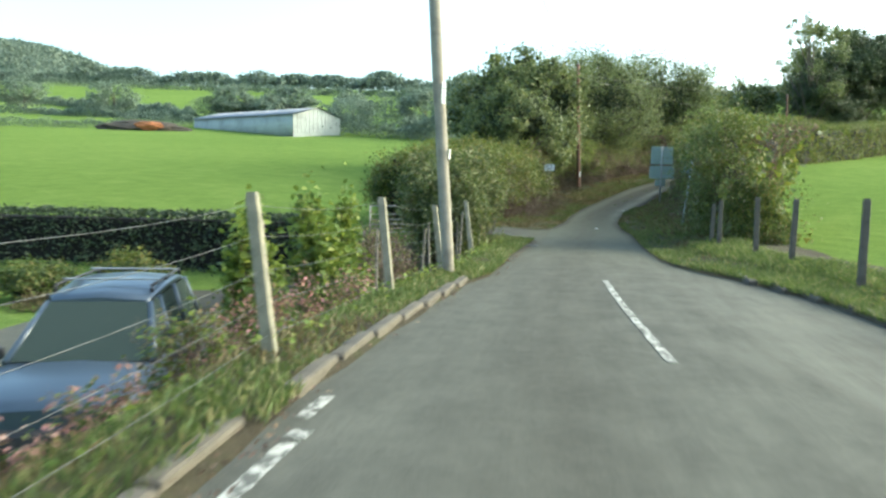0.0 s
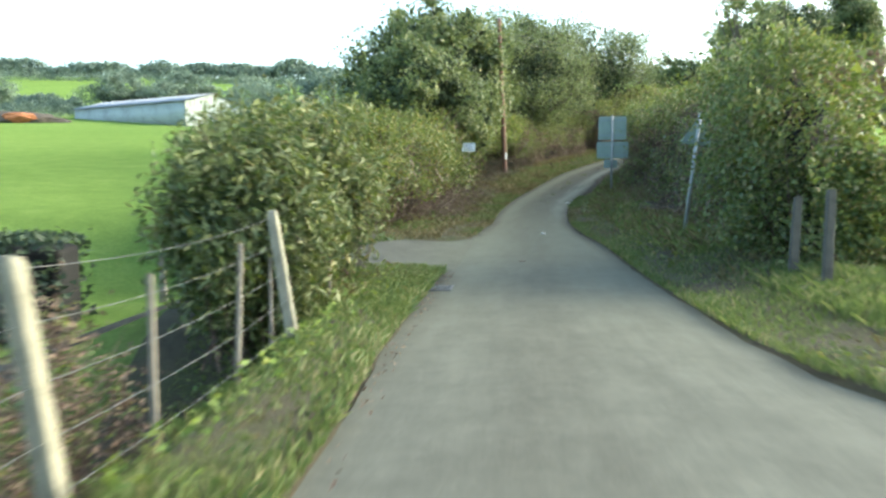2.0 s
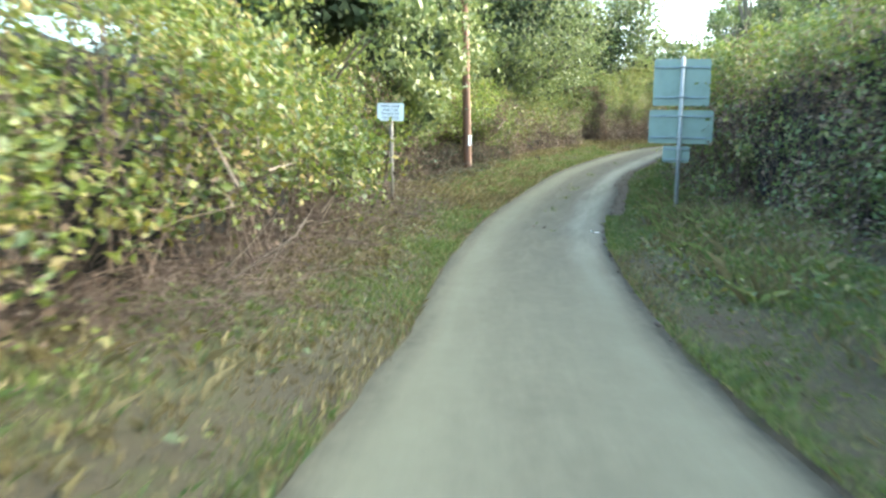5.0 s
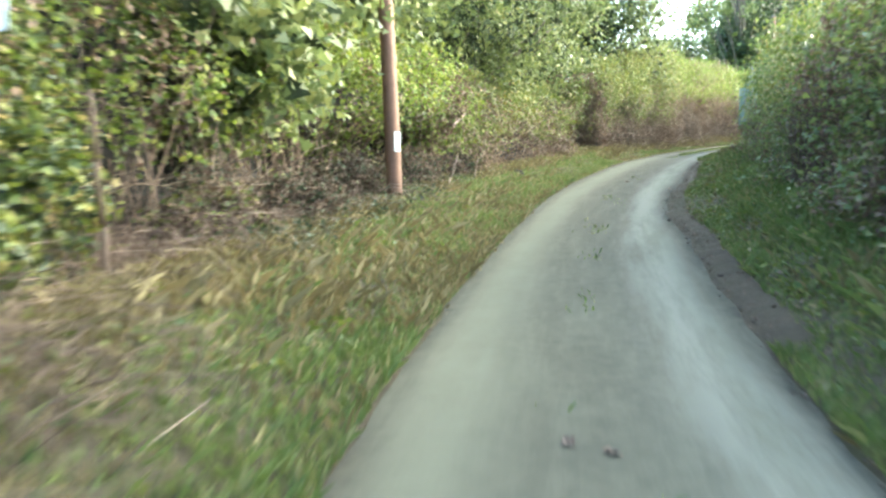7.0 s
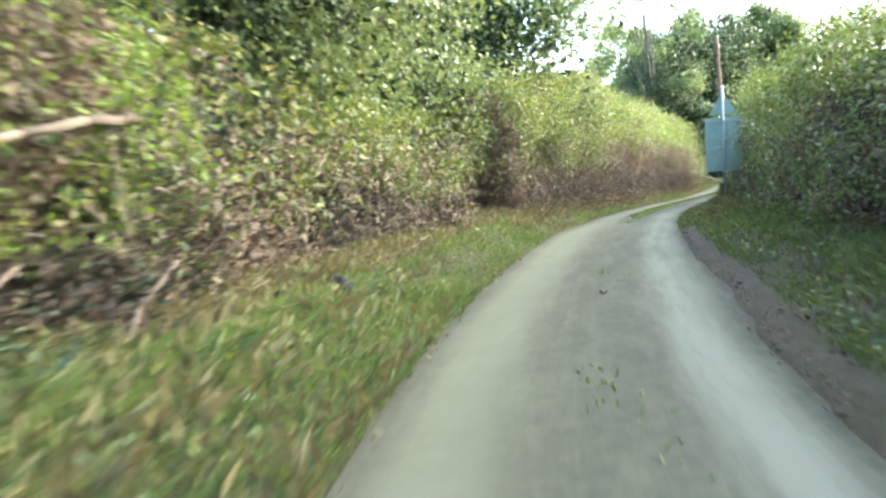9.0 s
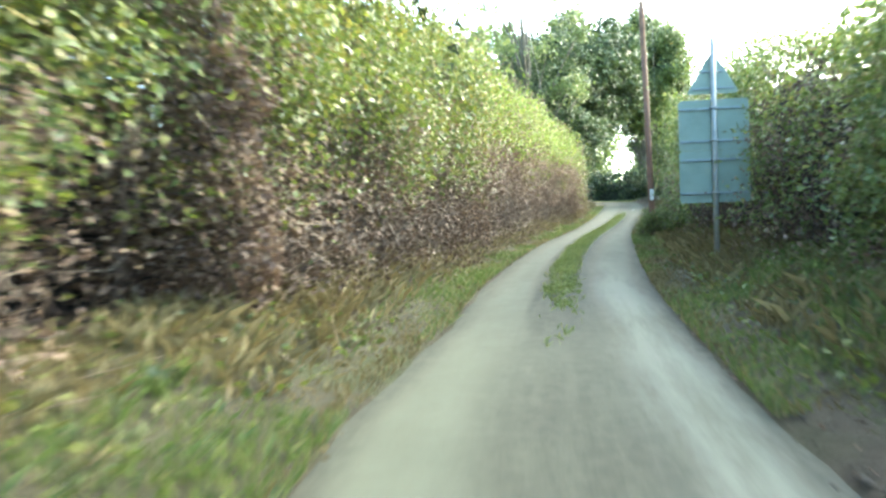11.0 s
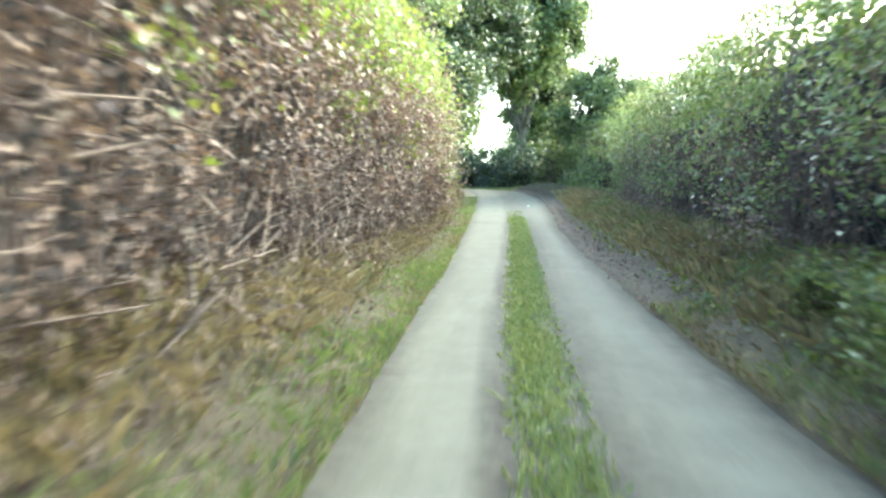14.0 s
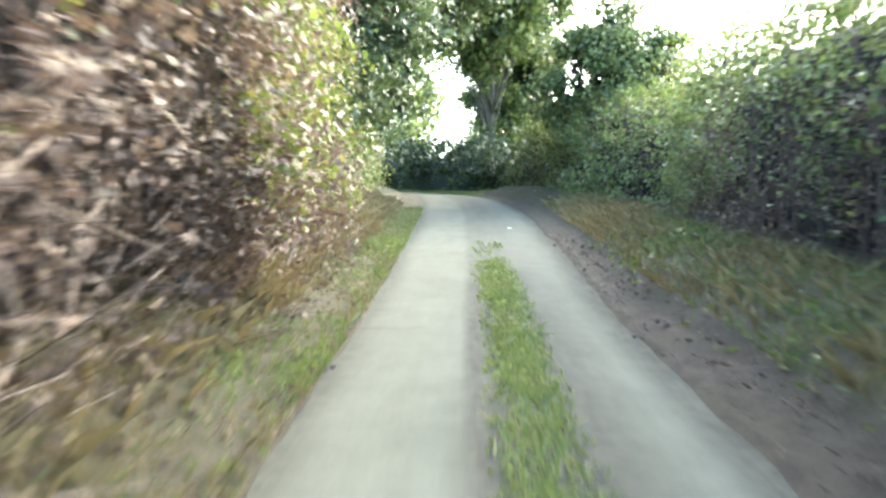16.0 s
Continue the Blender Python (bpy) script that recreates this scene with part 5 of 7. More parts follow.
pole_c = utility_pole(31.28, 70.95, 6.6, 0.09, 0.075, M_POLE_BROWN, "dark brown wooden utility pole with a white plate", (-0.3, 0.0), [(222, 1.2, 0.10, 0.3)], seed=7)


CABLE_END = (74.4, 131.7, 15.1)


def cable(a, b, sag, label):
    bm = bmesh.new()
    a, b = Vector(a), Vector(b)
    pts = [a.lerp(b, k / 24) - Vector((0, 0, sag * 4 * (k / 24) * (1 - k / 24))) for k in range(25)]
    for p, q in zip(pts, pts[1:]):
        tube(bm, p, q, 0.008, 0.008, 5)
    ob = part("overhead_cable", bm, M_WIRE)
    tagged(ob, label, "cable", "overhead cables")


cable((7.6, 45.5, 7.95), (30.98, 70.95, 10.6), 0.5, "thin overhead line between wooden poles")
cable((7.6, 45.5, 7.8), CABLE_END, 2.0, "thin overhead line running off across a field")
cable((-0.54, 11.0, 8.4), (7.6, 45.5, 7.95), 0.5, "thin overhead line between wooden poles")


def board(bm, w, h, cz, y=0.0, r=0.04):
    """A flat sign plate with rounded corners, centred on x."""
    pts = []
    for cx, cy, a0 in ((w / 2 - r, h / 2 - r, 0), (-w / 2 + r, h / 2 - r, 90), (-w / 2 + r, -h / 2 + r, 180), (w / 2 - r, -h / 2 + r, 270)):
        for k in range(4):
            a = radians(a0 + 30 * k)
            pts.append((cx + r * math.cos(a), cy + r * math.sin(a)))
    front = [bm.verts.new((x, y - 0.002, cz + z)) for x, z in pts]
    back = [bm.verts.new((x, y + 0.002, cz + z)) for x, z in pts]
    bm.faces.new(front)
    bm.faces.new(back[::-1])
    for i in range(len(pts)):
        j = (i + 1) % len(pts)
        bm.faces.new((front[j], front[i], back[i], back[j]))


def sign_post(root, height, r=0.038, lean=(0, 0), sink=0.3, mat=None):
    bm = bmesh.new()
    tube(bm, (0, 0, -sink), (lean[0], lean[1], height), r, r, 14)
    part("post", bm, mat or M_STEEL, root)
    bm = bmesh.new()
    tube(bm, (lean[0], lean[1], height), (lean[0], lean[1], height + 0.012), r * 1.1, r * 0.8, 14)
    part("post_cap", bm, M_BLACK, root)


def stacked_sign(x, y, z, rz, plates, height, label, triangle=None):
    """Road sign seen from behind: grey plates with rails and clips on one post. plates: (width, height, centre z, x offset)."""
    root = thing("road_sign", x, y, z, rz, label=label, category="road sign", group="road signs")
    sign_post(root, height)
    for w, h, cz, dx in plates:
        bm = bmesh.new()
        board(bm, w, h, cz, 0.07)
        bmesh.ops.translate(bm, vec=(dx, 0, 0), verts=bm.verts)
        p = part("sign_plate", bm, M_SIGNBACK, root)
        for f in (-0.32, 0.32):
            bm = bmesh.new()
            box(bm, dx, 0.055, cz + f * h, w * 0.96, 0.022, 0.035, None, 0.004)
            part("rail", bm, M_SIGNBAR, p)
            bm = bmesh.new()
            box(bm, 0, 0.0, cz + f * h, 0.11, 0.1, 0.03, None, 0.008)
            part("clip", bm, M_STEEL, p)
    if triangle:
        w, cz = triangle
        triangle_plate(root, w, cz, 0.07)
    return root


def triangle_plate(root, w, cz, y, tilt=0.0, dx=0.0):
    bm = bmesh.new()
    hgt = w * 0.866
    r = 0.035
    pts = []
    for (cx, cy), a0 in (((0, hgt * 2 / 3 - 2 * r), 30), ((-w / 2 + 1.73 * r, -hgt / 3 + r), 150), ((w / 2 - 1.73 * r, -hgt / 3 + r), 270)):
        for k in range(5):
            a = radians(a0 + 30 * k)
            pts.append((cx + r * math.cos(a), cy + r * math.sin(a)))
    f = [bm.verts.new((px, y - 0.002, pz)) for px, pz in pts]
    b = [bm.verts.new((px, y + 0.002, pz)) for px, pz in pts]
    bm.faces.new(f)
    bm.faces.new(b[::-1])
    for i in range(len(pts)):
        j = (i + 1) % len(pts)
        bm.faces.new((f[j], f[i], b[i], b[j]))
    m = Matrix.Translation((dx, 0, cz)) @ Matrix.Rotation(radians(tilt), 4, "Y")
    bmesh.ops.transform(bm, matrix=m, verts=bm.verts)
    p = part("triangle_plate", bm, M_SIGNBACK, root)
    for k in (-0.18, 0.2):
        bm = bmesh.new()
        box(bm, 0, y - 0.014, k * hgt - 0.02, w * (0.62 - 0.9 * k), 0.02, 0.03, m, 0.004)
        part("rail", bm, M_SIGNBAR, p)


X, Y, Zg = on_lane(23.9, 3.05)
warn = thing("warning_sign", X, Y, Zg, heading(24), label="triangular warning sign seen from behind on a leaning grey post", category="road sign", group="road signs")
sign_post(warn, 2.25, 0.033, (0.27, 0.0))
triangle_plate(warn, 0.62, 1.85, 0.06, 7, 0.235)
X, Y, Zg = on_lane(39.2, 2.74)
stacked_sign(X, Y, Zg, heading(38), [(1.02, 0.86, 2.43, 0.0), (1.16, 0.62, 1.61, 0.02), (0.49, 0.31, 1.1, -0.04)], 2.89, "grey back of stacked road signs on a steel post")
X, Y, Zg = on_lane(69.2, 2.55)
stacked_sign(X, Y, Zg, heading(66) - 4, [(0.98, 0.74, 2.05, 0.0), (0.98, 0.76, 1.295, 0.0)], 3.3, "grey back of stacked road signs under a triangle plate", (0.75, 2.72))


def text_mesh(words, size, mat, parent, m, name="lettering"):
    cu = bpy.data.curves.new(name, "FONT")
    cu.body, cu.size, cu.align_x, cu.align_y, cu.extrude, cu.offset = words, size, "CENTER", "CENTER", 0.001, 0.0
    tmp = bpy.data.objects.new(name, cu)
    scene.collection.objects.link(tmp)
    me = bpy.data.meshes.new_from_object(tmp.evaluated_get(bpy.context.evaluated_depsgraph_get()))
    bpy.data.objects.remove(tmp)
    me.materials.clear()
    me.materials.append(mat)
    me.transform(m)
    ob = new(name, me)
    ob.parent = parent
    return ob


X, Y, Zg = on_lane(37.65, -2.36)
notice = thing("notice_sign", X, Y, Zg + 0.1, heading(36) + 4, label="white notice with black capitals on a grey post", category="sign", group="road signs")
sign_post(notice, 1.70, 0.035, (-0.06, 0), mat=M_WOODPOST)
bm = bmesh.new()
board(bm, 0.47, 0.31, 1.59, -0.05, 0.02)
bmesh.ops.translate(bm, vec=(-0.06, 0, 0), verts=bm.verts)
face_plate = part("sign_plate", bm, M_WHITE, notice)
for k, words in enumerate(("PARK HERE", "AND USE", "PHONE AT", "CROSSING")):
    text_mesh(words, 0.066, M_BLACK, face_plate, Matrix.Translation((-0.06, -0.056, 1.694 - 0.069 * k)) @ Matrix.Rotation(radians(90), 4, "X"))

# stay-wire guard beside the third pole
stay = thing("stay_wire", 32.28, 72.29, on_lane(81.5, 2.3)[2] + 0.12, label="thin yellowish stay-wire guard leaning beside a pole", category="stay wire")
bm = bmesh.new()
tube(bm, (-0.04, 0.03, -0.1), (0.29, -0.2, 1.6), 0.018, 0.016, 8)
part("guard", bm, M_GUARD, stay)
bm = bmesh.new()
tube(bm, (0.29, -0.2, 1.6), (-0.9, -1.3, 7.6), 0.005, 0.005, 5)
part("wire", bm, M_WIRE, stay)


def field_gate():
    x0, y0, x1, y1 = 0.26, 25.17, -2.26, 23.55
    root = thing("field_gate", x0, y0, -0.2, math.degrees(math.atan2(y1 - y0, x1 - x0)), label="closed galvanised tubular field gate at the drive", category="gate")
    L = math.hypot(x1 - x0, y1 - y0)
    for k, z in enumerate((0.02, 0.14, 0.27, 0.42, 0.58, 0.84)):
        bm = bmesh.new()
        tube(bm, (0, 0, z), (L, 0, z), 0.014 + 0.005 * (k == 5), 0.014 + 0.005 * (k == 5), 10)
        part("bar", bm, M_PALE_STEEL, root)
    for x in (0, L):
        bm = bmesh.new()
        tube(bm, (x, 0, 0.0), (x, 0, 0.86), 0.024, 0.026, 10)
        part("stile", bm, M_PALE_STEEL, root)
    for a, b in (((0.02, 0.03, 0.82), (L * 0.3, 0.03, 0.28)), ((L * 0.5, 0.03, 0.02), (L * 0.5, 0.03, 0.84))):
        bm = bmesh.new()
        tube(bm, a, b, 0.018, 0.018, 8)
        part("brace", bm, M_PALE_STEEL, root)
    for i, (x, y) in enumerate(((0.4, 25.32), (-2.42, 23.4))):
        z = float(land(np.array([x]), np.array([y]))[0])
        post(x, y, z, 0.85, 0.12, 0.12, M_WOODPOST, "old square timber gatepost", seed=i + 3)


M_PALE_STEEL = plain("weathered_gate_steel", (0.26, 0.25, 0.225), 0.55, 0.35, vary=0.3, scale=8)


def post(x, y, z, h, wx, wy, mat, label, lean=(0, 0), rz=0, seed=1, group="fence posts", name="fence_post", parent=None):
    """A slightly tapered, chipped post."""
    r = random.Random(seed)
    bm = bmesh.new()
    loops = []
    for t in (0, 0.12, 0.5, 0.97, 1.0):
        k = (1 - 0.18 * t) * (0.82 if t == 1.0 else 1)
        zz = -0.25 + (h + 0.25) * t
        loops.append([bm.verts.new((lean[0] * t + sx * wx / 2 * k * r.uniform(0.94, 1.04), lean[1] * t + sy * wy / 2 * k * r.uniform(0.94, 1.04), zz + (r.uniform(-0.012, 0.012) if t > 0.9 else 0)))
                      for sx, sy in ((-1, -0.8), (-0.8, -1), (0.8, -1), (1, -0.8), (1, 0.8), (0.8, 1), (-0.8, 1), (-1, 0.8))])
    for p, q in zip(loops, loops[1:]):
        for j in range(8):
            bm.faces.new((p[j], p[(j + 1) % 8], q[(j + 1) % 8], q[j]))
    bm.faces.new(loops[-1])
    bm.faces.new(loops[0][::-1])
    ob = part(name, bm, mat, parent)
    ob.matrix_world = pose(x, y, z, 0, 0, rz)
    if parent is None:
        tagged(ob, label, "fence post", group)
    return ob


field_gate()
# broken rails beside the gate
for k, (s0, d0, s1, d1, h) in enumerate(((25.79, -3.7, 25.0, -4.0, 0.55), (25.79, -3.7, 25.0, -4.0, 0.18))):
    a, b = on_lane(s0, d0), on_lane(s1, d1)
    bm = bmesh.new()
    tube(bm, (0, 0, h), (b[0] - a[0], b[1] - a[1], h - 0.12), 0.035, 0.03, 6, 3, 0.01, k)
    ob = part("broken_rail", bm, M_WOODPOST)
    ob.location = a
    tagged(ob, "broken weathered timber fence rail", "fence rail")
x, y, z = on_lane(25.79, -3.7)
post(x, y, z, 0.62, 0.15, 0.15, M_WOODPOST, "old weathered timber post under the hedge", seed=9)

# ---------------------------------------------------------------- the fence on the left and its bank
FENCE = [(-3.0, -1.7, 1.15, (-0.05, 0)), (1.0, -1.7, 1.15, (-0.08, 0)), (5.1, -1.7, 1.16, (-0.17, 0.0)), (8.63, -1.68, 1.13, (-0.15, 0)), (12.1, -1.72, 1.13, (-0.18, 0)), (15.55, -1.78, 1.14, (-0.2, 0))]
tops = []
for k, (s, d, h, lean) in enumerate(FENCE):
    x, y, z = on_lane(s, d)
    post(x, y, z, h, 0.10, 0.10, M_POST, "leaning concrete fence post on the grass bank", lean, heading(s) + 3, 20 + k)
    tops.append(Vector((x, y, z)))
for k, (s, d, h) in enumerate(((6.2, -2.2, 1.1), (10.0, -2.25, 1.1), (11.6, -2.0, 0.95), (12.4, -2.0, 0.95), (13.3, -1.95, 1.0), (14.4, -1.9, 0.95), (2.6, -2.4, 1.1), (16.4, -2.3, 1.0), (17.4, -2.0, 0.8))):
    x, y, z = on_lane(s, d)
    post(x, y, z, h + 0.15, 0.036, 0.036, M_WOODPOST, "slender grey fence stake among weeds", ((k % 3 - 1) * 0.06, 0.02), heading(s), 40 + k)
wires = thing("wire_fence", *tops[2], label="slack wire strands strung between concrete posts", category="fence")
for level in (0.18, 0.4, 0.62, 0.86, 1.08):
    bm = bmesh.new()
    for (p, f), (q, g) in zip(zip(tops, FENCE), zip(tops[1:], FENCE[1:])):
        a = p + Vector((f[3][0] * level, 0, level)) - tops[2]
        b = q + Vector((g[3][0] * level, 0, level)) - tops[2]
        n = 8
        for i in range(n):
            u, v = i / n, (i + 1) / n
            sag = lambda t: Vector((0, 0, -0.03 * 4 * t * (1 - t) * (1 + level)))
            tube(bm, a.lerp(b, u) + sag(u), a.lerp(b, v) + sag(v), 0.0019, 0.0019, 5)
    part("wire", bm, M_WIRE, wires)

# right-hand fence
for k, (s, d, h) in enumerate(((8.0, 4.3, 1.1), (10.9, 4.1, 1.25), (14.0, 3.95, 1.15), (15.4, 3.65, 1.15), (17.7, 3.3, 1.05), (18.6, 3.25, 0.95), (5.0, 4.4, 1.1))):
    x, y, z = on_lane(s, d)
    post(x, y, z, h, 0.10, 0.10, M_DARKPOST, "dark weathered timber fence post at the field edge", (0.03 * (k % 3 - 1), 0), heading(s), 60 + k)


def kerb(name, s0, s1, front, side, label, gap=(99, 99), seed=3, rise=0.1):
    r = random.Random(seed)
    sm = (s0 + s1) / 2
    root = thing(name, *on_lane(sm, float(front(sm)), 0.0), label=label, category="kerb", kind="structure")
    o = root.matrix_world.translation.copy()
    s = s0
    while s < s1:
        L = 0.91
        if not gap[0] < s + L / 2 < gap[1]:
            d = float(front(s + L / 2)) + side * 0.065
            x, y, z = on_lane(s + L / 2, d, 0.0)
            bm = bmesh.new()
            box(bm, 0, 0, 0, 0.13, L - 0.004, 0.3, None, 0.025)
            for v in bm.verts:
                v.co += Vector((r.uniform(-1, 1), r.uniform(-1, 1), r.uniform(-1, 1))) * 0.006
            ob = part("kerbstone", bm, M_KERB, root)
            ob.matrix_parent_inverse = Matrix.Identity(4)
            ob.location = Vector((x, y, z + rise - 0.15 + r.uniform(-0.008, 0.006))) - o
            ob.rotation_euler = (0, r.uniform(-0.03, 0.03), radians(heading(s + L / 2) + r.uniform(-0.8, 0.8)))
        s += L
    return root


kerb("kerb_left", -5.35, 3.7, lambda s: LEFT(s) - 0.08, -1, "sunken concrete kerbstones along the grass bank", rise=0.05)
kerb("kerb_left_far", 4.3, 10.4, LEFT, -1, "stained concrete kerbstones along the grass bank", rise=0.05)
kerb("kerb_right", 1.0, 12.4, RIGHT, 1, "low concrete kerb half covered by grass", seed=4, rise=0.06)


def road_mark(s0, d0, s1, d1, w, label, seed=1):
    r = np.random.RandomState(seed)
    n = 40
    t = np.linspace(0, 1, n)
    s, d = s0 + (s1 - s0) * t, d0 + (d1 - d0) * t
    k = (d - LEFT(s)) / (RIGHT(s) - LEFT(s))
    up = -0.03 * (2 * k - 1) ** 2 + 0.006 * waves(s, d, 1.3, 8) + 0.006
    a = place(s, d - w / 2 + r.normal(0, 0.004, n), up)
    b = place(s, d + w / 2 + r.normal(0, 0.004, n), up)
    v = np.stack([a, b], 1).reshape(-1, 3)
    ob = raw_mesh("road_marking", v - v[0], grid_faces(n, 2), M_LINE)
    ob.location = v[0]
    tagged(ob, label, "road marking", "road markings", "structure")


road_mark(5.75, 1.11, 7.9, 0.995, 0.08, "worn white centre line dash painted on the asphalt")
road_mark(7.98, 0.99, 11.4, 0.82, 0.08, "worn white centre line dash painted on the asphalt", 2)
road_mark(2.4, -1.13, 3.55, -1.06, 0.09, "worn white edge line beside the kerb", 3)
road_mark(3.62, -1.06, 3.75, -1.05, 0.12, "worn white edge line beside the kerb", 4)
road_mark(3.95, -1.12, 4.4, -1.1, 0.09, "worn white edge line beside the kerb", 5)


def drive():
    d = np.linspace(-11, -0.8, 42)
    k = np.linspace(0, 1, 15)
    D, K = np.meshgrid(d, k, indexing="ij")
    S = DRIVE_NEAR(D) - 0.35 + (DRIVE_FAR(D) - DRIVE_NEAR(D) + 0.5) * K + 0.06 * waves(D * 2, K, 2, 3) * (np.abs(K - 0.5) > 0.45)
    P = place(S, D, profile(S, D) - 0.045 + 0.05 * smooth(-0.8, -1.0, D) + 0.045 * smooth(-1.3, -2.4, D) - 0.1 * (np.abs(K - 0.5) > 0.49))
    ob = raw_mesh("driveway", P.reshape(-1, 3), grid_faces(len(d), len(k)), M_ASPHALT, smooth_it=True)
    paint(ob, "dirt", 0.3 + 0.25 * smooth(-1.0, -2.6, D) + 0.4 * (np.abs(K - 0.5) > 0.42))
    paint(ob, "dust", 0 * K)
    paint(ob, "old", 0.9 - 0.9 * smooth(-0.9, -2.2, D))
    paint(ob, "across", D * 0.6)
    paint(ob, "run", S * 0.3)
    tagged(ob, "asphalt apron of a side drive sloping down from the lane", "driveway", kind="structure")


drive()

# stump of a fence before the drive
x, y, z = on_lane(19.45, -2.1)
post(x, y, z, 0.75, 0.09, 0.09, M_WOODPOST, "short weathered fence post at the drive's corner", (0.02, 0), 10, 71)
x, y, z = on_lane(19.3, -2.1)
post(x, y, z, 0.6, 0.06, 0.06, M_WOODPOST, "slanting fence strut at the drive's corner", (0.3, 0.1), 10, 72)


def scrap(s, d, size, mat, label, seed):
    """A crumpled scrap lying on the lane."""
    r = random.Random(seed)
    bm = bmesh.new()
    bmesh.ops.create_grid(bm, x_segments=4, y_segments=3, size=0.5)
    for v in bm.verts:
        v.co = Vector((v.co.x * size, v.co.y * size * 0.6, abs(r.gauss(0, 0.12)) * size))
    ob = part("litter", bm, mat)
    x, y, z = on_lane(s, d, 0.0)
    ob.matrix_world = pose(x, y, z + 0.004, 0, 0, r.uniform(0, 360))
    tagged(ob, label, "litter", "litter on the lane")


scrap(26.9, 0.62, 0.13, M_PALE, "small white scrap of paper on the lane", 1)
scrap(37.6, 1.25, 0.14, M_PALE, "small white scrap of paper on the lane", 2)
scrap(38.2, 0.16, 0.1, M_TWIG, "dark dead leaf on the lane", 3)
scrap(38.1, 0.35, 0.09, M_TWIG, "dark dead leaf on the lane", 4)
scrap(54.2, 0.33, 0.12, M_TWIG, "dark dead leaf on the lane", 5)
scrap(80.5, -0.85, 0.1, M_PALE, "small white scrap of paper on the lane", 6)
scrap(60.0, -1.15, 0.1, M_PALE, "small white scrap of paper on the lane", 7)
scrap(21.5, 0.1, 0.08, M_TWIG, "dark dead leaf on the lane", 8)
scrap(107.0, 0.9, 0.12, M_PALE, "small white scrap of paper on the lane", 9)

# ---------------------------------------------------------------- the garden below the bank
M_CARPAINT = plain("blue_car_paint", (0.06, 0.08, 0.105), 0.3, 0.3, vary=0.08, scale=1.5, spec=0.6, relief=0.0)
M_TYRE = plain("tyre_rubber", (0.025, 0.025, 0.026), 0.85, vary=0.3)
M_RIM = plain("alloy_rim", (0.45, 0.46, 0.47), 0.35, 0.8, vary=0.1)
M_TRIM = plain("black_trim", (0.03, 0.03, 0.033), 0.6, vary=0.2)
M_LAMP = plain("headlamp_lens", (0.6, 0.62, 0.62), 0.12, 0.1, vary=0.1, spec=0.8)


def car_glass():
    m, nt, b = material("tinted_car_glass", 0.04, 0, 0.6)
    b.inputs["Base Color"].default_value = (0.045, 0.06, 0.053, 1)
    b.inputs["Transmission Weight"].default_value = 0.15
    b.inputs["Specular IOR Level"].default_value = 0.03
    b.inputs["Roughness"].default_value = 0.12
    b.inputs["IOR"].default_value = 1.2
    return m


M_GLASS = car_glass()


def loft(bm, sections):
    """A skin over closed sections that have the same number of points."""
    loops = [[bm.verts.new(p) for p in sec] for sec in sections]
    n = len(loops[0])
    for p, q in zip(loops, loops[1:]):
        for j in range(n):
            f = bm.faces.new((p[j], p[(j + 1) % n], q[(j + 1) % n], q[j]))
            f.smooth = True
    bm.faces.new(loops[0][::-1])
    bm.faces.new(loops[-1])


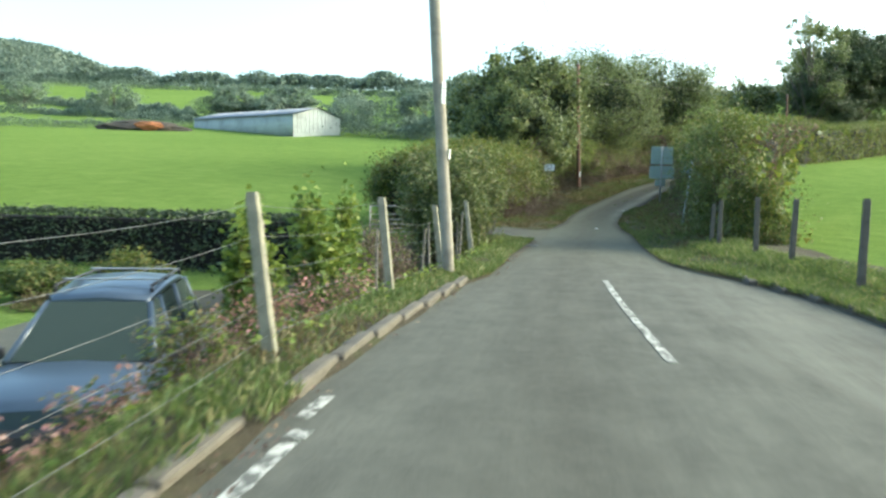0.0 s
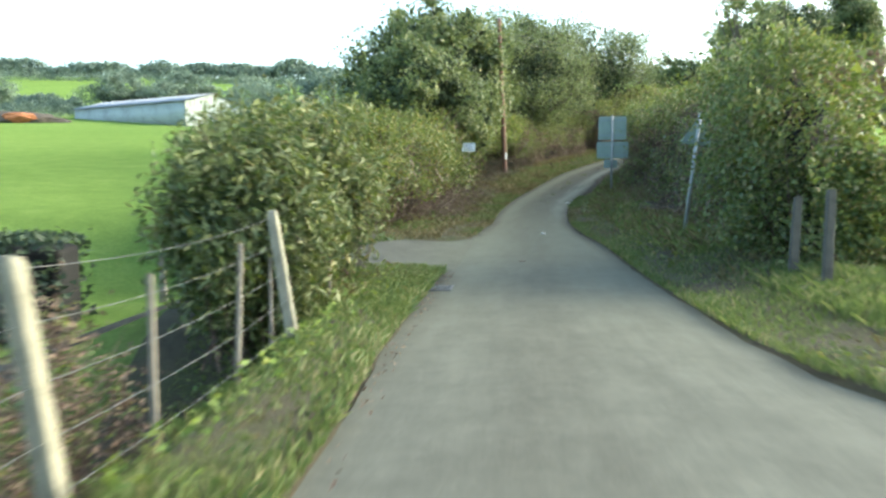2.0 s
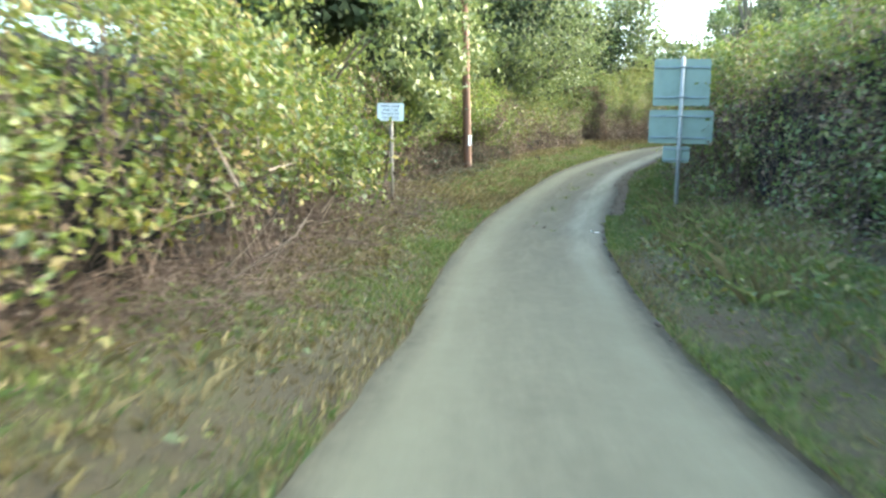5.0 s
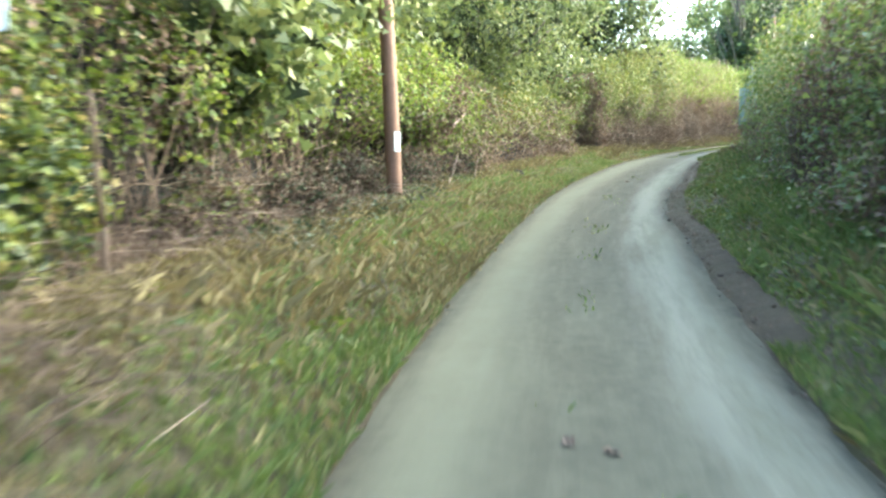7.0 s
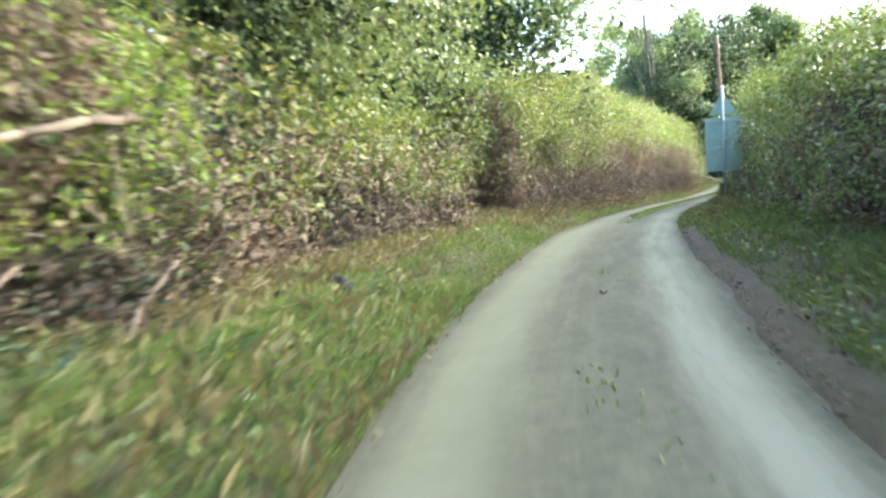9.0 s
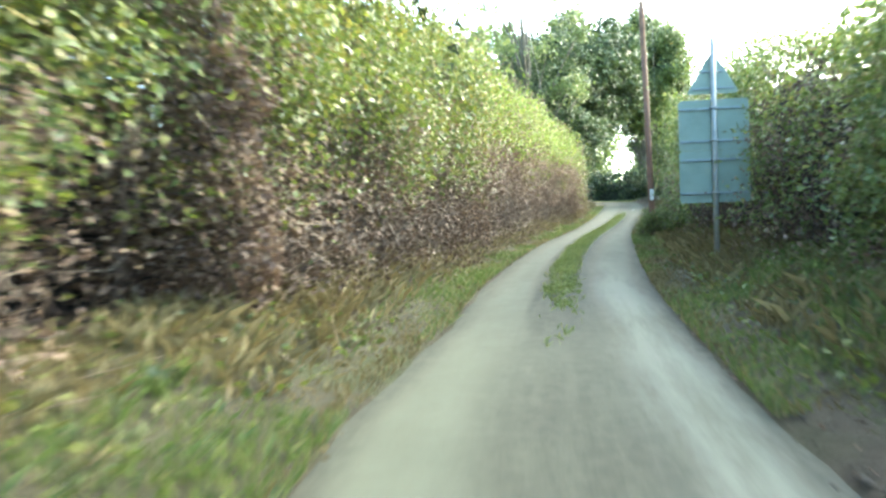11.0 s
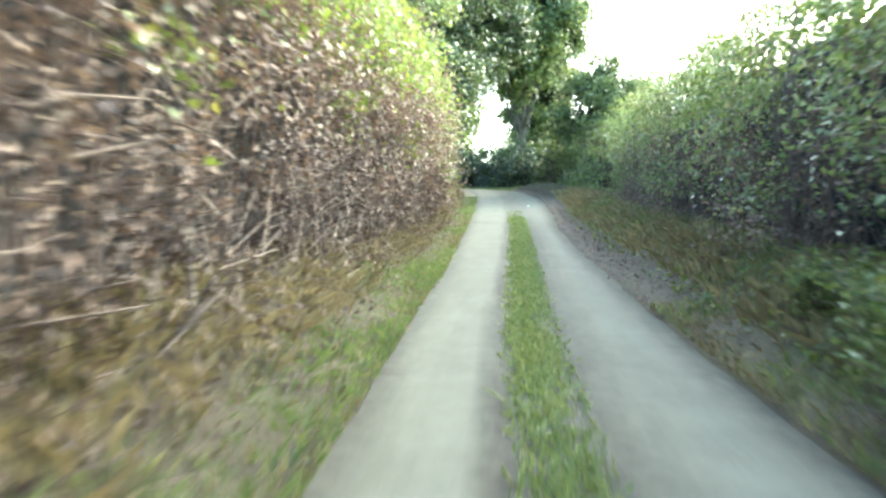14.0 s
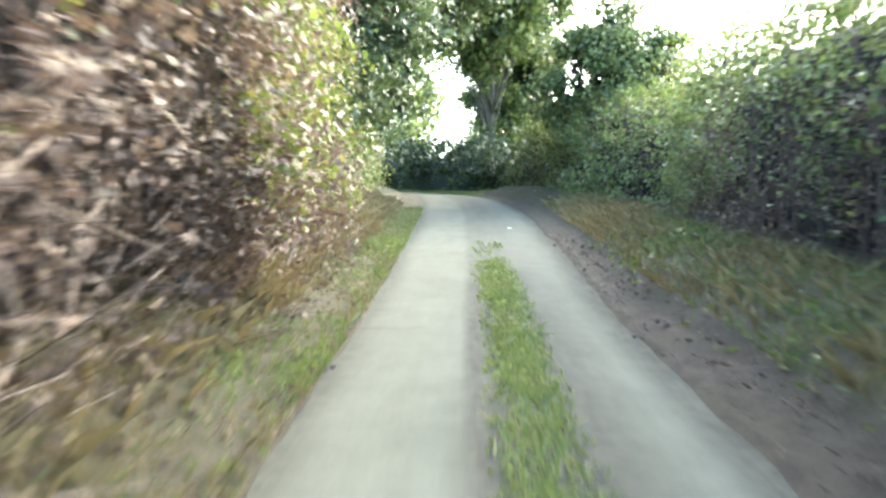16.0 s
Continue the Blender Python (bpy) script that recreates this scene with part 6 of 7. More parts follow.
def parked_car(x, y, z, rz):
    """An estate off-roader, its front towards local +x."""
    root = thing("car", x, y, z, rz, label="parked blue off-road estate car with roof rails below the bank", category="car")
    bm = bmesh.new()
    secs = []
    for px, w, zb, zt in ((-2.25, 0.74, 0.55, 0.98), (-2.15, 0.84, 0.42, 1.04), (-1.2, 0.88, 0.36, 1.07), (0.2, 0.88, 0.36, 1.06), (0.95, 0.87, 0.38, 1.03), (1.6, 0.85, 0.40, 0.99), (2.05, 0.81, 0.42, 0.92), (2.22, 0.70, 0.48, 0.84)):
        zm = zb + (zt - zb) * 0.62
        secs.append([(px, -w * 0.9, zb), (px, -w, zm), (px, -w * 0.97, zt - 0.05), (px, -w * 0.86, zt), (px, 0, zt + 0.025), (px, w * 0.86, zt), (px, w * 0.97, zt - 0.05), (px, w, zm), (px, w * 0.9, zb)])
    loft(bm, secs)
    body = part("body", bm, M_CARPAINT, root)
    # cabin: roof on pillars with glass between
    base = [(0.98, 0.80), (-2.15, 0.80)]
    zr, wr = 1.72, 0.63
    bm = bmesh.new()
    secs = []
    for px, w, zt in ((0.22, 0.58, 1.62), (0.05, 0.61, 1.68), (-0.8, 0.64, 1.735), (-1.6, 0.63, 1.72), (-1.98, 0.60, 1.67)):
        secs.append([(px, -w, zt - 0.07), (px, -w * 0.92, zt - 0.01), (px, 0, zt + 0.03), (px, w * 0.92, zt - 0.01), (px, w, zt - 0.07), (px, 0, zt - 0.05)])
    loft(bm, secs)
    part("roof", bm, M_CARPAINT, root)
    for s in (-1, 1):
        for (bx, by), (tx, ty, tz), w in (((0.98, 0.78), (0.2, 0.58, 1.58), 0.045), ((0.1, 0.81), (-0.1, 0.62, 1.63), 0.04), ((-0.95, 0.81), (-0.98, 0.62, 1.66), 0.05), ((-2.12, 0.78), (-1.95, 0.59, 1.62), 0.06)):
            bm = bmesh.new()
            tube(bm, (bx, s * by, 1.03), (tx, s * ty, tz), w, w * 0.85, 8)
            part("pillar", bm, M_CARPAINT, root)
        for (a, b), (c, d) in (((0.93, 0.12), (0.15, -0.08)), ((0.06, -0.92), (-0.14, -0.95)), ((-1.0, -2.06), (-1.02, -1.9))):
            bm = bmesh.new()
            vs = [(a, s * 0.8, 1.04), (b, s * 0.8, 1.04), (d, s * 0.625, 1.63), (c, s * 0.615, 1.61)]
            q = [bm.verts.new(v) for v in vs] + [bm.verts.new((v[0], v[1] - s * 0.008, v[2])) for v in vs]
            for f in ((0, 1, 2, 3), (7, 6, 5, 4), (0, 4, 5, 1), (1, 5, 6, 2), (2, 6, 7, 3), (3, 7, 4, 0)):
                bm.faces.new([q[i] for i in f])
            part("side_window", bm, M_GLASS, root)
        bm = bmesh.new()
        tube(bm, (0.0, s * 0.56, 1.77), (-1.85, s * 0.54, 1.76), 0.02, 0.02, 8, 4)
        for px in (0.0, -0.9, -1.85):
            tube(bm, (px, s * 0.56, 1.68), (px, s * 0.555, 1.77), 0.02, 0.018, 8)
        part("roof_rail", bm, M_TRIM, root)
        bm = bmesh.new()
        box(bm, 0.75, s * 0.98, 1.1, 0.12, 0.2, 0.14, None, 0.03)
        part("door_mirror", bm, M_TRIM, root)
        bm = bmesh.new()
        box(bm, 2.13, s * 0.56, 0.78, 0.12, 0.3, 0.15, None, 0.04)
        part("headlight", bm, M_LAMP, root)
    for px in (-0.35, -1.5):
        bm = bmesh.new()
        box(bm, px, 0, 1.8, 0.05, 1.16, 0.025, None, 0.01)
        part("cross_bar", bm, M_STEEL, root)
    for pts, nm in ((((0.97, 0.76, 1.045), (0.97, -0.76, 1.045), (0.23, -0.55, 1.60), (0.23, 0.55, 1.60)), "windscreen"), (((-2.16, -0.74, 1.06), (-2.16, 0.74, 1.06), (-1.97, 0.55, 1.60), (-1.97, -0.55, 1.60)), "rear_window")):
        bm = bmesh.new()
        q = [bm.verts.new(v) for v in pts] + [bm.verts.new((v[0] - 0.008, v[1], v[2])) for v in pts]
        for f in ((0, 1, 2, 3), (7, 6, 5, 4), (0, 4, 5, 1), (1, 5, 6, 2), (2, 6, 7, 3), (3, 7, 4, 0)):
            bm.faces.new([q[i] for i in f])
        part(nm, bm, M_GLASS, root)
    for px in (0.5, -0.7):
        for s in (-0.36, 0.36):
            bm = bmesh.new()
            box(bm, px - 0.3, s, 1.0, 0.14, 0.48, 0.62, None, 0.06)
            box(bm, px, s, 0.72, 0.5, 0.48, 0.14, None, 0.05)
            part("seat", bm, M_TRIM, root)
    bm = bmesh.new()
    box(bm, 2.2, 0, 0.56, 0.16, 1.6, 0.24, None, 0.06)
    part("bumper", bm, M_TRIM, root)
    bm = bmesh.new()
    box(bm, 2.18, 0, 0.78, 0.06, 0.7, 0.12, None, 0.02)
    part("grille", bm, M_TRIM, root)
    for px in (1.4, -1.35):
        for s in (-1, 1):
            bm = bmesh.new()
            tube(bm, (px, s * 0.66, 0.36), (px, s * 0.9, 0.36), 0.36, 0.36, 24)
            w = part("wheel", bm, M_TYRE, root)
            bm = bmesh.new()
            tube(bm, (px, s * 0.88, 0.36), (px, s * 0.912, 0.36), 0.22, 0.2, 16)
            part("rim", bm, M_RIM, w)


parked_car(-4.15, 9.35, -1.73, -81)
shrub(-7.6, 19.0, 1.3, 1.0, 0.9, "rounded yellowish garden bush", 401, leaves=4200, size=0.09, mats=[M_LEAF_YELLOW])
shrub(-9.8, 18.4, 1.0, 1.2, 1.0, "rounded green garden bush", 402, leaves=4200, size=0.08, mats=[M_LEAF_HEDGE])
shrub(-12.5, 19.2, 1.1, 1.3, 1.0, "rounded green garden bush", 403, leaves=3500, size=0.09, mats=[M_LEAF_HEDGE])
for k in range(7):
    shrub(-5.8 - 1.15 * k, 17.0 + 0.25 * (k % 3), 0.5, 0.5, 0.45, "low pale-flowered border plant", 410 + k, leaves=700, size=0.06, mats=[M_DRYGRASS if k % 2 else M_LEAF_HEDGE], stems=8, clumps=9, group="garden border plants", category="plant", name="border_plant")


def clipped_hedge(x0, y0, x1, y1, z, h, depth, label, seed, n=16000, size=0.1):
    """A square-cut garden hedge between two points."""
    r = np.random.RandomState(seed)
    L = math.hypot(x1 - x0, y1 - y0)
    rz = math.degrees(math.atan2(y1 - y0, x1 - x0))
    root = thing("clipped_hedge", x0, y0, z, rz, label=label, category="hedge")
    # near-black block painted as the shade behind the clipped leaves
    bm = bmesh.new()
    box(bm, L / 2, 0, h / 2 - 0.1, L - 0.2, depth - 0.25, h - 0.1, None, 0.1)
    part("inner_shade_mass", bm, M_CORE, root)
    u, v = r.uniform(0, L, n), r.uniform(0, 1, n)
    face = r.randint(0, 3, n)
    p = np.stack([u, np.where(face == 0, -depth / 2, np.where(face == 1, depth / 2, (v - 0.5) * depth)), np.where(face == 2, h, v * h)], 1)
    p += r.normal(0, 0.05, p.shape) + np.stack([0 * u, 0.08 * waves(u, v * 3, 1.3, seed), 0.04 * waves(u, v, 0.8, seed)], 1)
    nn = np.where(face[:, None] == 0, [0, -1, 0.2], np.where(face[:, None] == 1, [0, 1, 0.2], [0, 0, 1]))
    leaf_cloud("foliage", p, nn, size, M_LEAF_DIM, root, seed=seed, single=True, slim=0.8)


clipped_hedge(-24, 21.8, -3.6, 22.6, -1.75, 2.05, 1.3, "long square-cut dark hedge between garden and field", 420)
# gravel yard behind the car
yard = raw_mesh("yard", np.array([(-9.5, 6, -1.70), (-2.9, 6, -1.70), (-1.2, 19.5, -1.66), (-8.5, 16.0, -1.68)]), np.array([(0, 1, 2, 3)]), M_ASPHALT)
tagged(yard, "grey gravelled parking space in the garden", "yard", kind="structure")
# plants on the fence bank
for k, (s, d, h) in enumerate(((8.3, -2.4, 0.95), (4.4, -2.6, 0.85), (3.6, -2.7, 0.9), (9.2, -2.35, 0.95), (5.6, -2.55, 1.1), (7.0, -2.55, 1.2), (6.3, -2.6, 1.1), (7.9, -2.5, 1.2))):
    x, y, z = on_lane(s, d)
    shrub(x, y, h, 0.5, 0.5, "pinkish-red faded willowherb growing on the bank", 430 + k, leaves=1100, size=0.05, mats=[M_PINK, M_LEAF_HEDGE, M_PINK] if k % 4 else [M_LEAF_SAPLING, M_DRYGRASS, M_LEAF_HEDGE], stems=18, clumps=14, low=0.0, z=z - 0.05, name="willowherb", category="wild plant", group="willowherb on the bank")
for k, (s, d, h, rr) in enumerate(((10.3, -3.2, 3.0, 0.5), (9.4, -3.7, 2.8, 0.5), (11.6, -3.2, 2.9, 0.5))):
    x, y, z = on_lane(s, d)
    shrub(x, y, h, rr, rr, "bright green large-leaved sapling behind the fence", 450 + k, leaves=2600, size=0.125, mats=[M_LEAF_SAPLING], stems=16, low=0.1, group="saplings", name="sapling", category="sapling")
for k, (s, d, h, rr) in enumerate(((12.6, -3.0, 2.5, 0.65), (13.4, -3.2, 2.4, 0.7), (14.3, -3.0, 2.3, 0.6))):
    x, y, z = on_lane(s, d)
    shrub(x, y, h, rr, rr, "withered brown dock and bramble behind the fence", 455 + k, leaves=2400, size=0.05, mats=[M_LEAF_BROWN, M_LEAF_BROWN, M_LEAF_HEDGE], stems=40, low=0.05, name="withered_shrub")
# the big bushes before the drive
for k, (s, d, h, rx) in enumerate(((18.35, -2.45, 2.2, 1.0), (17.1, -2.7, 1.95, 1.0), (18.8, -3.3, 2.2, 0.95))):
    x, y, z = on_lane(s, d)
    h = h - float(profile(np.array(s), np.array(d)))
    shrub(x, y, h, rx, rx, "large grey-green willow-leaved bush beside the drive", 460 + k, leaves=16000, size=0.125, slim=0.27, mats=[M_LEAF_WILLOW, M_LEAF_WILLOW, M_LEAF_HEDGE], stems=40, clumps=46, low=0.14, group="bushes before the drive")


# ---------------------------------------------------------------- barn, field trees and the hills
def barn():
    x0, y0 = -27.7, 140.0
    z = float(land(np.array([x0]), np.array([y0]))[0])
    rz = math.degrees(math.atan2(160.0 - 140.0, -52.0 + 27.7))
    root = thing("barn", x0, y0, z, rz, label="long grey corrugated farm barn with a low pitched roof", category="barn")
    L, W, E, Rg = 31.5, 11.5, 4.2, 5.7

    def sheet(pts, name, mat, ribs=60, parent=root):
        """A corrugated sheet over four corners."""
        a, b, c, d = (np.array(p, float) for p in pts)
        n = np.cross(b - a, d - a)
        n /= np.linalg.norm(n)
        k = np.linspace(0, 1, ribs * 2 + 1)[:, None]
        lo, hi = a + (b - a) * k, d + (c - d) * k
        w = (0.06 * (np.arange(len(k)) % 2))[:, None] * n
        v = np.stack([lo + w, hi + w, lo + w - n * 0.08, hi + w - n * 0.08], 1).reshape(-1, 3)
        i = np.arange(len(k) - 1)[:, None] * 4
        f = np.concatenate([i + [0, 4, 5, 1], i + [2, 3, 7, 6], i + [0, 2, 6, 4], i + [1, 5, 7, 3]])
        return raw_mesh(name, v, f, mat, parent)

    # local x runs along the barn, -y is the side towards the gable seen from the lane
    wl = sheet([(0, 0, 0), (L, 0, 0), (L, 0, E), (0, 0, E)], "wall", M_BARNWALL, 90)
    sheet([(L, -W, 0), (0, -W, 0), (0, -W, E), (L, -W, E)], "wall", M_BARNWALL, 90)
    for x in (0, L):
        bm = bmesh.new()
        q = [bm.verts.new(p) for p in ((x, 0, 0), (x, -W, 0), (x, -W, E), (x, -W / 2, Rg), (x, 0, E))]
        g = bmesh.ops.extrude_face_region(bm, geom=[bm.faces.new(q)])
        bmesh.ops.translate(bm, vec=(0.12 if x == 0 else -0.12, 0, 0), verts=[e for e in g["geom"] if isinstance(e, bmesh.types.BMVert)])
        gable = part("gable_wall", bm, M_BARNWALL, root)
        for k in range(12):
            bm = bmesh.new()
            yy = -W * (k + 0.5) / 12
            top = E + (Rg - E) * (1 - abs(yy + W / 2) / (W / 2))
            box(bm, x + (-0.03 if x == 0 else 0.03), yy, top / 2 + 0.4, 0.05, W / 12 - 0.06, top - 0.8)
            part("cladding_board", bm, M_BARNWALL, gable)
    sheet([(-0.4, 0.4, E - 0.1), (L + 0.4, 0.4, E - 0.1), (L + 0.4, -W / 2, Rg + 0.05), (-0.4, -W / 2, Rg + 0.05)], "roof_slope", M_BARNROOF, 90)
    sheet([(L + 0.4, -W - 0.4, E - 0.1), (-0.4, -W - 0.4, E - 0.1), (-0.4, -W / 2, Rg + 0.05), (L + 0.4, -W / 2, Rg + 0.05)], "roof_slope", M_BARNROOF, 90)


barn()
heap = thing("muck_heap", -58, 148, float(land(np.array([-58.0]), np.array([148.0]))[0]), label="low red-brown heap beside the barn", category="heap")
r = np.random.RandomState(5)
bm = bmesh.new()
bmesh.ops.create_icosphere(bm, subdivisions=4, radius=1)
for v in bm.verts:
    k = 1 + 0.2 * noise.noise(v.co * 2.5) + 0.08 * noise.noise(v.co * 8)
    v.co = Vector((v.co.x * 9 * k, v.co.y * 3 * k, max(-0.2, v.co.z) * 1.7 * k))
part("heap_body", bm, M_EARTH, heap)
bm = bmesh.new()
bmesh.ops.create_icosphere(bm, subdivisions=3, radius=1)
for v in bm.verts:
    k = 1 + 0.3 * noise.noise(v.co * 3)
    v.co = Vector((2 + v.co.x * 3 * k, -2.2 + v.co.y * 1.2 * k, 0.5 + v.co.z * 0.9 * k))
part("rusty_scrap", bm, M_RUST, heap)


def far_hedge(points, height, width, label, seed, per_m=14, size=0.7, mat=None, category="hedgerow", name="hedgerow", lumps=0.5):
    """A distant hedgerow or wood along a line on the land."""
    r = np.random.RandomState(seed)
    p = np.array(points, float)
    seg = np.hypot(*np.diff(p, axis=0).T)
    n = int(seg.sum() * per_m)
    t = r.uniform(0, seg.sum(), n)
    cum = np.r_[0, np.cumsum(seg)]
    x, y = np.interp(t, cum, p[:, 0]), np.interp(t, cum, p[:, 1])
    H = height * (0.75 + lumps * np.clip(waves(t, 0 * t, 2.2 / height, seed) + 0.35 * waves(t, 0 * t, 9 / height, seed + 1), -0.9, 1.2))
    u = r.uniform(0, 1, n) ** 0.7
    off = r.normal(0, width / 3, n) * np.sqrt(np.clip(1.1 - u * u, 0.05, 1))
    x, y = x + off, y + off * 0.6
    z = land(x, y) + H * u
    pts = np.stack([x, y, z], 1)
    o = pts[0].copy()
    ob = leaf_cloud(name, pts - o, np.stack([0 * u, -0.5 + 0 * u, 0.6 + 0 * u], 1), size, mat or M_LEAF_HAZE, None, seed=seed, slim=0.95, single=True)
    ob.location = o
    tagged(ob, label, category, kind="stuff")


far_hedge([(-120, 142), (-66, 150), (-52, 165), (-20, 160), (10, 150), (32, 128)], 2.2, 2.2, "dark field hedge behind the barn", 501, per_m=90, size=0.34)
far_hedge([(-22, 152), (-8, 146), (6, 135), (18, 125), (34, 118)], 9, 7, "belt of trees at the edge of the pasture", 502, per_m=220, size=0.55, lumps=0.6)
far_hedge([(-60, 185), (-45, 190), (-32, 186)], 9, 7, "clump of trees behind the barn", 503, per_m=240, size=0.52)
far_hedge([(-150, 200), (-110, 210), (-60, 185)], 2.6, 2.4, "field hedge on the rising pasture", 504, per_m=90, size=0.42)
far_hedge([(-230, 330), (-170, 300), (-110, 255), (-70, 215)], 3.2, 2.6, "field hedge running up the hill", 505, per_m=80, size=0.55)
far_hedge([(-320, 470), (-200, 455), (-60, 430), (40, 420), (120, 400)], 5, 4, "field hedge high on the hill", 506, per_m=45, size=0.8)
far_hedge([(-420, 640), (-260, 620), (-100, 600), (60, 560), (200, 520), (330, 430)], 11, 20, "long wood on the skyline", 507, per_m=42, size=2.5, lumps=0.6, name="woodland", category="woodland")
far_hedge([(-900, 1050), (-640, 900), (-440, 760), (-320, 680)], 14, 30, "wood along the foot of the hill", 508, per_m=42, size=3.6, name="woodland", category="woodland")
far_hedge([(-1000, 1300), (-640, 1160), (-380, 980), (-240, 860)], 16, 90, "wooded slope of the distant hill", 511, per_m=36, size=4.7, name="woodland", category="woodland")
far_hedge([(-1500, 1600), (-1100, 1480), (-800, 1360), (-560, 1240)], 14, 110, "wooded crown of the distant hill", 512, per_m=30, size=4.8, name="woodland", category="woodland")
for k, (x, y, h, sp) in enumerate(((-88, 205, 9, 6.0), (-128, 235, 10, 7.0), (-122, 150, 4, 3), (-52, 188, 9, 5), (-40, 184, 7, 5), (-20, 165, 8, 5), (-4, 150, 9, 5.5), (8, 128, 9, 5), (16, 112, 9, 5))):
    tree(x, y, h, sp, "lone rounded field tree on the pasture", 520 + k, leaves=3600, size=0.54, single=True, clumps=44, bare=0.15, trunk=0.35, mat=M_LEAF_HAZE, group="field trees")
for k, (x, y, h, sp) in enumerate(((72, 135, 19, 7), (86, 146, 20, 8), (62, 128, 20, 6), (112, 150, 12, 8))):
    tree(x, y, h, sp, "leafy tall tree far beyond the fields", 540 + k, leaves=9000, size=0.52, single=True, clumps=60, bare=0.1, trunk=0.3, group="trees beyond the field")
# hedge behind the gate
for k in range(3):
    x, y = 1.1 - 1.4 * k, 27.5 - 0.15 * k
    shrub(x, y, 2.7 + 0.2 * (k % 3), 1.15, 1.1, "tall leafy hedge bush behind the gate", 560 + k, leaves=9000, size=0.085, mats=[M_LEAF_HEDGE, M_LEAF_HEDGE, M_LEAF_YELLOW], stems=30, clumps=36, low=0.0, group="bushes behind the gate")

# leafy growth behind the notice
for k, (s, d, h, rr) in enumerate(((36.1, -3.75, 2.9, 0.75), (37.0, -4.1, 2.6, 0.75), (37.9, -4.25, 2.4, 0.8), (38.9, -4.25, 2.7, 0.8), (40.0, -4.2, 2.5, 0.8), (37.4, -3.75, 1.1, 0.6), (38.6, -3.5, 1.2, 0.6), (39.5, -3.6, 1.3, 0.6))):
    x, y, z = on_lane(s, d)
    shrub(x, y, h, rr, rr, "hazel bush with dark and yellow-green leaves behind a notice", 640 + k, leaves=4200, size=0.085, mats=[M_LEAF_HEDGE, M_LEAF_DIM, M_LEAF_YELLOW], stems=26, clumps=26, low=0.0, group="bushes behind the notice")

# dead bramble mounds at the foot of the left hedge
for k in range(13):
    s, d = 41.6 + 0.82 * k, -3.35 - 0.3 * math.sin(2.1 * k) - 0.12 * (k % 2) + 0.05 * max(0, k - 6)
    x, y, z = on_lane(s, d)
    shrub(x, y, 0.75 + 0.2 * math.sin(1.7 * k), 0.62, 0.62, "brown dead bramble mound with a few dark leaves", 600 + k, leaves=2400, size=0.055, mats=[M_LITTER, M_LITTER, M_LEAF_DIM if k % 3 else M_LEAF_HEDGE], stems=46, clumps=22, low=0.0, group="bramble mounds", name="bramble", category="bramble")

# nettles and brambles round the foot of the third pole
for k, (s, d, h, rr) in enumerate(((79.6, 2.35, 0.85, 0.45), (80.6, 2.15, 0.75, 0.45), (81.7, 2.25, 0.95, 0.5), (82.8, 2.5, 0.9, 0.5), (84.0, 2.6, 0.7, 0.4), (80.4, 2.9, 1.0, 0.5), (78.4, 2.7, 0.7, 0.4), (77.0, 2.8, 0.6, 0.4))):
    x, y, z = on_lane(s, d)
    shrub(x, y, h, rr, rr, "low dark bramble and nettle clump on the shaded bank", 580 + k, leaves=2200, size=0.05, mats=[M_LEAF_LIFTED, M_LEAF_HEDGE, M_GRASS], stems=26, clumps=20, low=0.0, group="bramble clumps", name="bramble", category="bramble")


def dead_branch(pts, r0, label, seed, mat=None):
    """A bent dead branch through lane places (s, d, height above the ground there)."""
    q = [Vector(on_lane(s, d)) + Vector((0, 0, up)) for s, d, up in pts]
    bm = bmesh.new()
    for k, (a, b) in enumerate(zip(q, q[1:])):
        f = 1 - 0.7 * k / len(q)
        tube(bm, a - q[0], b - q[0], r0 * f, r0 * (f - 0.7 / len(q)), 7, 2, 0.01, seed + k)
    ob = part("dead_branch", bm, mat or M_TWIG)
    ob.location = q[0]
    tagged(ob, label, "branch", "dead branches under the hedge")


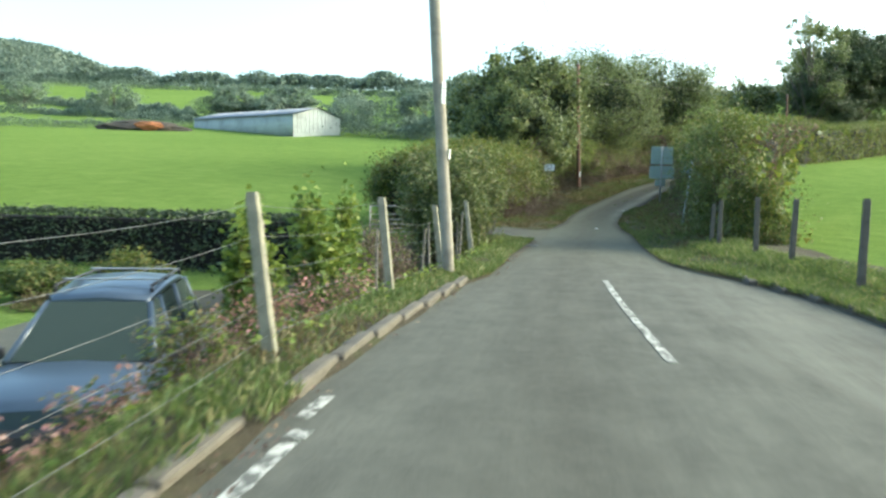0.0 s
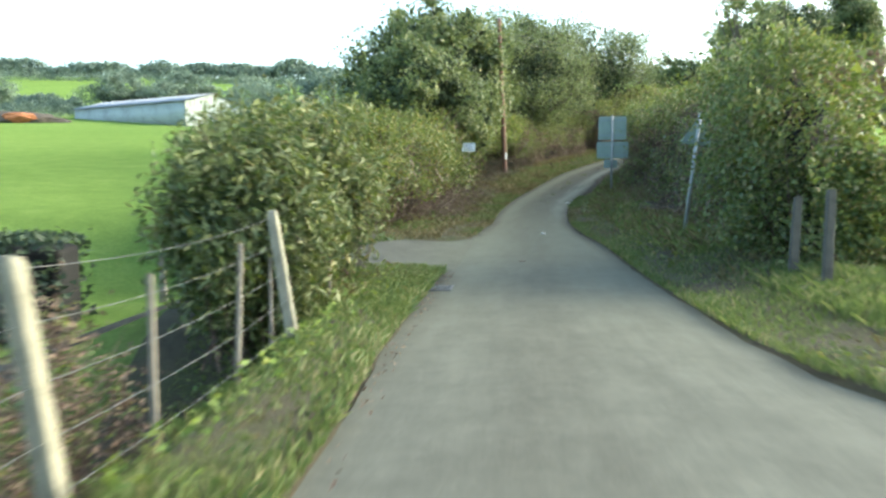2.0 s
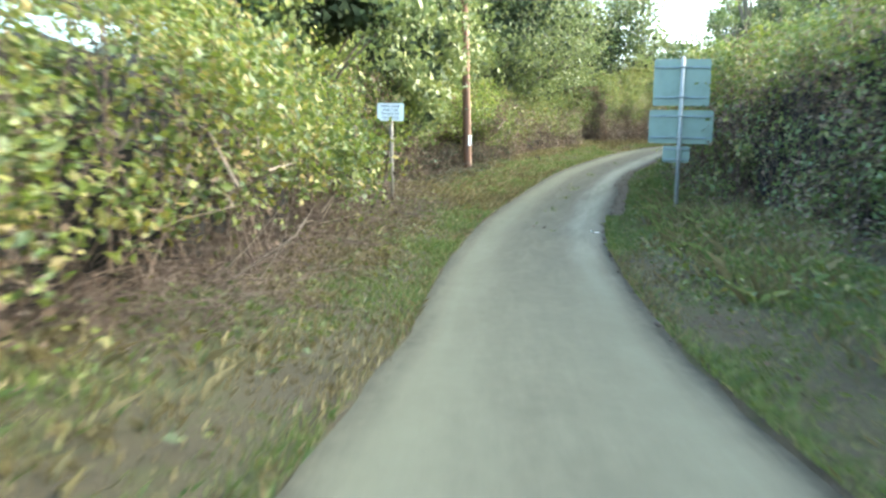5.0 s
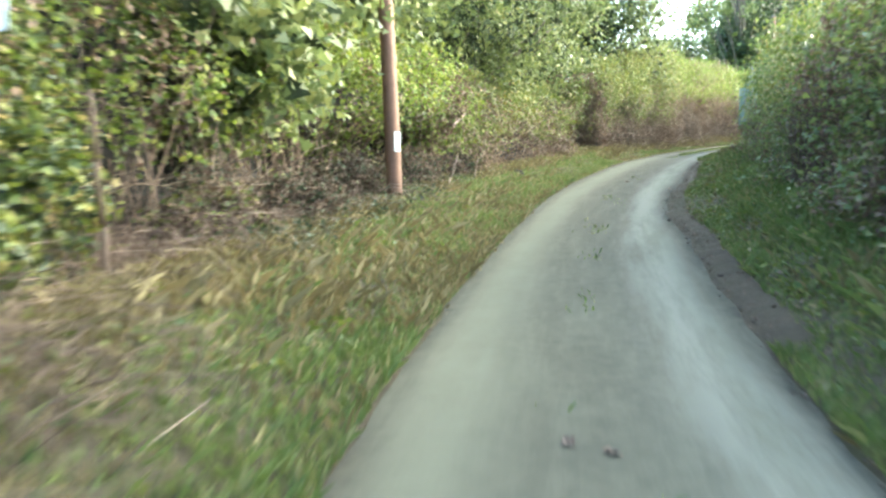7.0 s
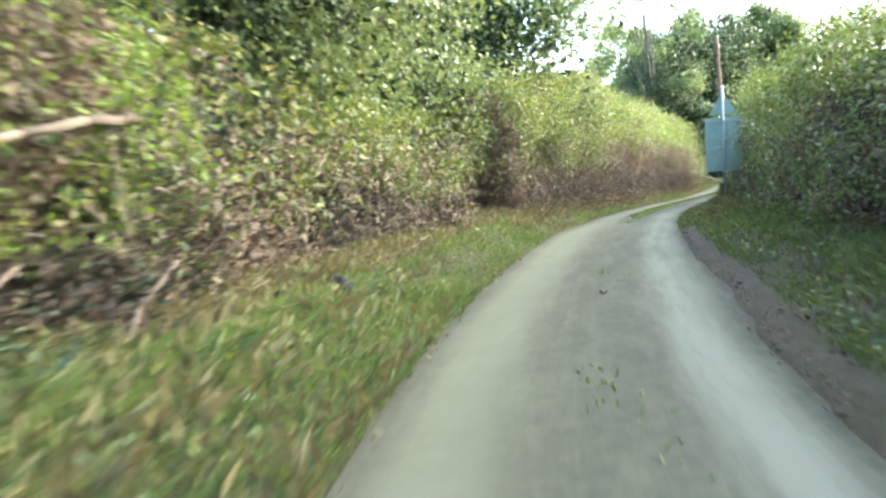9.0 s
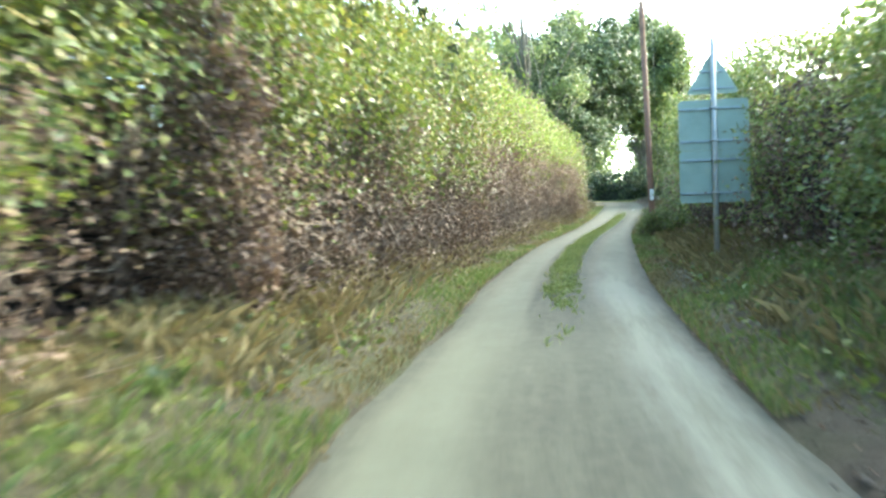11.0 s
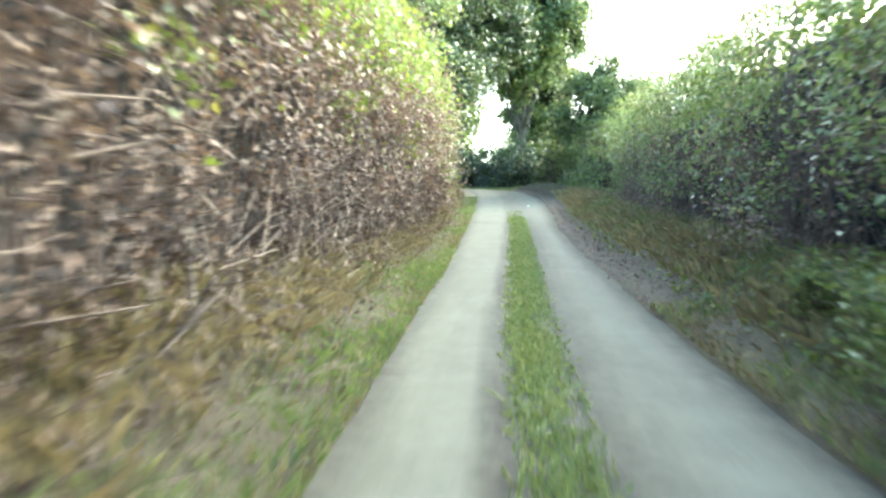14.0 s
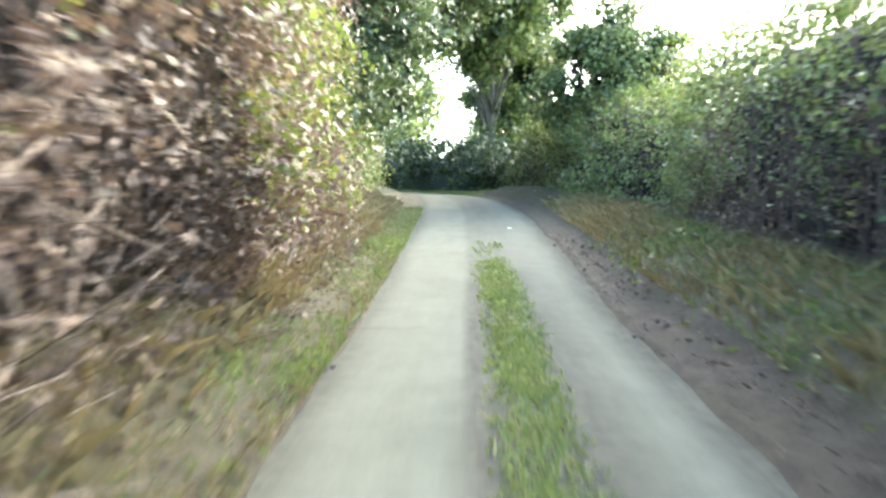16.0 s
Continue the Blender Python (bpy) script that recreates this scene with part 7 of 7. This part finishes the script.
BRANCH = "pale dead branch lying under the hedge"
dead_branch([(48.2, -2.42, 0.0), (48.5, -2.42, 0.3), (49.0, -2.5, 0.42), (49.5, -2.55, 0.62)], 0.022, "pale forked dead branch leaning out of the hedge", 1)
dead_branch([(48.45, -2.42, 0.28), (48.5, -2.35, 0.55), (48.8, -2.3, 0.6)], 0.014, "pale forked dead branch leaning out of the hedge", 2)
dead_branch([(48.6, -2.6, 0.03), (48.3, -2.1, 0.06), (48.2, -1.8, 0.02)], 0.018, BRANCH, 3)
dead_branch([(50.0, -3.1, 0.05), (49.7, -2.7, 0.1), (49.45, -2.3, 0.03)], 0.035, BRANCH, 4)
dead_branch([(51.4, -2.8, 0.3), (50.9, -2.5, 0.5), (50.3, -2.4, 0.3), (49.9, -2.3, 0.05)], 0.02, BRANCH, 5)
dead_branch([(51.3, -3.0, 1.55), (50.7, -2.75, 1.45), (50.2, -2.65, 1.4), (49.6, -2.6, 1.28), (49.2, -2.6, 1.2)], 0.045, "thick pale limb jutting from the hedge", 8)
dead_branch([(39.6, -3.05, 0.0), (39.5, -3.0, 0.5), (39.25, -2.88, 0.95), (39.15, -2.83, 1.4)], 0.028, "pale bare stem standing in the hedge", 9)
dead_branch([(41.5, -2.9, 0.02), (41.0, -2.4, 0.08), (40.6, -2.1, 0.03)], 0.014, BRANCH, 6)


def gully(s, d):
    """An iron gully grating let into the road's edge."""
    x, y, z = on_lane(s, d, 0.0)
    root = thing("gully_grate", x, y, z - 0.019, heading(s), label="dark iron gully grating at the road's edge", category="drain")
    for sx in (-1, 1):
        bm = bmesh.new()
        box(bm, sx * 0.17, 0, 0, 0.03, 0.4, 0.03, None, 0.004)
        part("frame_side", bm, M_IRON, root)
    for k in range(9):
        bm = bmesh.new()
        box(bm, 0, -0.18 + 0.045 * k, 0, 0.31, 0.02, 0.026, None, 0.003)
        part("bar", bm, M_IRON, root)


M_IRON = plain("cast_iron", (0.11, 0.11, 0.105), 0.7, 0.3, vary=0.3)
gully(18.65, -0.93)
x, y, z = on_lane(53.0, -2.1)
bm = bmesh.new()
bmesh.ops.create_icosphere(bm, subdivisions=3, radius=0.16)
for v in bm.verts:
    v.co *= 1 + 0.35 * noise.noise(v.co * 7) + 0.12 * noise.noise(v.co * 20)
    v.co.z *= 0.8
lump = part("dark_lump", bm, M_CORE)
lump.location = (x, y, z + 0.09)
tagged(lump, "small dark lump on the verge", "earth lump")
